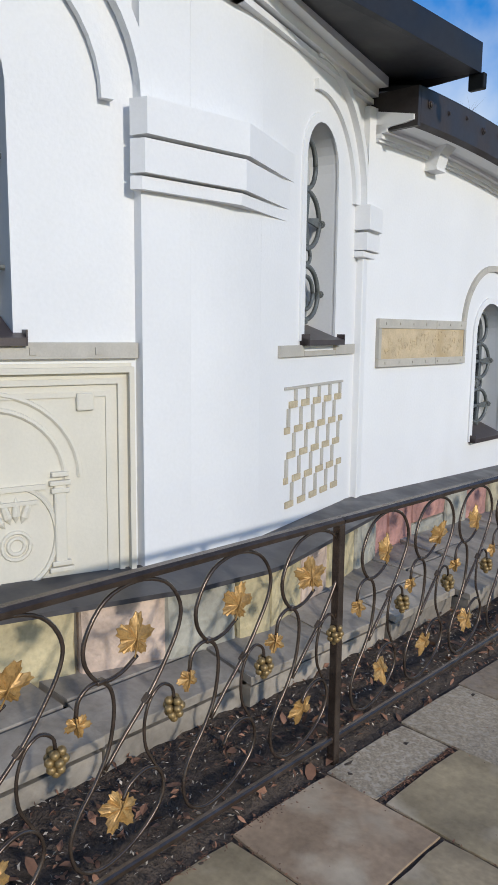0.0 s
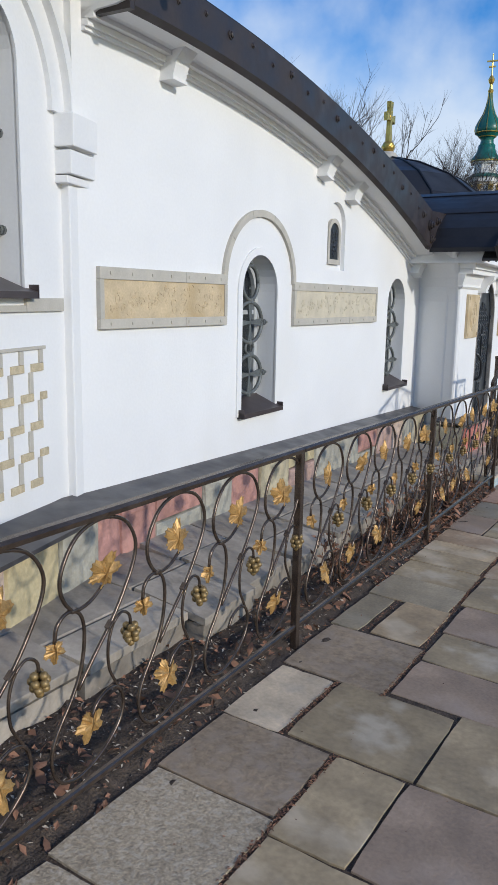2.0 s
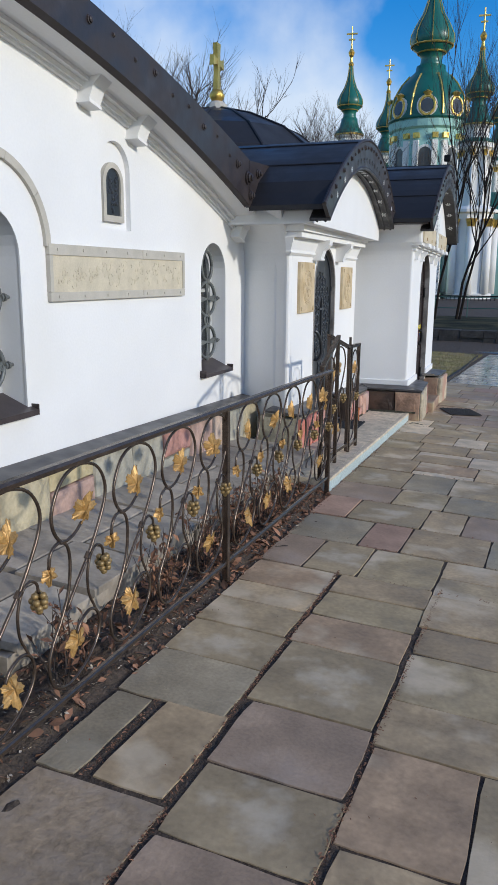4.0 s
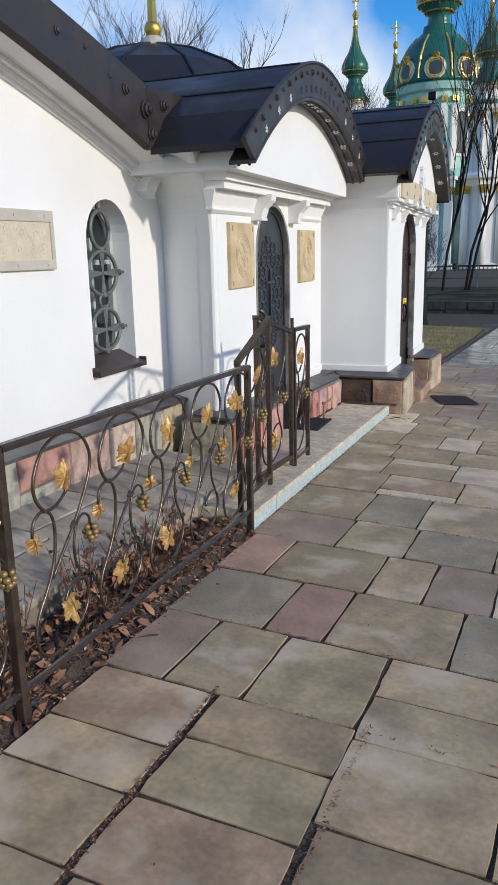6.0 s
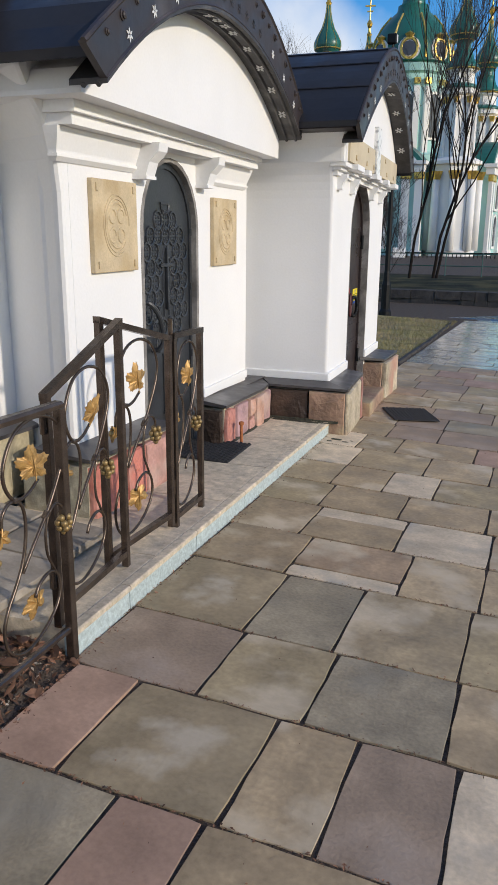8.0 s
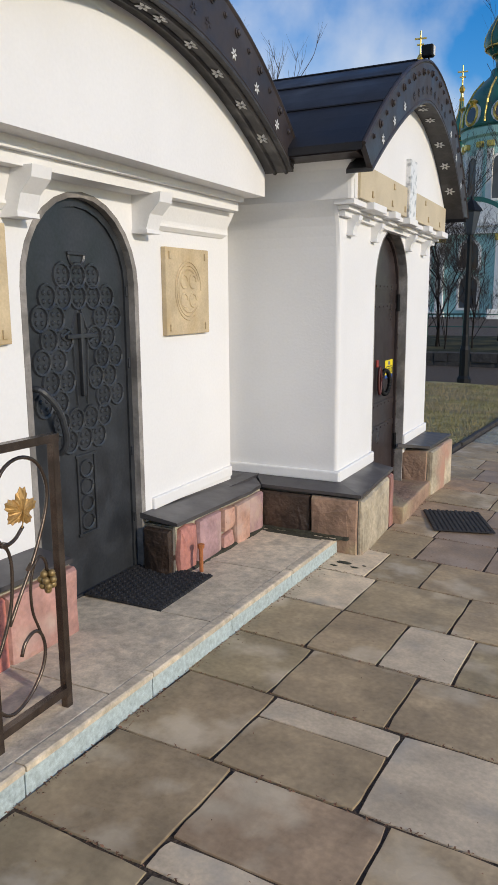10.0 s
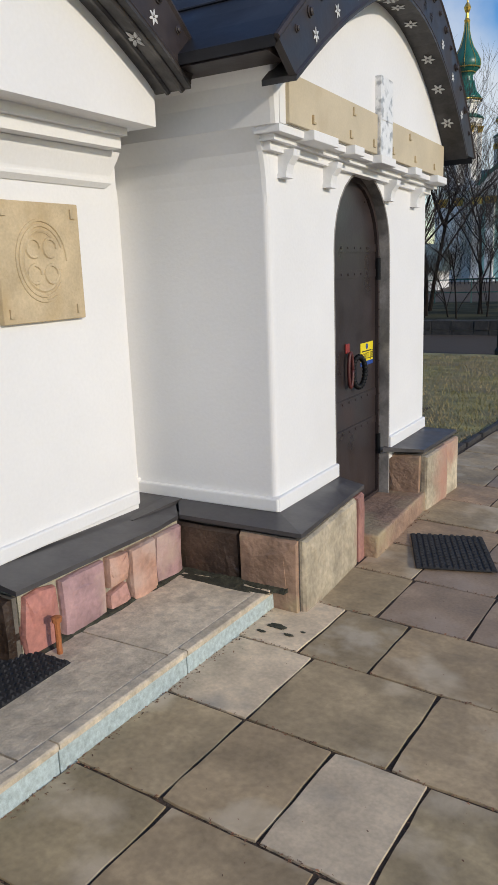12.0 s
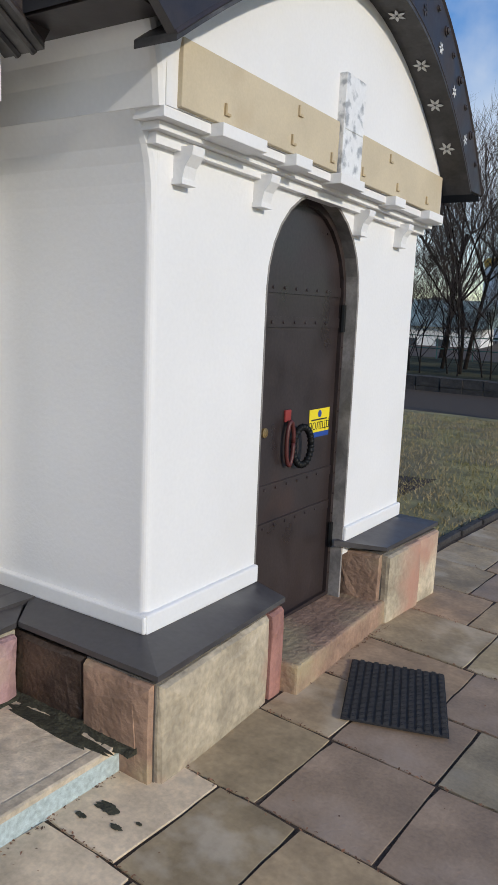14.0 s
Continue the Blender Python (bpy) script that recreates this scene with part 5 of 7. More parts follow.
part("door_frame", arch_ring(bmesh.new(), arch(DOOR_B[0] + 0.003, DOOR_B[1] - 0.003, DOOR_B[2], DOOR_B[3] - 0.003), arch(DOOR_B[0] + 0.028, DOOR_B[1] - 0.028, DOOR_B[2] + 0.02, DOOR_B[3] - 0.035), -0.03, 0.02), BROWNDOOR, kd)
for z in (0.345, 0.52, 1.25, 1.395):
    part("strap", boxed(0.0, 0.006, DOOR_B[0] + 0.03, DOOR_B[1] - 0.03, z, z + 0.045), BROWNDOOR, kd)
    bm = bmesh.new()
    for k in range(7):
        revolve(bm, [(0.008, 0), (0.006, 0.005), (0, 0.006)], 6, pose(0.006, DOOR_B[0] + 0.07 + k * 0.095, z + 0.022, 0, 90, 0))
    part("rivet_row", bm, BROWNDOOR, kd)
bm = bmesh.new()
for k in range(14):
    for y in (DOOR_B[0] + 0.014, DOOR_B[1] - 0.014):
        revolve(bm, [(0.007, 0), (0.006, 0.004), (0, 0.006)], 6, pose(0.02, y, 0.0 + k * 0.105, 0, 90, 0))
part("rivet_edge", bm, BROWNDOOR, kd)
for z in (0.14, 1.23):
    part("hinge", tube(bmesh.new(), [(0.02, DOOR_B[1] - 0.02, z), (0.02, DOOR_B[1] - 0.02, z + 0.13)], 0.014, 8), BLACKPOST, kd)
part("handle_plate", boxed(0.0, 0.012, 13.0, 13.05, 0.83, 0.885, bevel=0.004), REDTAG, kd, "red seal above the handle")
part("ring_handle", tube(bmesh.new(), [(0.03, 13.018 + 0.030 * math.cos(t), 0.735 + 0.10 * math.sin(t)) for t in [math.tau * i / 20 for i in range(21)]], 0.010, 8), REDIRON, kd, "long dark red iron loop", smooth=True)
twist = bmesh.new()
tube(twist, [(0.045 + 0.02 * math.cos(t), 13.105 + 0.045 * math.cos(t), 0.715 + 0.088 * math.sin(t)) for t in [math.tau * i / 24 for i in range(25)]], 0.014, 8)
for i in range(24):
    t = math.tau * i / 24
    revolve(twist, [(0.0, -0.012), (0.017, -0.006), (0.017, 0.006), (0.0, 0.012)], 7, pose(0.045 + 0.02 * math.cos(t), 13.105 + 0.045 * math.cos(t), 0.715 + 0.088 * math.sin(t), math.degrees(t) + 25, 0, 0))
part("ring_handle", twist, BLACKPOST, kd, "heavy twisted black iron ring", smooth=True)
part("lock", revolve(bmesh.new(), [(0.022, 0), (0.022, 0.01), (0.01, 0.014), (0, 0.014)], 12, pose(0.0, 12.84, 0.80, 0, 90, 0)), OLDGOLD, kd, "brass lock rose")
stk = thing("warning_sticker", FK @ pose(KX - 0.079, 0, 0), "yellow police notice sticker on the brown door", "sticker")
part("sheet", boxed(0.0, 0.0015, 13.235, 13.435, 0.752, 0.864), YELLOW, stk)
part("strip", boxed(0.0, 0.0015, 13.235, 13.435, 0.727, 0.7515), BLUEINK, stk, "dark blue strip")
crest = bmesh.new()
revolve(crest, [(0.018, 0), (0.018, 0.001), (0, 0.001)], 10, pose(0.0015, 13.335, 0.840, 0, 90, 0))
part("crest", crest, BLUEINK, stk)


def lettering(text, size, m, mat, parent, label):
    cu = bpy.data.curves.new("lettering", "FONT")
    cu.body, cu.size, cu.extrude, cu.align_x = text, size, 0.0006, "CENTER"
    cu.materials.append(mat)
    ob = new("lettering", cu)
    ob.parent = parent
    ob.matrix_basis = m
    ob["label"] = label
    return ob


lettering("ПОЛІЦІЇ", 0.050, pose(0.0022, 13.335, 0.765, 90, 0, 90), BLACKINK, stk, "black printed word")
part("small_print", boxed(0.0015, 0.002, 13.256, 13.411, 0.809, 0.816), BLACKINK, stk)

# ---- roofs behind: dome with gilded cross ----
dome = thing("roof_dome", pose(-4.5, 12.1, 0), "dark faceted metal dome with a gilded cross", "dome")
part("shell", revolve(bmesh.new(), [(1.85, 2.2), (1.7, 2.6), (1.45, 2.95), (1.05, 3.25), (0.55, 3.46), (0.16, 3.56), (0.0, 3.56)], 12, pose(0, 0, 0, 0, 0, 15)), ROOF, dome)
for k in range(12):
    a = math.tau * k / 12 + radians(15)
    part("seam", tube(bmesh.new(), [(r * math.cos(a), r * math.sin(a), z + 0.005) for r, z in [(1.85, 2.2), (1.7, 2.6), (1.45, 2.95), (1.05, 3.25), (0.55, 3.46), (0.16, 3.56)]], 0.015, 5), ROOF, dome)
part("collar", revolve(bmesh.new(), [(0.17, 3.54), (0.13, 3.62), (0.08, 3.66), (0.0, 3.66)], 14), TRIMSTONE, dome)
part("ball", revolve(bmesh.new(), [(0.0, 3.64), (0.07, 3.67), (0.10, 3.73), (0.07, 3.79), (0.0, 3.82)], 14), CHGOLD, dome, "gilded ball", smooth=True)
bm = bmesh.new()
loft(bm, [[(-0.03, -w, z), (0.03, -w, z), (0.03, w, z), (-0.03, w, z)] for w, z in ((0.05, 3.80), (0.035, 4.0), (0.04, 4.22), (0.055, 4.34))])
loft(bm, [[(-0.028, y, 4.12 - w), (0.028, y, 4.12 - w), (0.028, y, 4.12 + w), (-0.028, y, 4.12 + w)] for y, w in ((-0.15, 0.06), (-0.07, 0.035), (0.07, 0.035), (0.15, 0.06))])
part("cross", bm, CHGOLD, dome, "gilded flared cross")
# ---- wrought-iron fence with vine scrolls ----
FENCE_X, RAIL_SLOPE = 1.21, -0.0215   # offset from the long wall; fall of the rail


def rail_z(y):
    return 0.962 + RAIL_SLOPE * (y - 2.05)


def leaf_mesh(size, seed):
    """A five-lobed vine leaf, bent, in the local y-z plane, stalk at the origin, tip down."""
    rnd = random.Random(seed)
    bm = bmesh.new()
    lobes = sorted([(-125, 0.66), (-66, 0.95), (0, 1.08), (66, 0.95), (125, 0.66), (180, 0.18)])
    cz = -0.34 * size
    n = 48
    rim_f, rim_b, mid = [], [], []
    cf, cb = bm.verts.new((0.008, 0, cz)), bm.verts.new((-0.003, 0, cz))
    for i in range(n):
        a = -180 + 360 * i / n
        w = [(math.exp(-((((a - l + 180) % 360) - 180) / 31) ** 2) * r) for l, r in lobes]
        rr = (0.40 + 0.66 * max(w)) * (1.0 if i % 2 else 0.88) * size * 0.50
        ridge = max(w) - 0.5
        t = radians(a)
        y, z = rr * math.sin(t), cz - rr * math.cos(t)
        x = -0.10 * abs(y) + rnd.uniform(-0.003, 0.003) + 0.010 * ridge * size / 0.12
        rim_f.append(bm.verts.new((x + 0.001, y, z)))
        rim_b.append(bm.verts.new((x - 0.0015, y, z)))
        mid.append(bm.verts.new((0.004 + 0.012 * ridge * size / 0.12 + (0.003 if i % 4 == 0 else -0.001), y * 0.55, cz + (z - cz) * 0.55)))
    for i in range(n):
        j = (i + 1) % n
        bm.faces.new((cf, mid[i], mid[j]))
        bm.faces.new((mid[i], rim_f[i], rim_f[j], mid[j]))
        bm.faces.new((cb, rim_b[j], rim_b[i]))
        bm.faces.new((rim_f[i], rim_b[i], rim_b[j], rim_f[j]))
    bmesh.ops.recalc_face_normals(bm, faces=bm.faces)
    return bm


GRAPE_ME = None


def grapes(parent, m, size):
    """A bunch of separate grapes hanging from m."""
    global GRAPE_ME
    size *= 0.8
    r = size * 0.21
    if GRAPE_ME is None:
        bm = bmesh.new()
        bmesh.ops.create_icosphere(bm, subdivisions=2, radius=r)
        GRAPE_ME = bpy.data.meshes.new("grape")
        bm.to_mesh(GRAPE_ME)
        bm.free()
        GRAPE_ME.materials.append(OLDGOLD)
        GRAPE_ME.polygons.foreach_set("use_smooth", [True] * len(GRAPE_ME.polygons))
    for j, (n, z, rad) in enumerate(((3, -0.18, 0.24), (5, -0.48, 0.34), (4, -0.80, 0.26), (1, -1.06, 0.0))):
        for k in range(n):
            a = math.tau * k / n + j
            g = new("grape", GRAPE_ME)
            g.parent = parent
            g.matrix_basis = m @ Matrix.Translation((rad * size * math.cos(a), rad * size * math.sin(a), z * size))


def scroll(parent, yc, s, zt, seed, tall=True):
    """One vine scroll; yc its middle, zt the height of its top; s scales it across."""
    rnd = random.Random(seed)
    def P(y, z):
        return (0.0, yc + y * s, zt + (z - 0.966))
    main = [(-0.02, 0.765), (-0.075, 0.735), (-0.14, 0.733), (-0.185, 0.79), (-0.182, 0.86), (-0.12, 0.94), (-0.02, 0.966), (0.08, 0.94), (0.132, 0.87), (0.125, 0.80), (0.07, 0.71), (0.01, 0.635), (-0.06, 0.565), (-0.13, 0.49)]
    low = [(-0.215, 0.665), (-0.205, 0.71), (-0.165, 0.735), (-0.115, 0.715), (-0.098, 0.65), (-0.115, 0.55), (-0.16, 0.47), (-0.215, 0.40), (-0.24, 0.33), (-0.215, 0.255), (-0.14, 0.222), (-0.04, 0.245), (0.04, 0.30), (0.068, 0.36), (0.05, 0.415), (0.005, 0.435), (-0.05, 0.415), (-0.075, 0.38)]
    vine = [(0.108, 0.60), (0.10, 0.635), (0.065, 0.655), (0.025, 0.63), (0.002, 0.57), (0.005, 0.50), (0.03, 0.45), (0.058, 0.40)]
    sc = part("scroll", tube(bmesh.new(), spline([P(*p) for p in main], 4), 0.0060, 6), IRON, parent, smooth=True)
    part("tendril", tube(bmesh.new(), spline([P(*p) for p in low], 4), 0.0058, 6), IRON, sc, smooth=True)
    part("vine_stem", tube(bmesh.new(), spline([P(*p) for p in vine], 4), 0.0050, 6), IRON, sc, smooth=True)
    for (y, z), sz, turn, tilt in (((-0.035, 0.765), 0.135, 170, 0), ((-0.215, 0.672), 0.075, rnd.uniform(-20, 20), 1), ((-0.06, 0.40), 0.125, rnd.uniform(-25, 10), 2)):
        if tilt == 2 and rnd.random() < 0.12:
            continue
        lf = part("leaf", leaf_mesh(sz, seed * 7 + tilt), GOLD, sc, "gold-painted vine leaf")
        lf.matrix_basis = pose(*P(y, z), turn + rnd.uniform(-12, 12), rnd.uniform(-15, 15), rnd.uniform(-30, 10))
        part("midrib", tube(bmesh.new(), [(0.009, 0, 0), (0.014, 0, -sz * 0.3), (0.008, 0, -sz * 0.8)], 0.0022, 4), GOLD, sc).matrix_basis = lf.matrix_basis
    grapes(sc, pose(*P(0.108, 0.605), 0, 0, rnd.uniform(0, 90)), 0.075)
    part("binding", boxed(-0.011, 0.011, -0.014, 0.014, -0.006, 0.006, bevel=0.003), IRON, sc).matrix_basis = pose(*P(0.01, 0.635), 40)
    part("binding", boxed(-0.011, 0.011, -0.014, 0.014, -0.006, 0.006, bevel=0.003), IRON, sc).matrix_basis = pose(*P(-0.14, 0.734))
    return sc


bay = thing("fence_bay", FA @ pose(FENCE_X, 0.0, 0.0), "brown wrought-iron fence bay with gold vine leaves and grapes", "fence", "fence bays")
# local: y = 0 at the near post, z = 0 at rail height there
rail = bmesh.new()
loft(rail, [[(-0.021, y, RAIL_SLOPE * y - 0.012), (0.021, y, RAIL_SLOPE * y - 0.012), (0.023, y, RAIL_SLOPE * y + 0.002), (0.012, y, RAIL_SLOPE * y + 0.010), (-0.012, y, RAIL_SLOPE * y + 0.010), (-0.023, y, RAIL_SLOPE * y + 0.002)] for y in (0.0, 1.98)])
part("top_rail", rail, IRON, bay)
part("bottom_rail", loft(bmesh.new(), [[(-0.010, y, RAIL_SLOPE * y - 0.813), (0.010, y, RAIL_SLOPE * y - 0.813), (0.011, y, RAIL_SLOPE * y - 0.799), (0.006, y, RAIL_SLOPE * y - 0.793), (-0.006, y, RAIL_SLOPE * y - 0.793), (-0.011, y, RAIL_SLOPE * y - 0.799)] for y in (0.0, 1.98)]), IRON, bay)
part("post", boxed(-0.016, 0.016, 1.964, 1.996, RAIL_SLOPE * 2 - 0.93, RAIL_SLOPE * 2 - 0.013, bevel=0.003), IRON, bay)
for k in range(5):
    yc = 0.335 + 0.382 * k
    scroll(bay, yc, 1.0, RAIL_SLOPE * yc - 0.018, 40 + k)
bay.matrix_world = FA @ pose(FENCE_X, -4.05, rail_z(0.05))
for k in (1, 2, 3):
    copy_thing(bay, FA @ pose(FENCE_X, -4.05 + 1.985 * k, rail_z(0.05 + 1.985 * k)))


# two gate leaves and a short fixed panel on the platform edge
def gate(name, a, b, za, zb, zf, label, seed, hinge):
    a, b = Vector(a), Vector(b)
    d = b - a
    L = d.length
    ob = thing(name, Matrix.Translation((a.x, a.y, 0)) @ Matrix.Rotation(math.atan2(-d.x, d.y), 4, "Z"), label, "gate" if "gate" in name else "railing")
    part("stile", boxed(-0.014, 0.014, -0.014, 0.014, zf, za, bevel=0.002), IRON, ob)
    part("stile", boxed(-0.014, 0.014, L - 0.014, L + 0.014, zf, zb, bevel=0.002), IRON, ob)
    part("top_bar", loft(bmesh.new(), [[(-0.016, y, z - 0.012), (0.016, y, z - 0.012), (0.016, y, z + 0.014), (-0.016, y, z + 0.014)] for y, z in ((-0.014, za), (L + 0.014, zb))]), IRON, ob)
    part("bottom_bar", boxed(-0.0135, 0.0135, 0.0145, L - 0.0145, zf + 0.05, zf + 0.075), IRON, ob)
    zt = (za + zb) / 2 - 0.04
    H = zt - zf - 0.10
    sc = scroll(ob, L * 0.56, min(1.0, L / 0.43), 0.966, seed)
    for o in (sc, *sc.children):
        if o.parent == ob:
            o.matrix_basis = Matrix.Translation((0, 0, zt - 0.966 * H / 0.744)) @ Matrix.Diagonal((1, 1, H / 0.744, 1))
    if hinge is not None:
        for z in (zf + 0.16, za - 0.12):
            part("hinge", tube(bmesh.new(), [(0.0, hinge * L + (-0.024 if hinge == 0 else 0.024), z), (0.0, hinge * L + (-0.024 if hinge == 0 else 0.024), z + 0.07)], 0.012, 8), IRON, ob)
    return ob


gate("iron_gate", (-1.775, 8.045, 0), (-1.815, 8.585, 0), 0.845, 1.035, 0.005, "brown iron gate leaf with a gold vine scroll and sloping top", 71, 0)
gate("iron_gate", (-1.875, 8.545, 0), (-1.855, 9.085, 0), 1.045, 0.905, -0.005, "brown iron gate leaf with a gold vine scroll and falling top", 72, 1)
gate("iron_railing", (-1.85, 9.125, 0), (-1.865, 9.45, 0), 0.915, 0.905, -0.03, "short brown iron railing panel beside the gate", 73, None)

# ---- platform before the porch ----
plat = thing("porch_platform", FA, "low worn granite platform with a pale blue speckled edge", "platform", "", "structure")
ys = [3.90, 4.62, 5.45, 6.18, 6.92, 7.71]
for a, b in zip(ys, ys[1:]):
    bm = bmesh.new()
    loft(bm, [[(0.2, y, plat_z(y + 4.1) - 0.10), (1.175, y, plat_z(y + 4.1) - 0.10), (1.175, y, plat_z(y + 4.1) - 0.006), (1.168, y, plat_z(y + 4.1)), (0.2, y, plat_z(y + 4.1))] for y in (a + 0.004, b - 0.004)])
    part("slab", bm, GRANITE, plat)
ys = [3.88, 4.30, 4.98, 5.66, 6.30, 6.98, 7.70]
for a, b in zip(ys, ys[1:]):
    bm = bmesh.new()
    loft(bm, [[(1.178, y, plat_z(y + 4.1) - 0.16), (1.215, y, plat_z(y + 4.1) - 0.16), (1.215, y, plat_z(y + 4.1) - 0.022), (1.178, y, plat_z(y + 4.1) - 0.022)] for y in (a + 0.003, b - 0.003)])
    part("edge_stone", bm, BLUEGRANITE, plat, "pale blue speckled edge stone")
    bm = bmesh.new()
    loft(bm, [[(1.178, y, plat_z(y + 4.1) - 0.021), (1.222, y, plat_z(y + 4.1) - 0.021), (1.222, y, plat_z(y + 4.1) - 0.004), (1.216, y, plat_z(y + 4.1) + 0.001), (1.178, y, plat_z(y + 4.1) + 0.001)] for y in (a + 0.003, b - 0.003)])
    part("nosing", bm, GRANITE, plat)

# ---- slate apron between plinth and fence ----
apron = thing("slate_apron", FA, "sloping grey slate slabs between plinth and fence", "apron", "", "structure")
rnd = random.Random(4)


def apron_z(x, y):
    t = min(1.0, max(0.0, (x - 0.16) / 0.72))
    return terrace_z(y + 4.1) * (1 - t) + (ground_z(-2.0, y + 4.1) + 0.135) * t


y = -4.3
while y < 4.55:
    w = rnd.uniform(0.42, 0.75)
    w = min(w, 4.75 - y)
    cut = rnd.uniform(0.42, 0.60)
    edge = 0.88 + rnd.uniform(-0.03, 0.03) - 0.12 * min(1.0, max(0.0, (-0.6 - y) / 1.4))
    for a, b in ((0.10, cut), (cut, edge)):
        inner = -0.45 if (a == 0.10 and y < -0.1) else a
        g = 0.009
        sk = rnd.uniform(-0.05, 0.05)
        bm = bmesh.new()
        q = [(a + g if inner == a else inner, y + g), (b - g, y + g + sk), (b - g, y + w - g + sk * 0.3), (a + g if inner == a else inner, y + w - g)]
        top = [(px, py, apron_z(px, py) + rnd.uniform(-0.004, 0.004)) for px, py in q]
        loft(bm, [[(p[0], p[1], p[2] - 0.035) for p in top], [(p[0], p[1], p[2] - 0.005) for p in top], [(p[0] * 0.985 + (a + b) / 2 * 0.015, p[1], p[2]) for p in top]])
        part("slab", bm, APRON, apron)
    z0, z1 = apron_z(0.86, y), apron_z(0.86, y + w)
    bm = bmesh.new()
    loft(bm, [[(0.45, yy, zz - 0.20), (edge - 0.03, yy, zz - 0.20), (edge - 0.025, yy, zz - 0.042), (0.45, yy, zz - 0.042)] for yy, zz in ((y + 0.008, z0), (y + w - 0.008, z1))])
    part("edge_block", bm, APRON, apron)
    y += w

# soil strip under the fence with litter
def strip_grid(x0, x1, y0, y1, nx, ny, zf):
    bm = bmesh.new()
    vs = [[bm.verts.new((x0 + (x1 - x0) * i / nx, y0 + (y1 - y0) * j / ny, zf(x0 + (x1 - x0) * i / nx, y0 + (y1 - y0) * j / ny))) for i in range(nx + 1)] for j in range(ny + 1)]
    for j in range(ny):
        for i in range(nx):
            bm.faces.new((vs[j][i], vs[j][i + 1], vs[j + 1][i + 1], vs[j + 1][i]))
    return bm


def soil_h(x, y):
    w = FA @ Vector((x, y, 0))
    return ground_z(w.x, w.y) - 0.015 + 0.045 * (noise.noise(Vector((w.x * 9, w.y * 9, 0))) * 0.5 + noise.noise(Vector((w.x * 25, w.y * 25, 3))) * 0.35) + (0.03 if x < 1.2 else 0.0)


soil = part("soil_bed", strip_grid(0.50, 1.34, -4.3, 3.9, 20, 200, soil_h), SOIL)
soil.matrix_world = FA
tagged(soil, "dark earth strip along the fence with litter", "soil", "", "structure")
rnd = random.Random(9)
bm = bmesh.new()
for i in range(5200):
    x, y = rnd.uniform(0.72, 1.25), rnd.uniform(-4.2, 3.85)
    if rnd.random() < 0.55:
        y = 0.2 + rnd.gauss(2.6, 1.0)
        y = min(y, 3.85)
    s = rnd.uniform(0.004, 0.022)
    m = pose(x, y, soil_h(x, y) + rnd.uniform(0.0, 0.02), rnd.uniform(-40, 40), rnd.uniform(-40, 40), rnd.uniform(0, 360))
    k = rnd.uniform(0.25, 0.7)
    vs = [bm.verts.new(m @ Vector(p)) for p in ((-s, 0, 0), (0, -s * k, s * 0.25), (s, 0, 0), (0, s * k, s * 0.25))]
    bm.faces.new(vs)
for i in range(420):
    x, y = rnd.uniform(0.90, 1.24), rnd.uniform(-4.2, 3.85) if i % 2 else min(3.85, rnd.gauss(2.9, 0.8))
    s = rnd.uniform(0.018, 0.042)
    m = pose(x, y, soil_h(x, y) + rnd.uniform(0.006, 0.03), rnd.uniform(-45, 45), rnd.uniform(-45, 45), rnd.uniform(0, 360))
    k, up = rnd.uniform(0.25, 0.5), rnd.uniform(0.15, 0.5)
    rib = [bm.verts.new(m @ Vector((s * a, 0, 0.12 * s * (1 - a * a)))) for a in (-1.0, -0.35, 0.35, 1.0)]
    for side in (-1, 1):
        rim = [bm.verts.new(m @ Vector((s * a, side * s * k * w, s * k * up))) for a, w in ((-0.55, 0.9), (0.15, 1.0))]
        bm.faces.new((rib[0], rib[1], rim[0]))
        bm.faces.new((rib[1], rib[2], rim[1], rim[0]))
        bm.faces.new((rib[2], rib[3], rim[1]))
litter = part("leaf_litter", bm, DEADLEAF)
litter.matrix_world = FA
tagged(litter, "dry brown leaf litter on the earth strip", "leaf litter", "", "stuff")
rnd = random.Random(19)
bm = bmesh.new()
for i in range(3600):
    x, y = rnd.uniform(0.74, 1.27), rnd.uniform(-4.2, 3.85)
    s = rnd.uniform(0.003, 0.012)
    m = pose(x, y, soil_h(x, y) + rnd.uniform(0.002, 0.012), rnd.uniform(-40, 40), rnd.uniform(-40, 40), rnd.uniform(0, 360))
    k = rnd.uniform(0.12, 0.6)
    bm.faces.new([bm.verts.new(m @ Vector(p)) for p in ((-s, 0, 0), (0, -s * k, s * 0.25), (s, 0, 0), (0, s * k, s * 0.25))])
bits = part("straw_litter", bm, PALELEAF)
bits.matrix_world = FA
tagged(bits, "pale straw bits and crumbs on the earth strip", "litter", "", "stuff")
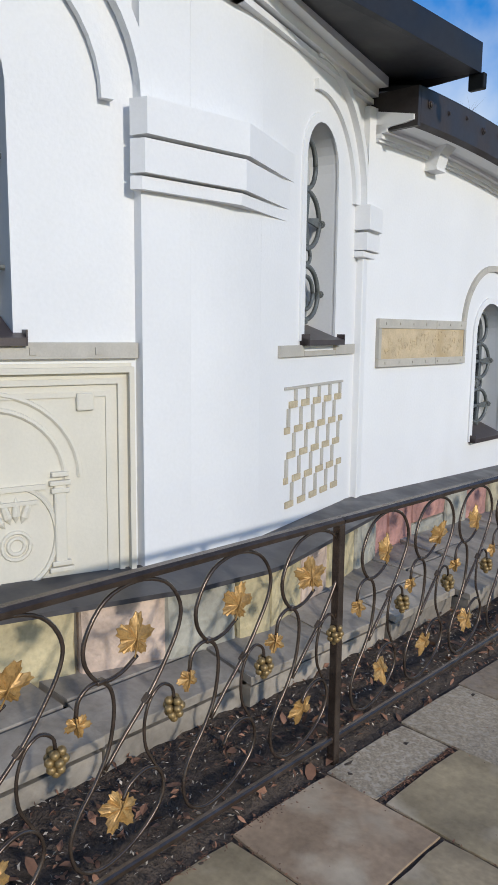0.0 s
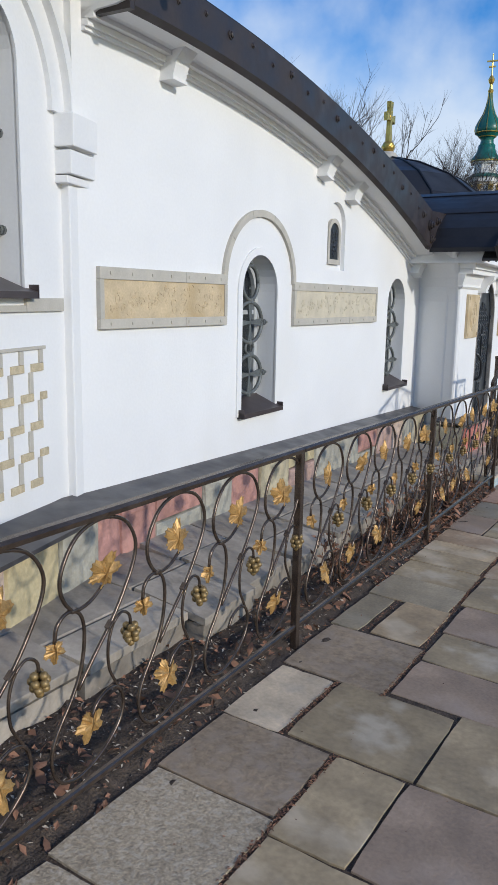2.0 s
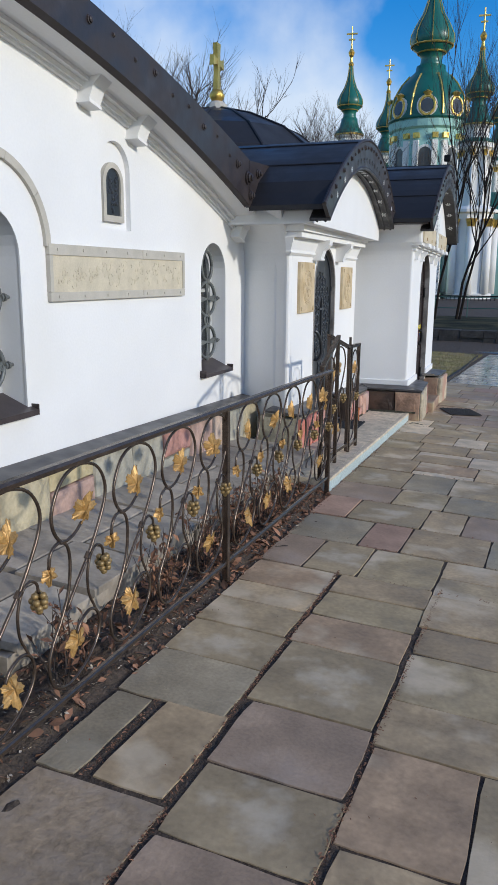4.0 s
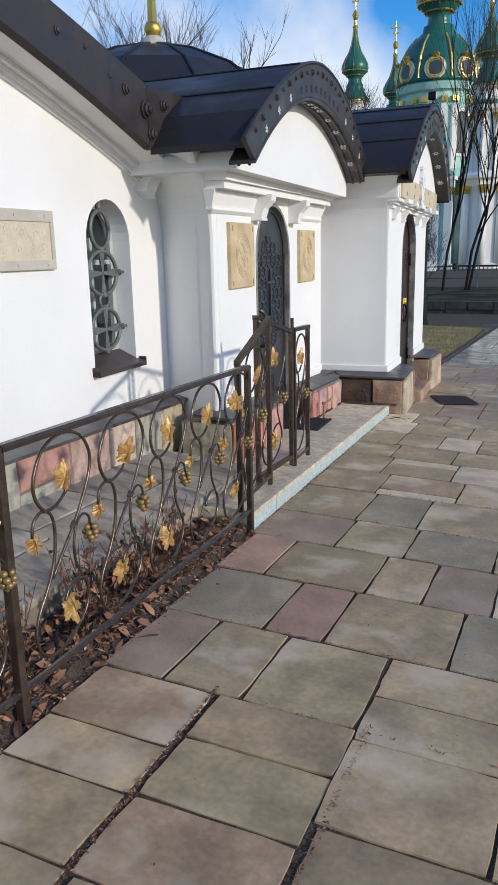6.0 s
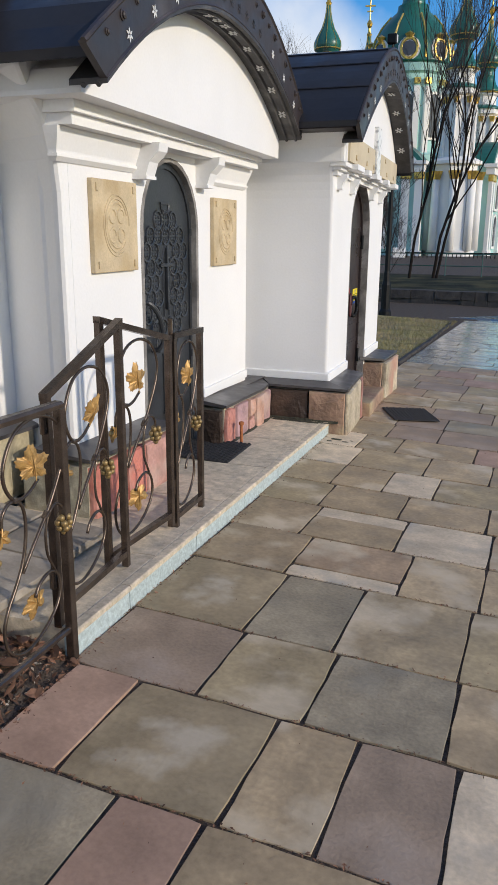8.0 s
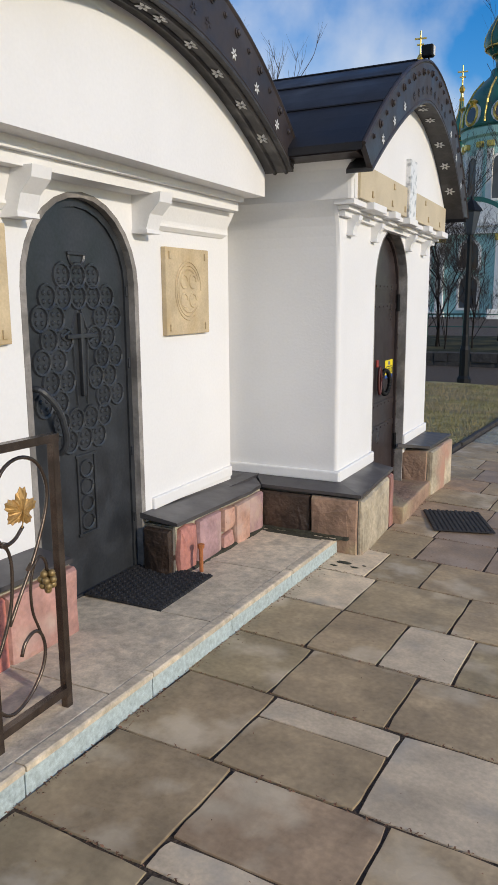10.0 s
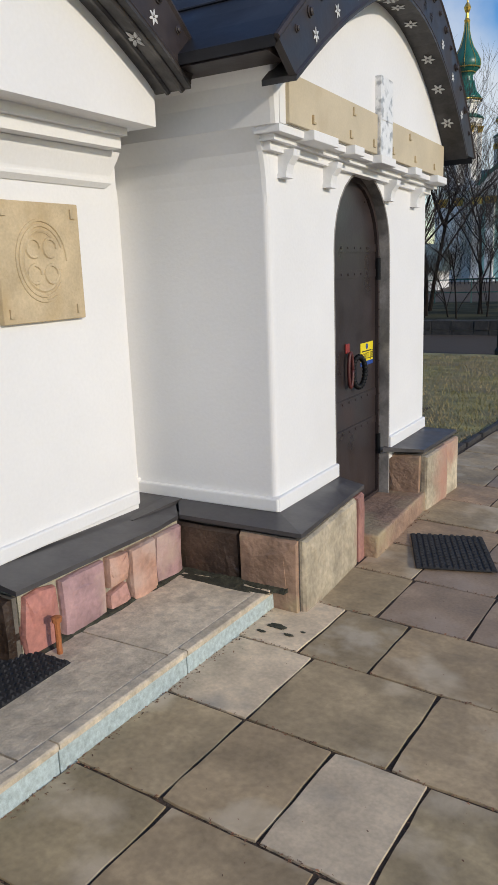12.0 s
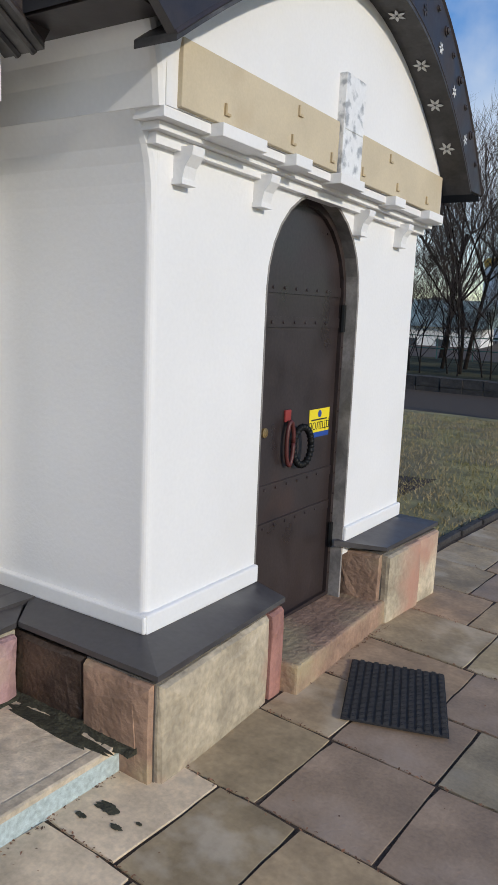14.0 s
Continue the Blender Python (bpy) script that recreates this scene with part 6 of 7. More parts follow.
# withered shrubs between apron and fence
rnd = random.Random(15)
for k, (y, n) in enumerate(((0.75, 26), (1.55, 30), (2.05, 34), (2.55, 40), (2.95, 40), (3.3, 26))):
    sh = thing("withered_plant", FA @ pose(1.02, y, soil_h(1.02, y)), "withered brown garden plant in the earth strip", "plant", "withered plants")
    bm, lv = bmesh.new(), bmesh.new()
    for i in range(n):
        a, r, h = rnd.uniform(0, math.tau), rnd.uniform(0.02, 0.16), rnd.uniform(0.12, 0.36)
        b = Vector((rnd.uniform(-0.05, 0.05), rnd.uniform(-0.09, 0.09), -0.01))
        tip = b + Vector((0.7 * r * math.cos(a), r * math.sin(a), h))
        tube(bm, [b, b.lerp(tip, 0.5) + Vector((rnd.uniform(-0.02, 0.02), rnd.uniform(-0.02, 0.02), 0.01)), tip], 0.0028, 3, 0.5)
        for j in range(5):
            q = b.lerp(tip, rnd.uniform(0.25, 1))
            s = rnd.uniform(0.012, 0.03)
            m = Matrix.Translation(q) @ pose(0, 0, 0, rnd.uniform(-80, 80), rnd.uniform(-80, 80), rnd.uniform(0, 360))
            lv.faces.new([lv.verts.new(m @ Vector(p)) for p in ((0, 0, 0), (s, -s * 0.4, 0.003), (s * 2, 0, -0.004), (s, s * 0.4, 0.003))])
    part("stem_tuft", bm, TWIG, sh)
    part("foliage", lv, DEADLEAF, sh)

# damp moss where plinth and platform meet
rnd = random.Random(21)
bm = bmesh.new()
for line in (((-2.275, 10.80), (-2.31, 11.80)), ((-2.31, 11.80), (-1.74, 11.80))):
    (ax, ay), (bx, by) = line
    rings = []
    for i in range(41):
        t = i / 40
        x, y = ax + (bx - ax) * t, ay + (by - ay) * t
        w, z = 0.032 + 0.007 * math.sin(i * 0.45) + rnd.uniform(-0.004, 0.004), plat_z(y)
        if line[0][0] == -2.275:
            rings.append([(x - 0.03, y, z - 0.01), (x + w, y, z - 0.004), (x + w * 0.4, y, z + 0.008), (x - 0.03, y, z + rnd.uniform(0.012, 0.017))])
        else:
            rings.append([(x, y + 0.03, z - 0.01), (x, y + 0.03, z + rnd.uniform(0.012, 0.02)), (x, y - w * 0.5, z + 0.008), (x, y - w * 1.3, z - 0.004)])
    loft(bm, rings)
tagged(part("moss_seam", bm, MOSS), "black damp moss along the foot of the plinth", "moss", "", "stuff")

# wet stain in the inner corner of the platform, and a rotten leaf stain on a flag
def damp_patch(x, y, rx, ry, zf, seed, label):
    rnd = random.Random(seed)
    bm = bmesh.new()
    rim = []
    for i in range(36):
        a = math.tau * i / 36
        k = 0.72 + 0.28 * noise.noise(Vector((math.cos(a) * 2.1, math.sin(a) * 2.1, seed))) + rnd.uniform(-0.06, 0.06)
        rim.append((x + rx * k * math.cos(a), y + ry * k * math.sin(a)))
    loft(bm, [[(px, py, zf(px, py) + 0.001) for px, py in rim], [(x + (px - x) * 0.97, y + (py - y) * 0.97, zf(px, py) + 0.003) for px, py in rim]])
    return tagged(part("damp_patch", bm, MOSS), label, "stain", "", "stuff")


damp_patch(-2.05, 11.735, 0.34, 0.05, lambda x, y: plat_z(y), 3, "black wet seam along the back of the platform")
for i, (x, y, a) in enumerate(((-1.705, 11.645, 0.06), (-1.625, 11.60, 0.03), (-1.74, 11.57, 0.028), (-1.585, 11.655, 0.016))):
    damp_patch(x, y, a, a * 0.5, lambda x, y: ground_z(x, y) + 0.002, 5 + i, "dark rotten leaf stain on a flag")

# ---- mats ----
def mat_thing(m, w, l, label):
    ob = thing("rubber_doormat", m, label, "doormat", "rubber doormats")
    bm = bmesh.new()
    nx, ny = int(w / 0.03), int(l / 0.022)
    for i in range(nx):
        for j in range(ny):
            x, y = -w / 2 + (i + 0.5) * w / nx, -l / 2 + (j + 0.5) * l / ny
            s = 0.010 if (i + j) % 2 else 0.006
            loft(bm, [[(x - 0.012, y - 0.009, 0.007), (x + 0.012, y - 0.009, 0.007), (x + 0.012, y + 0.009, 0.007), (x - 0.012, y + 0.009, 0.007)], [(x - 0.008, y - 0.002, 0.007 + s), (x + 0.008, y - 0.002, 0.007 + s), (x + 0.008, y + 0.003, 0.007 + s), (x - 0.008, y + 0.003, 0.007 + s)]])
    part("ribs", bm, RUBBER, ob)
    part("base", boxed(-w / 2, w / 2, -l / 2, l / 2, 0.0, 0.0072), RUBBER, ob)
    return ob


mat_thing(pose(-2.30, 10.55, plat_z(10.55) + 0.005, -1.6, 2.0, 4), 0.42, 0.52, "black ribbed rubber doormat before the porch door")
mat_thing(pose(-1.349, 12.942, ground_z(-1.349, 12.942) + 0.004, -1.6, 2.0, 23), 0.41, 0.55, "black ribbed rubber doormat on the paving")
stake = thing("iron_stake", pose(-2.20, 10.86, plat_z(10.86) - 0.03), "short rusty iron stake on the platform", "stake")
part("pin", tube(bmesh.new(), [(0, 0, 0), (0, 0, 0.17)], 0.011, 8), RUST, stake)
part("cap", revolve(bmesh.new(), [(0.018, 0.16), (0.02, 0.18), (0.0, 0.188)], 8), RUST, stake)
kstep = tagged(part("door_step", boxed(-0.36, 0.0, 0.0, 0.985, -0.22, 0.0, bevel=0.012), BROWNSTONE), "brown worn stone door step", "step")
kstep.matrix_world = pose(-1.66, 12.66, -0.10, -1.7, 0, 4.4)

# ---- ground, lawn, road, distance ----
def sheet_z(x, y):
    return ground_z(x, y) - 0.0065


xs = [-400, -200, -100, -60, -30, -16, -8, -4, -3, -2, -1, 0, 1, 2, 4, 10, 30, 80, 200, 400]
gy = [-300, -120, -50, -20, -8, -3, 0, 3, 6, 9, 12, 15, 18, 22, 26, 30, 36, 50, 80, 150, 300, 600]
bm = bmesh.new()
vs = [[bm.verts.new((x, y, sheet_z(x, y))) for x in xs] for y in gy]
for j in range(len(gy) - 1):
    for i in range(len(xs) - 1):
        bm.faces.new((vs[j][i], vs[j][i + 1], vs[j + 1][i + 1], vs[j + 1][i]))
tagged(part("ground", bm, SOIL), "dark earth ground", "ground", "", "structure")


def surface(name, pts, dz, mat, label, category, cuts=1):
    bm = bmesh.new()
    top = [bm.verts.new((x, y, ground_z(x, y) + dz)) for x, y in pts]
    low = [bm.verts.new((x, y, ground_z(x, y) - 0.06)) for x, y in pts]
    f = bm.faces.new(top)
    n = len(pts)
    for i in range(n):
        bm.faces.new((top[i], low[i], low[(i + 1) % n], top[(i + 1) % n]))
    bmesh.ops.triangulate(bm, faces=[f])
    bmesh.ops.recalc_face_normals(bm, faces=bm.faces)
    return tagged(part(name, bm, mat), label, category, "", "structure")


surface("lawn", [(-30, 14.6), (-2.25, 14.6), (-2.1, 15.3), (-2.06, 19.2), (-2.3, 23.6), (-4, 24.2), (-30, 23.8)], 0.012, GRASS, "yellow-green winter lawn beside the path", "lawn")
surface("road", [(-80, 24.6), (-4, 24.9), (-2.4, 24.3), (9, 25.0), (60, 25), (60, 29.4), (-80, 29.4)], -0.02, ASPHALT, "dark wet asphalt road crossing behind the lawn", "road")
rnd = random.Random(2)
bm = bmesh.new()
for i in range(26000):
    x = -2.1 - abs(rnd.gauss(0, 3.2))
    y = rnd.uniform(14.65, 23.7)
    h = rnd.uniform(0.015, 0.05)
    a = rnd.uniform(0, math.tau)
    c, s = math.cos(a) * 0.006, math.sin(a) * 0.006
    z = ground_z(x, y) + 0.01
    bm.faces.new((bm.verts.new((x - c, y - s, z)), bm.verts.new((x + c, y + s, z)), bm.verts.new((x + rnd.uniform(-0.03, 0.03), y + rnd.uniform(-0.03, 0.03), z + h))))
tagged(part("grass", bm, BLADE), "short withered winter grass", "grass", "", "stuff")
# edging stones and debris along the lawn
edging = thing("lawn_edging", pose(0, 0, 0), "thin dark edging stones between lawn and path", "edging", "", "structure")
y = 14.7
while y < 23.3:
    w = rnd.uniform(0.35, 0.6)
    e = boxed(-0.03, 0.03, 0, w - 0.015, -0.06, 0.035, bevel=0.008)
    o = part("edging_stone", e, LOWWALL, edging)
    o.matrix_basis = pose(-2.07 - (0.03 * (y - 19) if y > 19 else 0), y, ground_z(-2.07, y), rnd.uniform(-1, 1) - 1.6, rnd.uniform(-3, 3), rnd.uniform(-2, 2) + (1.7 if y > 19 else 0))
    y += w

low_wall = thing("low_stone_wall", pose(-40, 30.0, ground_z(0, 30)), "low dark field-stone retaining wall behind the road", "wall", "", "structure")
rnd = random.Random(6)
part("core", boxed(0, 90, 0.05, 0.5, -0.1, 0.46), MORTAR, low_wall)
x = 20.0
while x < 62:
    w = rnd.uniform(0.35, 0.8)
    for z0, z1 in ((-0.05, 0.24), (0.245, 0.5)):
        o = part("stone", boxed(x + rnd.uniform(0, 0.02), x + w - 0.02, rnd.uniform(-0.02, 0.03), 0.5, z0, z1 - rnd.uniform(0, 0.02)), LOWWALL, low_wall)
    x += w
# raised bank behind the wall with park railing
surface("bank", [(-80, 30.5), (80, 30.5), (80, 41), (-80, 41)], 0.42, BANK, "dark bare bank behind the low wall", "bank")
pr = thing("park_railing", pose(-30, 40, ground_z(0, 30) + 0.42), "green iron park railing on the bank", "railing")
GREENRAIL = material("dark_green_rail", (0.03, 0.10, 0.085), 0.5, vary=0.1, bump=0)
for z in (0.45, 0.95):
    part("rail", tube(bmesh.new(), [(0, 0, z), (60, 0, z)], 0.022, 5), GREENRAIL, pr)
for i in range(41):
    part("post", tube(bmesh.new(), [(i * 1.5, 0, 0), (i * 1.5, 0, 1.0)], 0.025, 5), GREENRAIL, pr)

# street lamp
lamp = thing("street_lamp", pose(-3.87, 24.25, ground_z(-3.87, 24.25)), "black cast-iron park lantern on the lawn", "street lamp")
part("base", revolve(bmesh.new(), [(0.15, 0), (0.15, 0.10), (0.11, 0.16), (0.11, 0.72), (0.085, 0.80), (0.075, 1.0), (0.06, 1.05)], 10), BLACKPOST, lamp)
part("pole", revolve(bmesh.new(), [(0.065, 1.04), (0.05, 2.9), (0.06, 2.95), (0.06, 3.0), (0.04, 3.05), (0.04, 3.12)], 10), BLACKPOST, lamp)
part("lantern_cage", revolve(bmesh.new(), [(0.07, 3.1), (0.10, 3.14), (0.19, 3.55), (0.21, 3.57)], 6), FARGLASS, lamp, "dark lantern glass")
part("lantern_cap", revolve(bmesh.new(), [(0.24, 3.57), (0.20, 3.63), (0.09, 3.76), (0.04, 3.8), (0.03, 3.86), (0.0, 3.88)], 6), BLACKPOST, lamp)

# bare trees
def bare_tree(x, y, h, seed, label, spread=0.5, levels=5, lean=(0, 0), trunk_r=0.11, z=None, first_fork=0.3):
    rnd = random.Random(seed)
    ob = thing("bare_tree", pose(x, y, ground_z(x, y) - 0.05 if z is None else z), label, "tree", "bare trees")
    tb, cb = bmesh.new(), bmesh.new()

    def grow(p, d, length, r, lvl):
        n = 4
        pts = [p]
        for i in range(n):
            d = (d + Vector((rnd.uniform(-1, 1), rnd.uniform(-1, 1), rnd.uniform(-0.4, 0.7))) * 0.16).normalized()
            pts.append(pts[-1] + d * length / n)
        tube(tb if lvl < 2 else cb, pts, r, 7 if lvl == 0 else 5 if lvl < 2 else 3, 0.6 if lvl < levels else 0.3)
        if lvl >= levels:
            return
        kids = rnd.randint(3, 5) if lvl else rnd.randint(5, 7)
        for k in range(kids):
            f = rnd.uniform(first_fork if lvl == 0 else 0.3, 1.0)
            q = pts[min(n, int(f * n))].lerp(pts[min(n, int(f * n) + 1)], f * n % 1) if f < 1 else pts[-1]
            ax = Vector((rnd.uniform(-1, 1), rnd.uniform(-1, 1), rnd.uniform(-0.1, 0.6))).normalized()
            nd = (d * (1 - spread) + ax * spread + Vector((0, 0, 0.22))).normalized()
            grow(q, nd, length * rnd.uniform(0.52, 0.76), max(0.004, r * rnd.uniform(0.42, 0.6)), lvl + 1)

    grow(Vector((0, 0, 0)), Vector((lean[0], lean[1], 1)).normalized(), h * 0.5, trunk_r, 0)
    part("trunk", tb, BARK, ob)
    part("crown", cb, TWIG, ob)
    return ob


for i, (x, y, h, tr, sp, lean) in enumerate((
        (-10.5, 24.0, 7.7, 0.11, 0.5, (0, 0)), (-13.0, 27.5, 8.9, 0.12, 0.5, (0.05, 0)), (-16.5, 34, 10.2, 0.13, 0.5, (0, 0)), (-9.0, 35.0, 8.6, 0.075, 0.5, (0.0, 0)), (-12.2, 41, 10.4, 0.12, 0.5, (0, 0)),
        (-5.6, 37.5, 13.0, 0.06, 0.30, (-0.02, 0)), (-4.75, 38.2, 13.5, 0.065, 0.30, (0.02, 0)), (-4.6, 38.0, 12.5, 0.06, 0.30, (0.26, 0.0)),
        (-8.3, 32.6, 6.9, 0.065, 0.5, (0.1, 0)), (-6.9, 33.5, 5.9, 0.05, 0.55, (0.15, 0)), (-9.6, 34.5, 7.6, 0.065, 0.5, (0, 0)), (-11.5, 33.5, 7.4, 0.07, 0.5, (0, 0)))):
    bare_tree(x, y, h, 100 + i, "leafless dark tree with fine twigs", sp, 4 if i in (5, 6, 7) else 5, lean, tr, z=ground_z(0, 30) + 0.38 if y > 30.5 else None)
for i, (x, y) in enumerate(((-7.4, 32.0), (-8.6, 32.4), (-6.3, 32.2), (-9.8, 32.3), (-10.9, 32.8), (-5.6, 33.0), (-6.8, 33.6), (-8.0, 31.6), (-9.2, 31.7), (-7.0, 31.5), (-12.2, 32.2), (-10.3, 31.6))):
    bare_tree(x, y, 3.4 + 0.5 * (i % 4), 200 + i, "leafless bushy shrub behind the low wall", 0.62, 5 if i < 6 else 4, (0, 0), 0.026, z=ground_z(0, 30) + 0.38, first_fork=0.05)

# ---- the turquoise domed church beyond the trees ----
CB = radians(10.1)
CH = Matrix.Translation((-0.15 - 93 * math.sin(CB), 2.7 + 93 * math.cos(CB), -1.3)) @ Matrix.Rotation(CB, 4, "Z")   # local -y faces the walk
church = thing("domed_church", CH @ Matrix.Diagonal((0.93, 0.93, 0.955, 1)), "turquoise and white baroque church with green gilded domes", "church")
TURN_C = 30.5                                       # turn of the cross plan


def onion(bm_green, bm_gold, c, s):
    """An onion cupola with gilded ribs; c its foot, s the size of its belly radius."""
    prof = [(0.62, 0.0), (0.5, 0.3), (0.48, 0.5), (0.6, 0.7), (0.88, 0.9), (1.0, 1.2), (0.96, 1.5), (0.76, 1.9), (0.48, 2.35), (0.29, 2.9), (0.19, 3.4), (0.15, 3.9)]
    m = Matrix.Translation(c) @ Matrix.Scale(s, 4)
    revolve(bm_green, prof, 20, m)
    for k in range(8):
        a = math.tau * k / 8
        tube(bm_gold, [m @ Vector((r * 1.01 * math.cos(a), r * 1.01 * math.sin(a), z)) for r, z in prof[4:]], 0.028 * s, 4)
    for r, z in ((0.64, 0.72), (0.95, 1.0)):
        tube(bm_gold, [m @ Vector((r * math.cos(t), r * math.sin(t), z)) for t in [math.tau * i / 20 for i in range(21)]], 0.045 * s, 5)
    revolve(bm_gold, [(0.17, 3.85), (0.22, 4.0), (0.13, 4.15), (0.10, 4.45), (0.19, 4.6), (0.25, 4.8), (0.15, 5.0), (0.06, 5.1), (0.05, 6.6)], 10, m)
    for z, w in ((6.1, 0.42), (5.7, 0.25)):
        box(bm_gold, -w, w, -0.05, 0.05, z - 0.05, z + 0.05, m=m)


def gild(gd):
    """Each rib, ring, ball and cross bar of the gilding as a part of its own."""
    gd.verts.index_update()
    left = set(gd.verts)
    while left:
        todo = [left.pop()]
        isle = list(todo)
        while todo:
            for e in todo.pop().link_edges:
                for v in e.verts:
                    if v in left:
                        left.remove(v)
                        todo.append(v)
                        isle.append(v)
        one = bmesh.new()
        at = {v: one.verts.new(v.co) for v in isle}
        for f in {f for v in isle for f in v.link_faces}:
            one.faces.new([at[v] for v in f.verts])
        part("gilding", one, CHGOLD, church)
    gd.free()


def arched_window(m, w, h, parent, glass=FARGLASS):
    o = part("window", sheet(bmesh.new(), arch(-w / 2, w / 2, 0, h), [], 0.0, 0.12), glass, parent)
    o.matrix_basis = m
    f = part("window_frame", sheet(bmesh.new(), arch(-w / 2 - 0.25, w / 2 + 0.25, -0.25, h + 0.25), [arch(-w / 2, w / 2, 0, h)], 0.0, 0.25), CHWHITE, parent)
    f.matrix_basis = m


R = Matrix.Rotation(radians(TURN_C), 4, "Z")
# body: crossing arms
for k in range(4):
    m = R @ Matrix.Rotation(math.tau * k / 4 + math.pi / 4, 4, "Z")
    a = part("wall", boxed(-4.6, 4.6, -10.6, 0, 0.0, 9.8), TURQ, church, "turquoise stucco arm")
    a.matrix_basis = m
    for x in (-4.5, -3.1, 3.1, 4.5):
        part("pilaster", boxed(x - 0.42, x + 0.42, -10.95, -10.55, 1.2, 8.4), CHWHITE, church).matrix_basis = m
        part("pilaster_base", boxed(x - 0.6, x + 0.6, -11.05, -10.5, 0, 1.2), CHWHITE, church).matrix_basis = m
        part("capital", boxed(x - 0.55, x + 0.55, -11.05, -10.5, 8.2, 8.9, bevel=0.1), CHGOLD, church).matrix_basis = m
    part("entablature", boxed(-5.0, 5.0, -11.1, -10.2, 8.9, 9.6), CHWHITE, church).matrix_basis = m
    part("cornice", boxed(-5.2, 5.2, -11.35, -10.0, 9.6, 9.95), CHWHITE, church).matrix_basis = m
    bm = bmesh.new()
    ring = porch_ring(4.8, 2.6, 9.95, 0.0, 16, 2.0)
    loft(bm, [[(y, -10.9, z) for y, z in ring], [(y * 0.9, -5.0, z) for y, z in ring]])
    part("roof", bm, GREENROOF, church, "green arched roof").matrix_basis = m
    bm = bmesh.new()
    ring = porch_ring(4.2, 2.1, 9.95, 0.0, 16)
    loft(bm, [[(y, -10.95, z) for y, z in ring], [(y, -10.7, z) for y, z in ring]])
    part("pediment", bm, CHWHITE, church).matrix_basis = m
    for z, h in ((1.6, 3.2), (5.6, 2.6)):
        arched_window(m @ pose(0, -10.6, z, 0, 0, -90), 1.9, h, church)
# corner turrets
rT = 10.4
for k in range(4):
    m = R @ Matrix.Rotation(math.tau * k / 4, 4, "Z")
    cy = -rT
    bm = bmesh.new()
    revolve(bm, [(2.7, 0), (2.7, 1.2), (2.35, 1.3), (2.35, 9.6), (2.8, 9.7), (2.8, 10.0), (1.9, 10.4)], 8, m @ Matrix.Translation((0, cy, 0)))
    part("wall", bm, CHWHITE, church, "white corner tower")
    for j in range(8):
        a = math.tau * j / 8 + 0.2
        mm = m @ Matrix.Translation((2.55 * math.cos(a), cy + 2.55 * math.sin(a), 0))
        part("column", revolve(bmesh.new(), [(0.45, 1.2), (0.4, 8.3)], 8, mm), CHWHITE, church, smooth=True)
        part("capital", revolve(bmesh.new(), [(0.42, 8.2), (0.5, 8.5), (0.66, 9.0)], 8, mm), CHGOLD, church)
    bm = bmesh.new()
    revolve(bm, [(1.55, 10.0), (1.55, 16.1), (1.9, 16.3), (1.9, 16.8), (1.35, 17.0), (1.3, 18.2), (1.6, 18.4), (1.6, 18.7), (1.2, 18.8)], 8, m @ Matrix.Translation((0, cy, 0)))
    part("wall", bm, CHWHITE, church, "white turret shaft")
    for j in range(8):
        a = math.tau * j / 8
        mm = m @ Matrix.Translation((1.7 * math.cos(a), cy + 1.7 * math.sin(a), 0))
        part("column", revolve(bmesh.new(), [(0.22, 10.3), (0.2, 15.5)], 6, mm), CHWHITE, church)
        part("capital", revolve(bmesh.new(), [(0.22, 15.4), (0.36, 16.0)], 6, mm), CHGOLD, church)
    gn, gd = bmesh.new(), bmesh.new()
    revolve(gn, [(2.0, 16.8), (1.85, 17.0), (1.42, 17.25), (1.3, 17.3)], 16, m @ Matrix.Translation((0, cy, 0)))
    revolve(gn, [(1.72, 18.7), (1.6, 18.95), (1.15, 19.5), (0.98, 20.0), (0.93, 20.4)], 16, m @ Matrix.Translation((0, cy, 0)))
    tube(gd, [m @ Vector((1.66 * math.cos(t), cy + 1.66 * math.sin(t), 18.62)) for t in [math.tau * i / 20 for i in range(21)]], 0.09, 5)
    onion(gn, gd, m @ Vector((0, cy, 20.2)), 1.48)
    part("cupola", gn, GREENROOF, church, "green onion cupola", smooth=True)
    gild(gd)
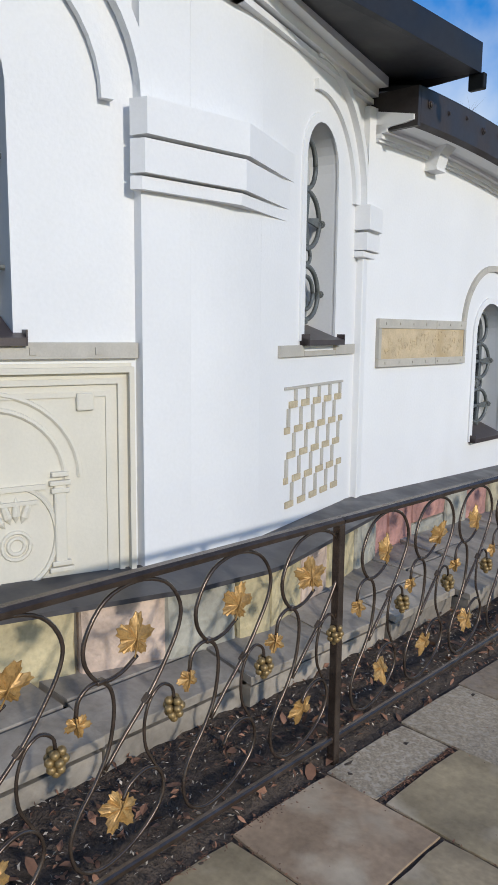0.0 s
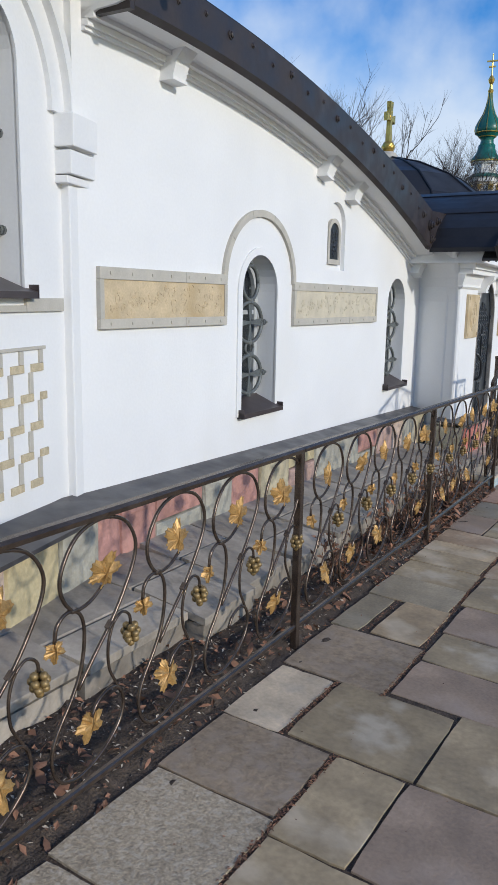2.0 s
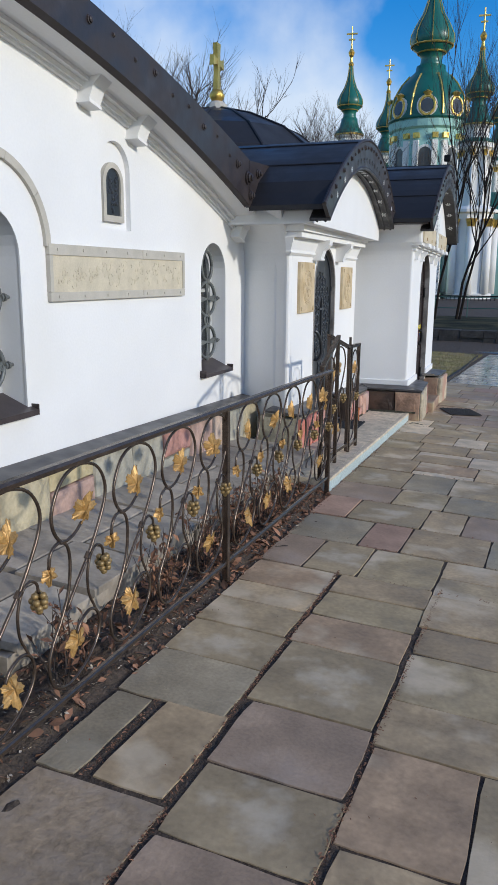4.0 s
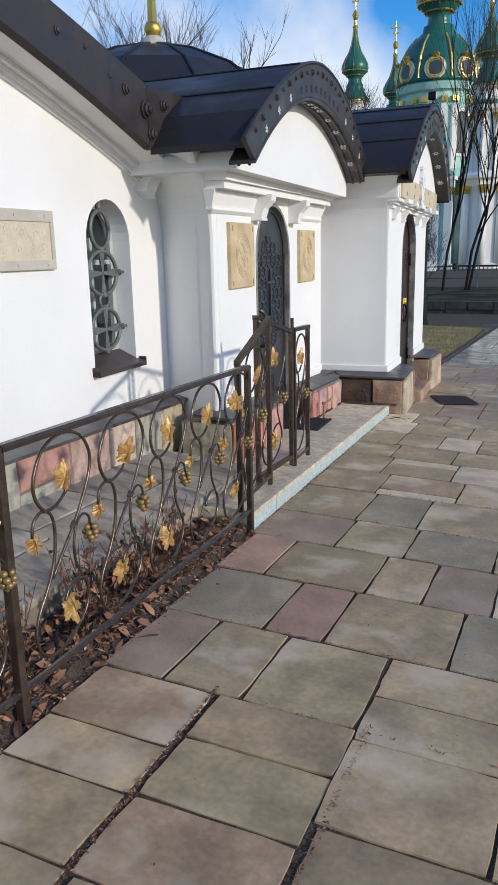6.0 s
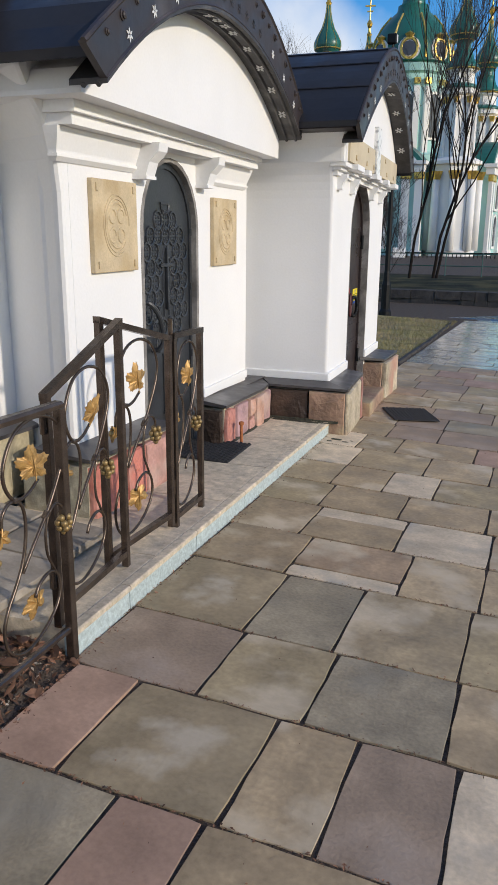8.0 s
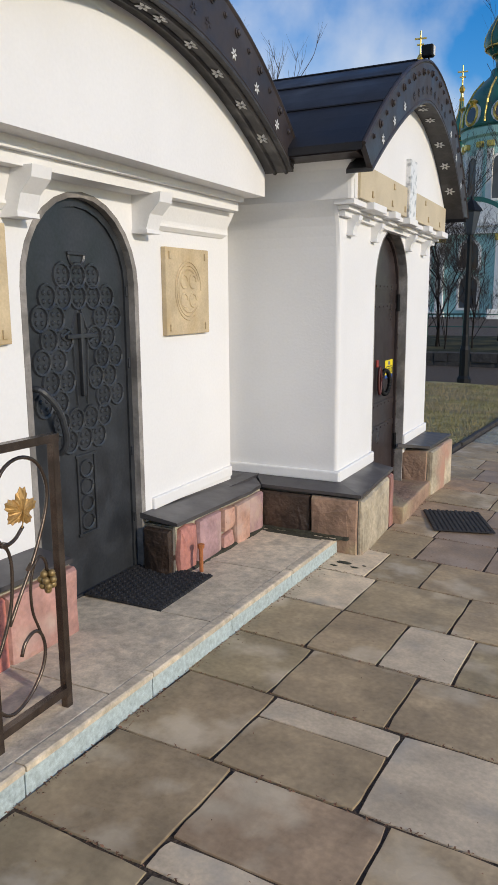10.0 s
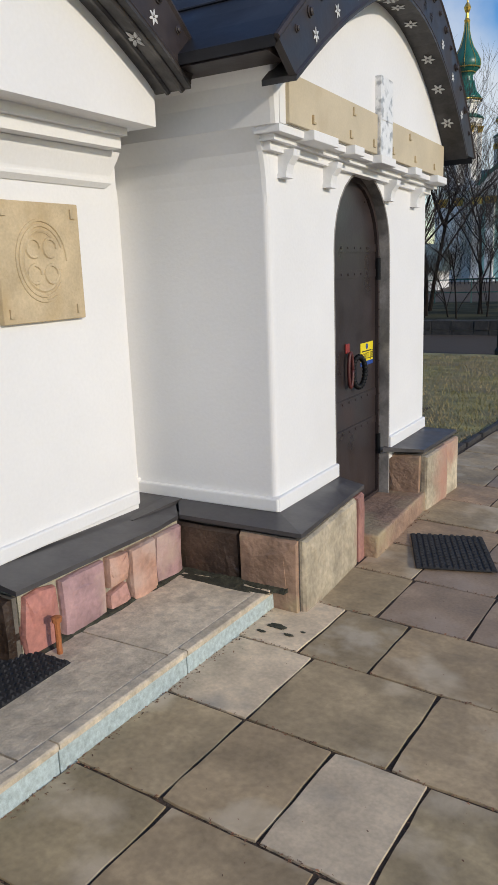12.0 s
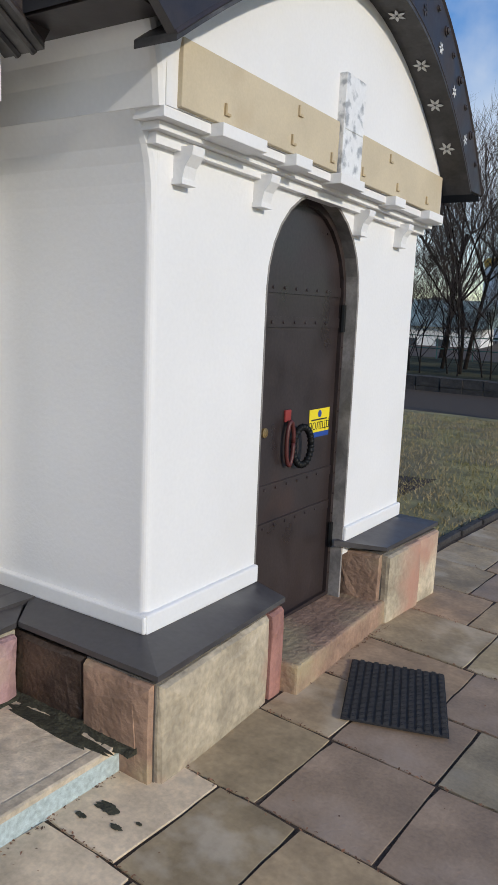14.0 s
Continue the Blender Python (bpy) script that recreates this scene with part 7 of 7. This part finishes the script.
# drum and main dome
DOME = [(4.85, 20.5), (4.7, 20.8), (4.6, 21.8), (4.25, 23.1), (3.5, 24.4), (2.5, 25.5), (1.8, 26.1), (1.7, 26.7)]
bm = bmesh.new()
revolve(bm, [(5.0, 9.5), (5.0, 11.2), (4.15, 11.6), (4.15, 19.4), (4.55, 19.6), (4.7, 20.3), (4.2, 20.6)], 24)
part("drum", bm, TURQ, church, "turquoise drum")
for j in range(8):
    a = math.tau * j / 8 + radians(TURN_C - 45 + 12)
    arched_window(Matrix.Rotation(a, 4, "Z") @ pose(4.05, 0, 13.0), 1.5, 4.4, church)
    for o in (-0.24, 0.24):
        mm = Matrix.Rotation(a + math.pi / 8 + o * 0.6, 4, "Z")
        part("pilaster", boxed(4.0, 4.5, -0.32, 0.32, 11.4, 18.1, m=mm), CHWHITE, church)
        part("capital", boxed(4.0, 4.58, -0.34, 0.34, 18.35, 18.9, m=mm), CHGOLD, church)
    # gilded round dormer on the dome
    mm = Matrix.Rotation(a, 4, "Z")
    gd = bmesh.new()
    tube(gd, [mm @ Vector((4.72 - 0.1 * (math.sin(t) + 1), 0.85 * math.cos(t), 21.7 + 1.0 * math.sin(t))) for t in [math.tau * i / 18 for i in range(19)]], 0.17, 6)
    revolve(gd, [(0.3, -0.2), (0.55, 0.2), (0.0, 0.5)], 8, mm @ pose(4.45, 0, 22.9))
    part("dormer", gd, CHGOLD, church, "gilded round dormer")
    wd = bmesh.new()
    revolve(wd, [(1.2, 0.0), (1.2, 0.9), (0.0, 0.95)], 14, mm @ pose(3.72, 0, 21.6, 0, 83, 0))
    part("dormer_body", wd, CHWHITE, church)
    part("pane", revolve(bmesh.new(), [(0.75, 0.0), (0.75, 0.08), (0.0, 0.1)], 12, mm @ pose(4.63, 0, 21.7, 0, 83, 0)), FARGLASS, church)
    gd = bmesh.new()
    am = a + math.pi / 8
    tube(gd, [Vector((r * 1.01 * math.cos(am), r * 1.01 * math.sin(am), z)) for r, z in DOME[1:6]], 0.12, 5)
    part("dome_rib", gd, CHGOLD, church)
bm = bmesh.new()
revolve(bm, DOME, 28)
gd = bmesh.new()
onion(bm, gd, Vector((0, 0, 26.3)), 2.55)
part("dome", bm, GREENROOF, church, "great green dome", smooth=True)
gild(gd)
# terrace with white balustrade before the church
ter = thing("church_terrace", CH, "church terrace with dark balustrade and white pedestals", "terrace", "", "structure")
part("retaining_wall", boxed(-60, 60, -16.5, 30, -3, 0.0), LOWWALL, ter)
for i in range(25):
    x = -36 + i * 3.0
    if i % 4 == 0:
        part("pedestal", boxed(x - 0.6, x + 0.6, -16.3, -15.3, 0, 1.5, bevel=0.1), CHWHITE, ter)
    for j in range(8):
        part("baluster", tube(bmesh.new(), [(x + j * 0.375, -15.8, 0), (x + j * 0.375, -15.8, 1.0)], 0.05, 4), BLACKPOST, ter)
    part("rail", boxed(x, x + 3.0, -15.9, -15.7, 1.0, 1.12), BLACKPOST, ter)
# green-roofed pavilions below the terrace
pav = thing("green_roofed_hall", CH @ Matrix.Translation((0, -30, -2.2)), "low hall with turquoise roof below the church", "building")
part("wall", boxed(-34, 12, 0, 8, 0, 1.2), LOWWALL, pav)
part("roof", loft(bmesh.new(), [[(x, -0.4, 1.2), (x, 4, 2.3), (x, 8.4, 1.2)] for x in (-34.5, 12.5)]), TURQ, pav)
FARROOF = material("weathered_grey_green_roof", (0.20, 0.27, 0.26), 0.7, vary=0.15, scale=0.5, bump=0)
# pale town houses on the far left of the lane
for k, (x, y, w, h) in enumerate(((-26, 62, 16, 3.2), (-44, 75, 18, 5.0))):
    hs = thing("far_house", pose(x, y, -2.5, 0, 0, 12), "pale distant house with grey roof", "house", "far houses")
    part("wall", boxed(-w / 2, w / 2, 0, 8, 0, h), CHWHITE, hs)
    part("roof", loft(bmesh.new(), [[(xx, -0.4, h), (xx, 4, h + 2), (xx, 8.4, h)] for xx in (-w / 2 - 0.3, w / 2 + 0.3)]), FARROOF, hs)
    for i in range(int(w / 2.4)):
        wn_ = part("window", boxed(-0.5, 0.5, -0.03, 0.05, 0, 1.2), FARGLASS, hs)
        wn_.matrix_basis = pose(-w / 2 + 1.4 + i * 2.4, 0, h * 0.35)

# ---- paving ----
def flag_mesh(w, l, seed):
    """A worn slab of width w (x) and length l (y), top at z = 0, its middle at the origin."""
    rnd = random.Random(seed)
    bm = bmesh.new()
    g = 0.0052
    m = 5
    q = []
    for (ax, ay), (bx, by) in zip(((-1, -1), (1, -1), (1, 1), (-1, 1)), ((1, -1), (1, 1), (-1, 1), (-1, -1))):
        for i in range(m):
            t = i / m
            x, y = (ax + (bx - ax) * t) * (w / 2 - g), (ay + (by - ay) * t) * (l / 2 - g)
            d = rnd.uniform(-0.003, 0.003) if i else rnd.uniform(0.0, 0.007)
            q.append((x * (1 - 2 * d / w), y * (1 - 2 * d / l)))
    loft(bm, [[(x, y, -0.05) for x, y in q], [(x, y, -0.0014) for x, y in q], [(x * (1 - 0.003 / w), y * (1 - 0.003 / l), 0.0) for x, y in q]])
    me = bpy.data.meshes.new("flag")
    bm.to_mesh(me)
    bm.free()
    return me


PAVE = random.Random(77)
pavement = thing("pavement", pose(0, 0, 0), "path of large grey-brown sandstone flags", "pavement", "", "structure")
pavement_wet = thing("pavement_wet", pose(0, 0, 0), "wet shining flagstone path beyond the lawn", "pavement", "", "structure")
TILT_X, TILT_Y = math.degrees(math.atan(-0.028)), math.degrees(math.atan(0.036))


def lay(x0, x1, y0, y1, mat, parent=None, name="flag"):
    me = flag_mesh(x1 - x0, y1 - y0, PAVE.random())
    me.materials.append(mat)
    ob = new(name, me)
    ob.parent = parent or pavement
    x, y = (x0 + x1) / 2, (y0 + y1) / 2
    ob.matrix_basis = pose(x, y, ground_z(x, y) + PAVE.uniform(-0.003, 0.003), TILT_X + PAVE.uniform(-0.25, 0.25), TILT_Y + PAVE.uniform(-0.25, 0.25), 0)


def choose(x, y):
    r = PAVE.random()
    if y < 4.0 and x < -0.9:
        return LICHEN if r < 0.7 else PALESLAB if r < 0.8 else SLAB
    return PALESLAB if r < 0.06 else PINKSLAB if r < 0.10 else MAUVESLAB if r < 0.16 else DARKSLAB if r < 0.22 else SLAB


def left_edge(y):
    """Where the paving begins beside fence, platform and plinth."""
    if y < 7.95:
        return -2.80 - 0.03 * (y - 4.1) + 1.235
    if y < 11.8:
        return -1.70 - 0.034 * (y - 8.0)
    if y < 12.66:
        return -1.78
    if y < 13.62:
        return -1.72
    if y < 14.35:
        return -1.78
    return -2.02


# rows across the path: near edge, then joints counted from the left edge
ROWS_A = [0.0, 0.50, 1.0, 1.5, 1.99]
ROWS_C = [6.46, 6.97, 7.49, 8.00, 8.47, 9.06, 9.56, 10.05, 10.50, 10.98, 11.49, 11.97, 12.47, 12.93, 13.42, 13.94, 14.42, 14.95, 15.46, 15.98, 16.5]
JOINTS = {6.46: (-1.385, -1.08, -0.672, -0.2), 6.97: (-1.205, -0.95, -0.46), 1.5: (-1.04, -0.5), 8.00: (-1.22, -0.85, -0.41), 7.49: (-1.42, -0.92, -0.66, -0.36),
          8.47: (-1.24, -0.88, -0.42), 9.06: (-1.27, -0.75, -0.40), 9.56: (-1.36, -0.86, -0.40), 10.05: (-1.40, -0.93, -0.45), 10.50: (-1.45, -1.115, -0.80, -0.3), 10.98: (-1.45, -0.935, -0.5), 11.49: (-1.525, -1.22, -0.65, -0.2), 11.97: (-1.385, -0.975, -0.5), 12.47: (-1.40, -0.985, -0.5)}


# flags that stand out by their colour: row, place in the row
TONES = {(6.97, 0): DARKSLAB, (6.97, 1): PINKSLAB, (6.97, 2): SLAB, (6.97, 3): DARKSLAB, (7.49, 0): PINKSLAB, (7.49, 1): BLOTSLAB, (7.49, 2): SLAB, (7.49, 3): MAUVESLAB, (7.49, 4): PALESLAB, (8.00, 0): MAUVESLAB, (8.00, 1): SLAB, (8.00, 2): DARKSLAB,
         (8.47, 0): BLOTSLAB, (8.47, 1): DARKSLAB, (8.47, 2): SLAB, (6.46, 0): MAUVESLAB, (6.46, 1): BLOTSLAB, (6.46, 2): SLAB, (11.49, 0): PALESLAB, (11.49, 1): BLOTSLAB, (11.49, 2): SLAB, (11.97, 0): SLAB, (11.97, 1): MAUVESLAB, (11.97, 2): MAUVESLAB, (10.05, 0): SLAB, (10.05, 1): SLAB, (10.50, 0): SLAB, (10.50, 1): SLAB, (10.50, 2): PALESLAB, (9.06, 0): SLAB, (10.98, 0): PALESLAB, (10.98, 1): SLAB, (12.47, 0): SLAB, (12.47, 1): MAUVESLAB, (12.47, 2): DARKSLAB, (12.93, 1): MAUVESLAB}


def row(y0, y1, joints, wet=False):
    xs_ = [left_edge((y0 + y1) / 2)] + list(joints)
    while xs_[-1] < 1.6:
        xs_.append(xs_[-1] + PAVE.choice((0.36, 0.48, 0.55, 0.62)))
    for k, (a, b) in enumerate(zip(xs_, xs_[1:])):
        if b - a > 0.1 and not (y0 == 6.46 and k == 3):
            if wet:
                lay(a, b, y0, y1, WETSTONE, pavement_wet)
            else:
                tone = choose((a + b) / 2, y0)
                lay(a, b, y0, y1, TONES.get((y0, k), tone))


for y0, y1 in zip(ROWS_A, ROWS_A[1:]):
    j = JOINTS.get(y0)
    if j is None:
        x, j = left_edge(y0), []
        for k in range(3):
            x += PAVE.choice((0.38, 0.5, 0.58))
            j.append(x)
    row(y0, y1, j)
# the first stretch is laid without through-going rows: left and right joint, cross joints, stone
STRETCH = (
    (None, -1.285, (1.99, 2.49), LICHEN), (-1.265, -0.77, (1.99, 2.50), SLAB), (-0.77, -0.25, (1.99, 2.50), SLAB),
    (None, -1.075, (2.49, 2.99), LICHEN), (-1.07, -0.55, (2.50, 2.92), SLAB), (-0.55, -0.05, (2.50, 2.92), SLAB),
    (None, -1.085, (2.99, 3.40), REDLICHEN), (-1.075, -0.82, (2.92, 3.40), SLAB), (-0.82, -0.33, (2.92, 3.41), MAUVESLAB),
    (None, -1.30, (3.40, 3.875), PALESLAB), (-1.285, -0.80, (3.41, 3.90), BLOTSLAB), (-0.80, -0.35, (3.41, 3.935), SLAB))
STRETCH += (
    (None, -1.10, (3.885, 4.40), REDLICHEN), (-1.09, -0.62, (3.93, 4.30), MAUVESLAB), (-1.095, -0.625, (4.30, 4.655), BLOTSLAB), (-1.105, -0.64, (4.655, 5.06), MAUVESLAB),
    (-0.61, -0.12, (3.94, 4.47), SLAB), (None, -1.425, (4.40, 4.895), DARKSLAB), (-1.385, -1.125, (4.42, 4.925), SLAB),
    (None, -1.145, (4.90, 5.275), DARKSLAB), (None, -1.155, (5.275, 5.60), BLOTSLAB), (None, -1.17, (5.60, 5.89, 6.125, 6.46), SLAB))
STRETCH += (
    (-1.135, -0.65, (5.06, 5.59), BLOTSLAB), (-1.155, -0.66, (5.59, 5.905, 6.20, 6.462), SLAB),
    (-0.63, -0.27, (4.47, 4.98), SLAB), (-0.645, -0.14, (4.98, 5.31, 5.725, 6.0), SLAB), (-0.668, -0.2, (6.0, 6.41, 6.69, 6.97), SLAB),
    (-0.25, 0.5, (1.99, 2.50), SLAB), (-0.05, 0.5, (2.50, 2.92), SLAB), (-0.33, 0.5, (2.92, 3.41), SLAB), (-0.35, 0.5, (3.41, 3.935), SLAB),
    (-0.12, 0.5, (3.94, 4.47), SLAB), (-0.27, 0.5, (4.47, 4.98), SLAB), (-0.14, 0.5, (4.98, 5.5, 6.0), SLAB), (-0.2, 0.5, (6.0, 6.46), SLAB),
    (0.5, 1.05, (2.0, 2.5, 3.0, 3.45, 3.95, 4.5, 5.0, 5.5, 6.0, 6.46), SLAB), (1.05, 1.7, (2.0, 2.4, 3.0, 3.5, 3.9, 4.4, 5.0, 5.4, 6.0, 6.46), SLAB))
for x0, x1, ys_, stone in STRETCH:
    for a, b in zip(ys_, ys_[1:]):
        lay(left_edge((a + b) / 2) if x0 is None else x0, x1, a, b, stone)
for y0, y1 in zip(ROWS_C, ROWS_C[1:]):
    if y0 == 9.56 or y0 == 9.06:        # narrow pale strips set into the row
        xs_ = [left_edge(y0)] + list(JOINTS[y0])
        lay(xs_[0], xs_[1], y0, y1, SLAB)
        lay(xs_[1], xs_[2], y0, y0 + 0.13 if y0 == 9.06 else y0 + 0.33, PALESLAB if y0 == 9.06 else SLAB)
        lay(xs_[1], xs_[2], y0 + 0.13 if y0 == 9.06 else y0 + 0.33, y1, SLAB if y0 == 9.06 else PALESLAB)
        for a, b in ((xs_[2], xs_[3]), (xs_[3], 0.1), (0.1, 0.6), (0.6, 1.1), (1.1, 1.6)):
            lay(a, b, y0, y1, choose(a, y0))
        continue
    j = JOINTS.get(y0)
    if j is None:
        x, j = left_edge((y0 + y1) / 2), []
        for k in range(3):
            x += PAVE.choice((0.38, 0.46, 0.55))
            j.append(x)
    row(y0, y1, j)
y = 16.5
while y < 24.2:
    d = PAVE.choice((0.28, 0.33, 0.4))
    x, j = -2.0, []
    for k in range(4):
        x += PAVE.choice((0.4, 0.5, 0.62, 0.75))
        j.append(x)
    row(y, y + d, j, True)
    y += d
surface("pavement_east", [(1.58, -0.005), (1.71, -0.005), (1.71, -4), (9, -4), (9, 24.0), (1.58, 24.0)], -0.005, GRANITE, "plain stone paving beside the path", "pavement")
surface("pavement_near", [(-1.4, -6), (1.7, -6), (1.7, -0.01), (-1.4, -0.01)], -0.004, GRANITE, "plain stone paving at the path's start", "pavement")

# crumbs and dry bits in the joints
rnd = random.Random(31)
bm = bmesh.new()
for i in range(8500):
    x, y = rnd.uniform(-1.75, 0.4), rnd.uniform(0.3, 15.0)
    r = rnd.random()
    if r < 0.62 and 6.5 < y:
        y = min(ROWS_C, key=lambda v: abs(v - y)) + rnd.gauss(0, 0.006)
    elif r < 0.62 and y < 1.99:
        y = min(ROWS_A, key=lambda v: abs(v - y)) + rnd.gauss(0, 0.006)
    elif r < 0.92 and 2.0 < y < 6.5:
        joint = -1.275 if y < 2.49 else -1.075 if y < 3.40 else -1.29 if y < 3.88 else -1.10 if y < 4.40 else -1.405 if y < 4.9 and rnd.random() < 0.6 else -1.125 - 0.03 * (y - 4.7)
        x = rnd.choice((joint, joint, -0.63 if y > 3.9 else joint)) + rnd.gauss(0, 0.006)
    elif r < 0.92:
        x = left_edge(y) + abs(rnd.gauss(0, 0.02))
    s_ = rnd.uniform(0.003, 0.009) if r < 0.92 else rnd.uniform(0.002, 0.006)
    mm = pose(x, y, ground_z(x, y) + 0.002, rnd.uniform(-30, 30), rnd.uniform(-30, 30), rnd.uniform(0, 360))
    k = rnd.uniform(0.2, 0.6)
    bm.faces.new([bm.verts.new(mm @ Vector(p)) for p in ((-s_, 0, 0), (0, -s_ * k, 0.002), (s_, 0, 0), (0, s_ * k, 0.002))])
tagged(part("joint_litter", bm, DEADLEAF), "dry crumbs and leaf bits in the paving joints", "litter", "", "stuff")

# far wooded ridge that closes the horizon
bm = bmesh.new()
rings = []
for i in range(121):
    a = radians(-75 + 150 * i / 120)
    x, y = -260 * math.sin(a), 260 * math.cos(a)
    h = 7 + 5 * noise.noise(Vector((a * 6, 0, 0))) + 2.5 * noise.noise(Vector((a * 40, 1, 0)))
    rings.append([(x, y, -4), (x, y, h), (x * 1.06, y * 1.06, h * 0.8), (x * 1.06, y * 1.06, -4)])
loft(bm, rings)
RIDGE = material("hazy_bare_woods", (0.14, 0.125, 0.12), 0.95, vary=0.3, scale=0.15, bump=0)
tagged(part("backdrop_ridge", bm, RIDGE), "hazy grey-brown wooded ridge on the horizon", "distant woods", "", "structure")
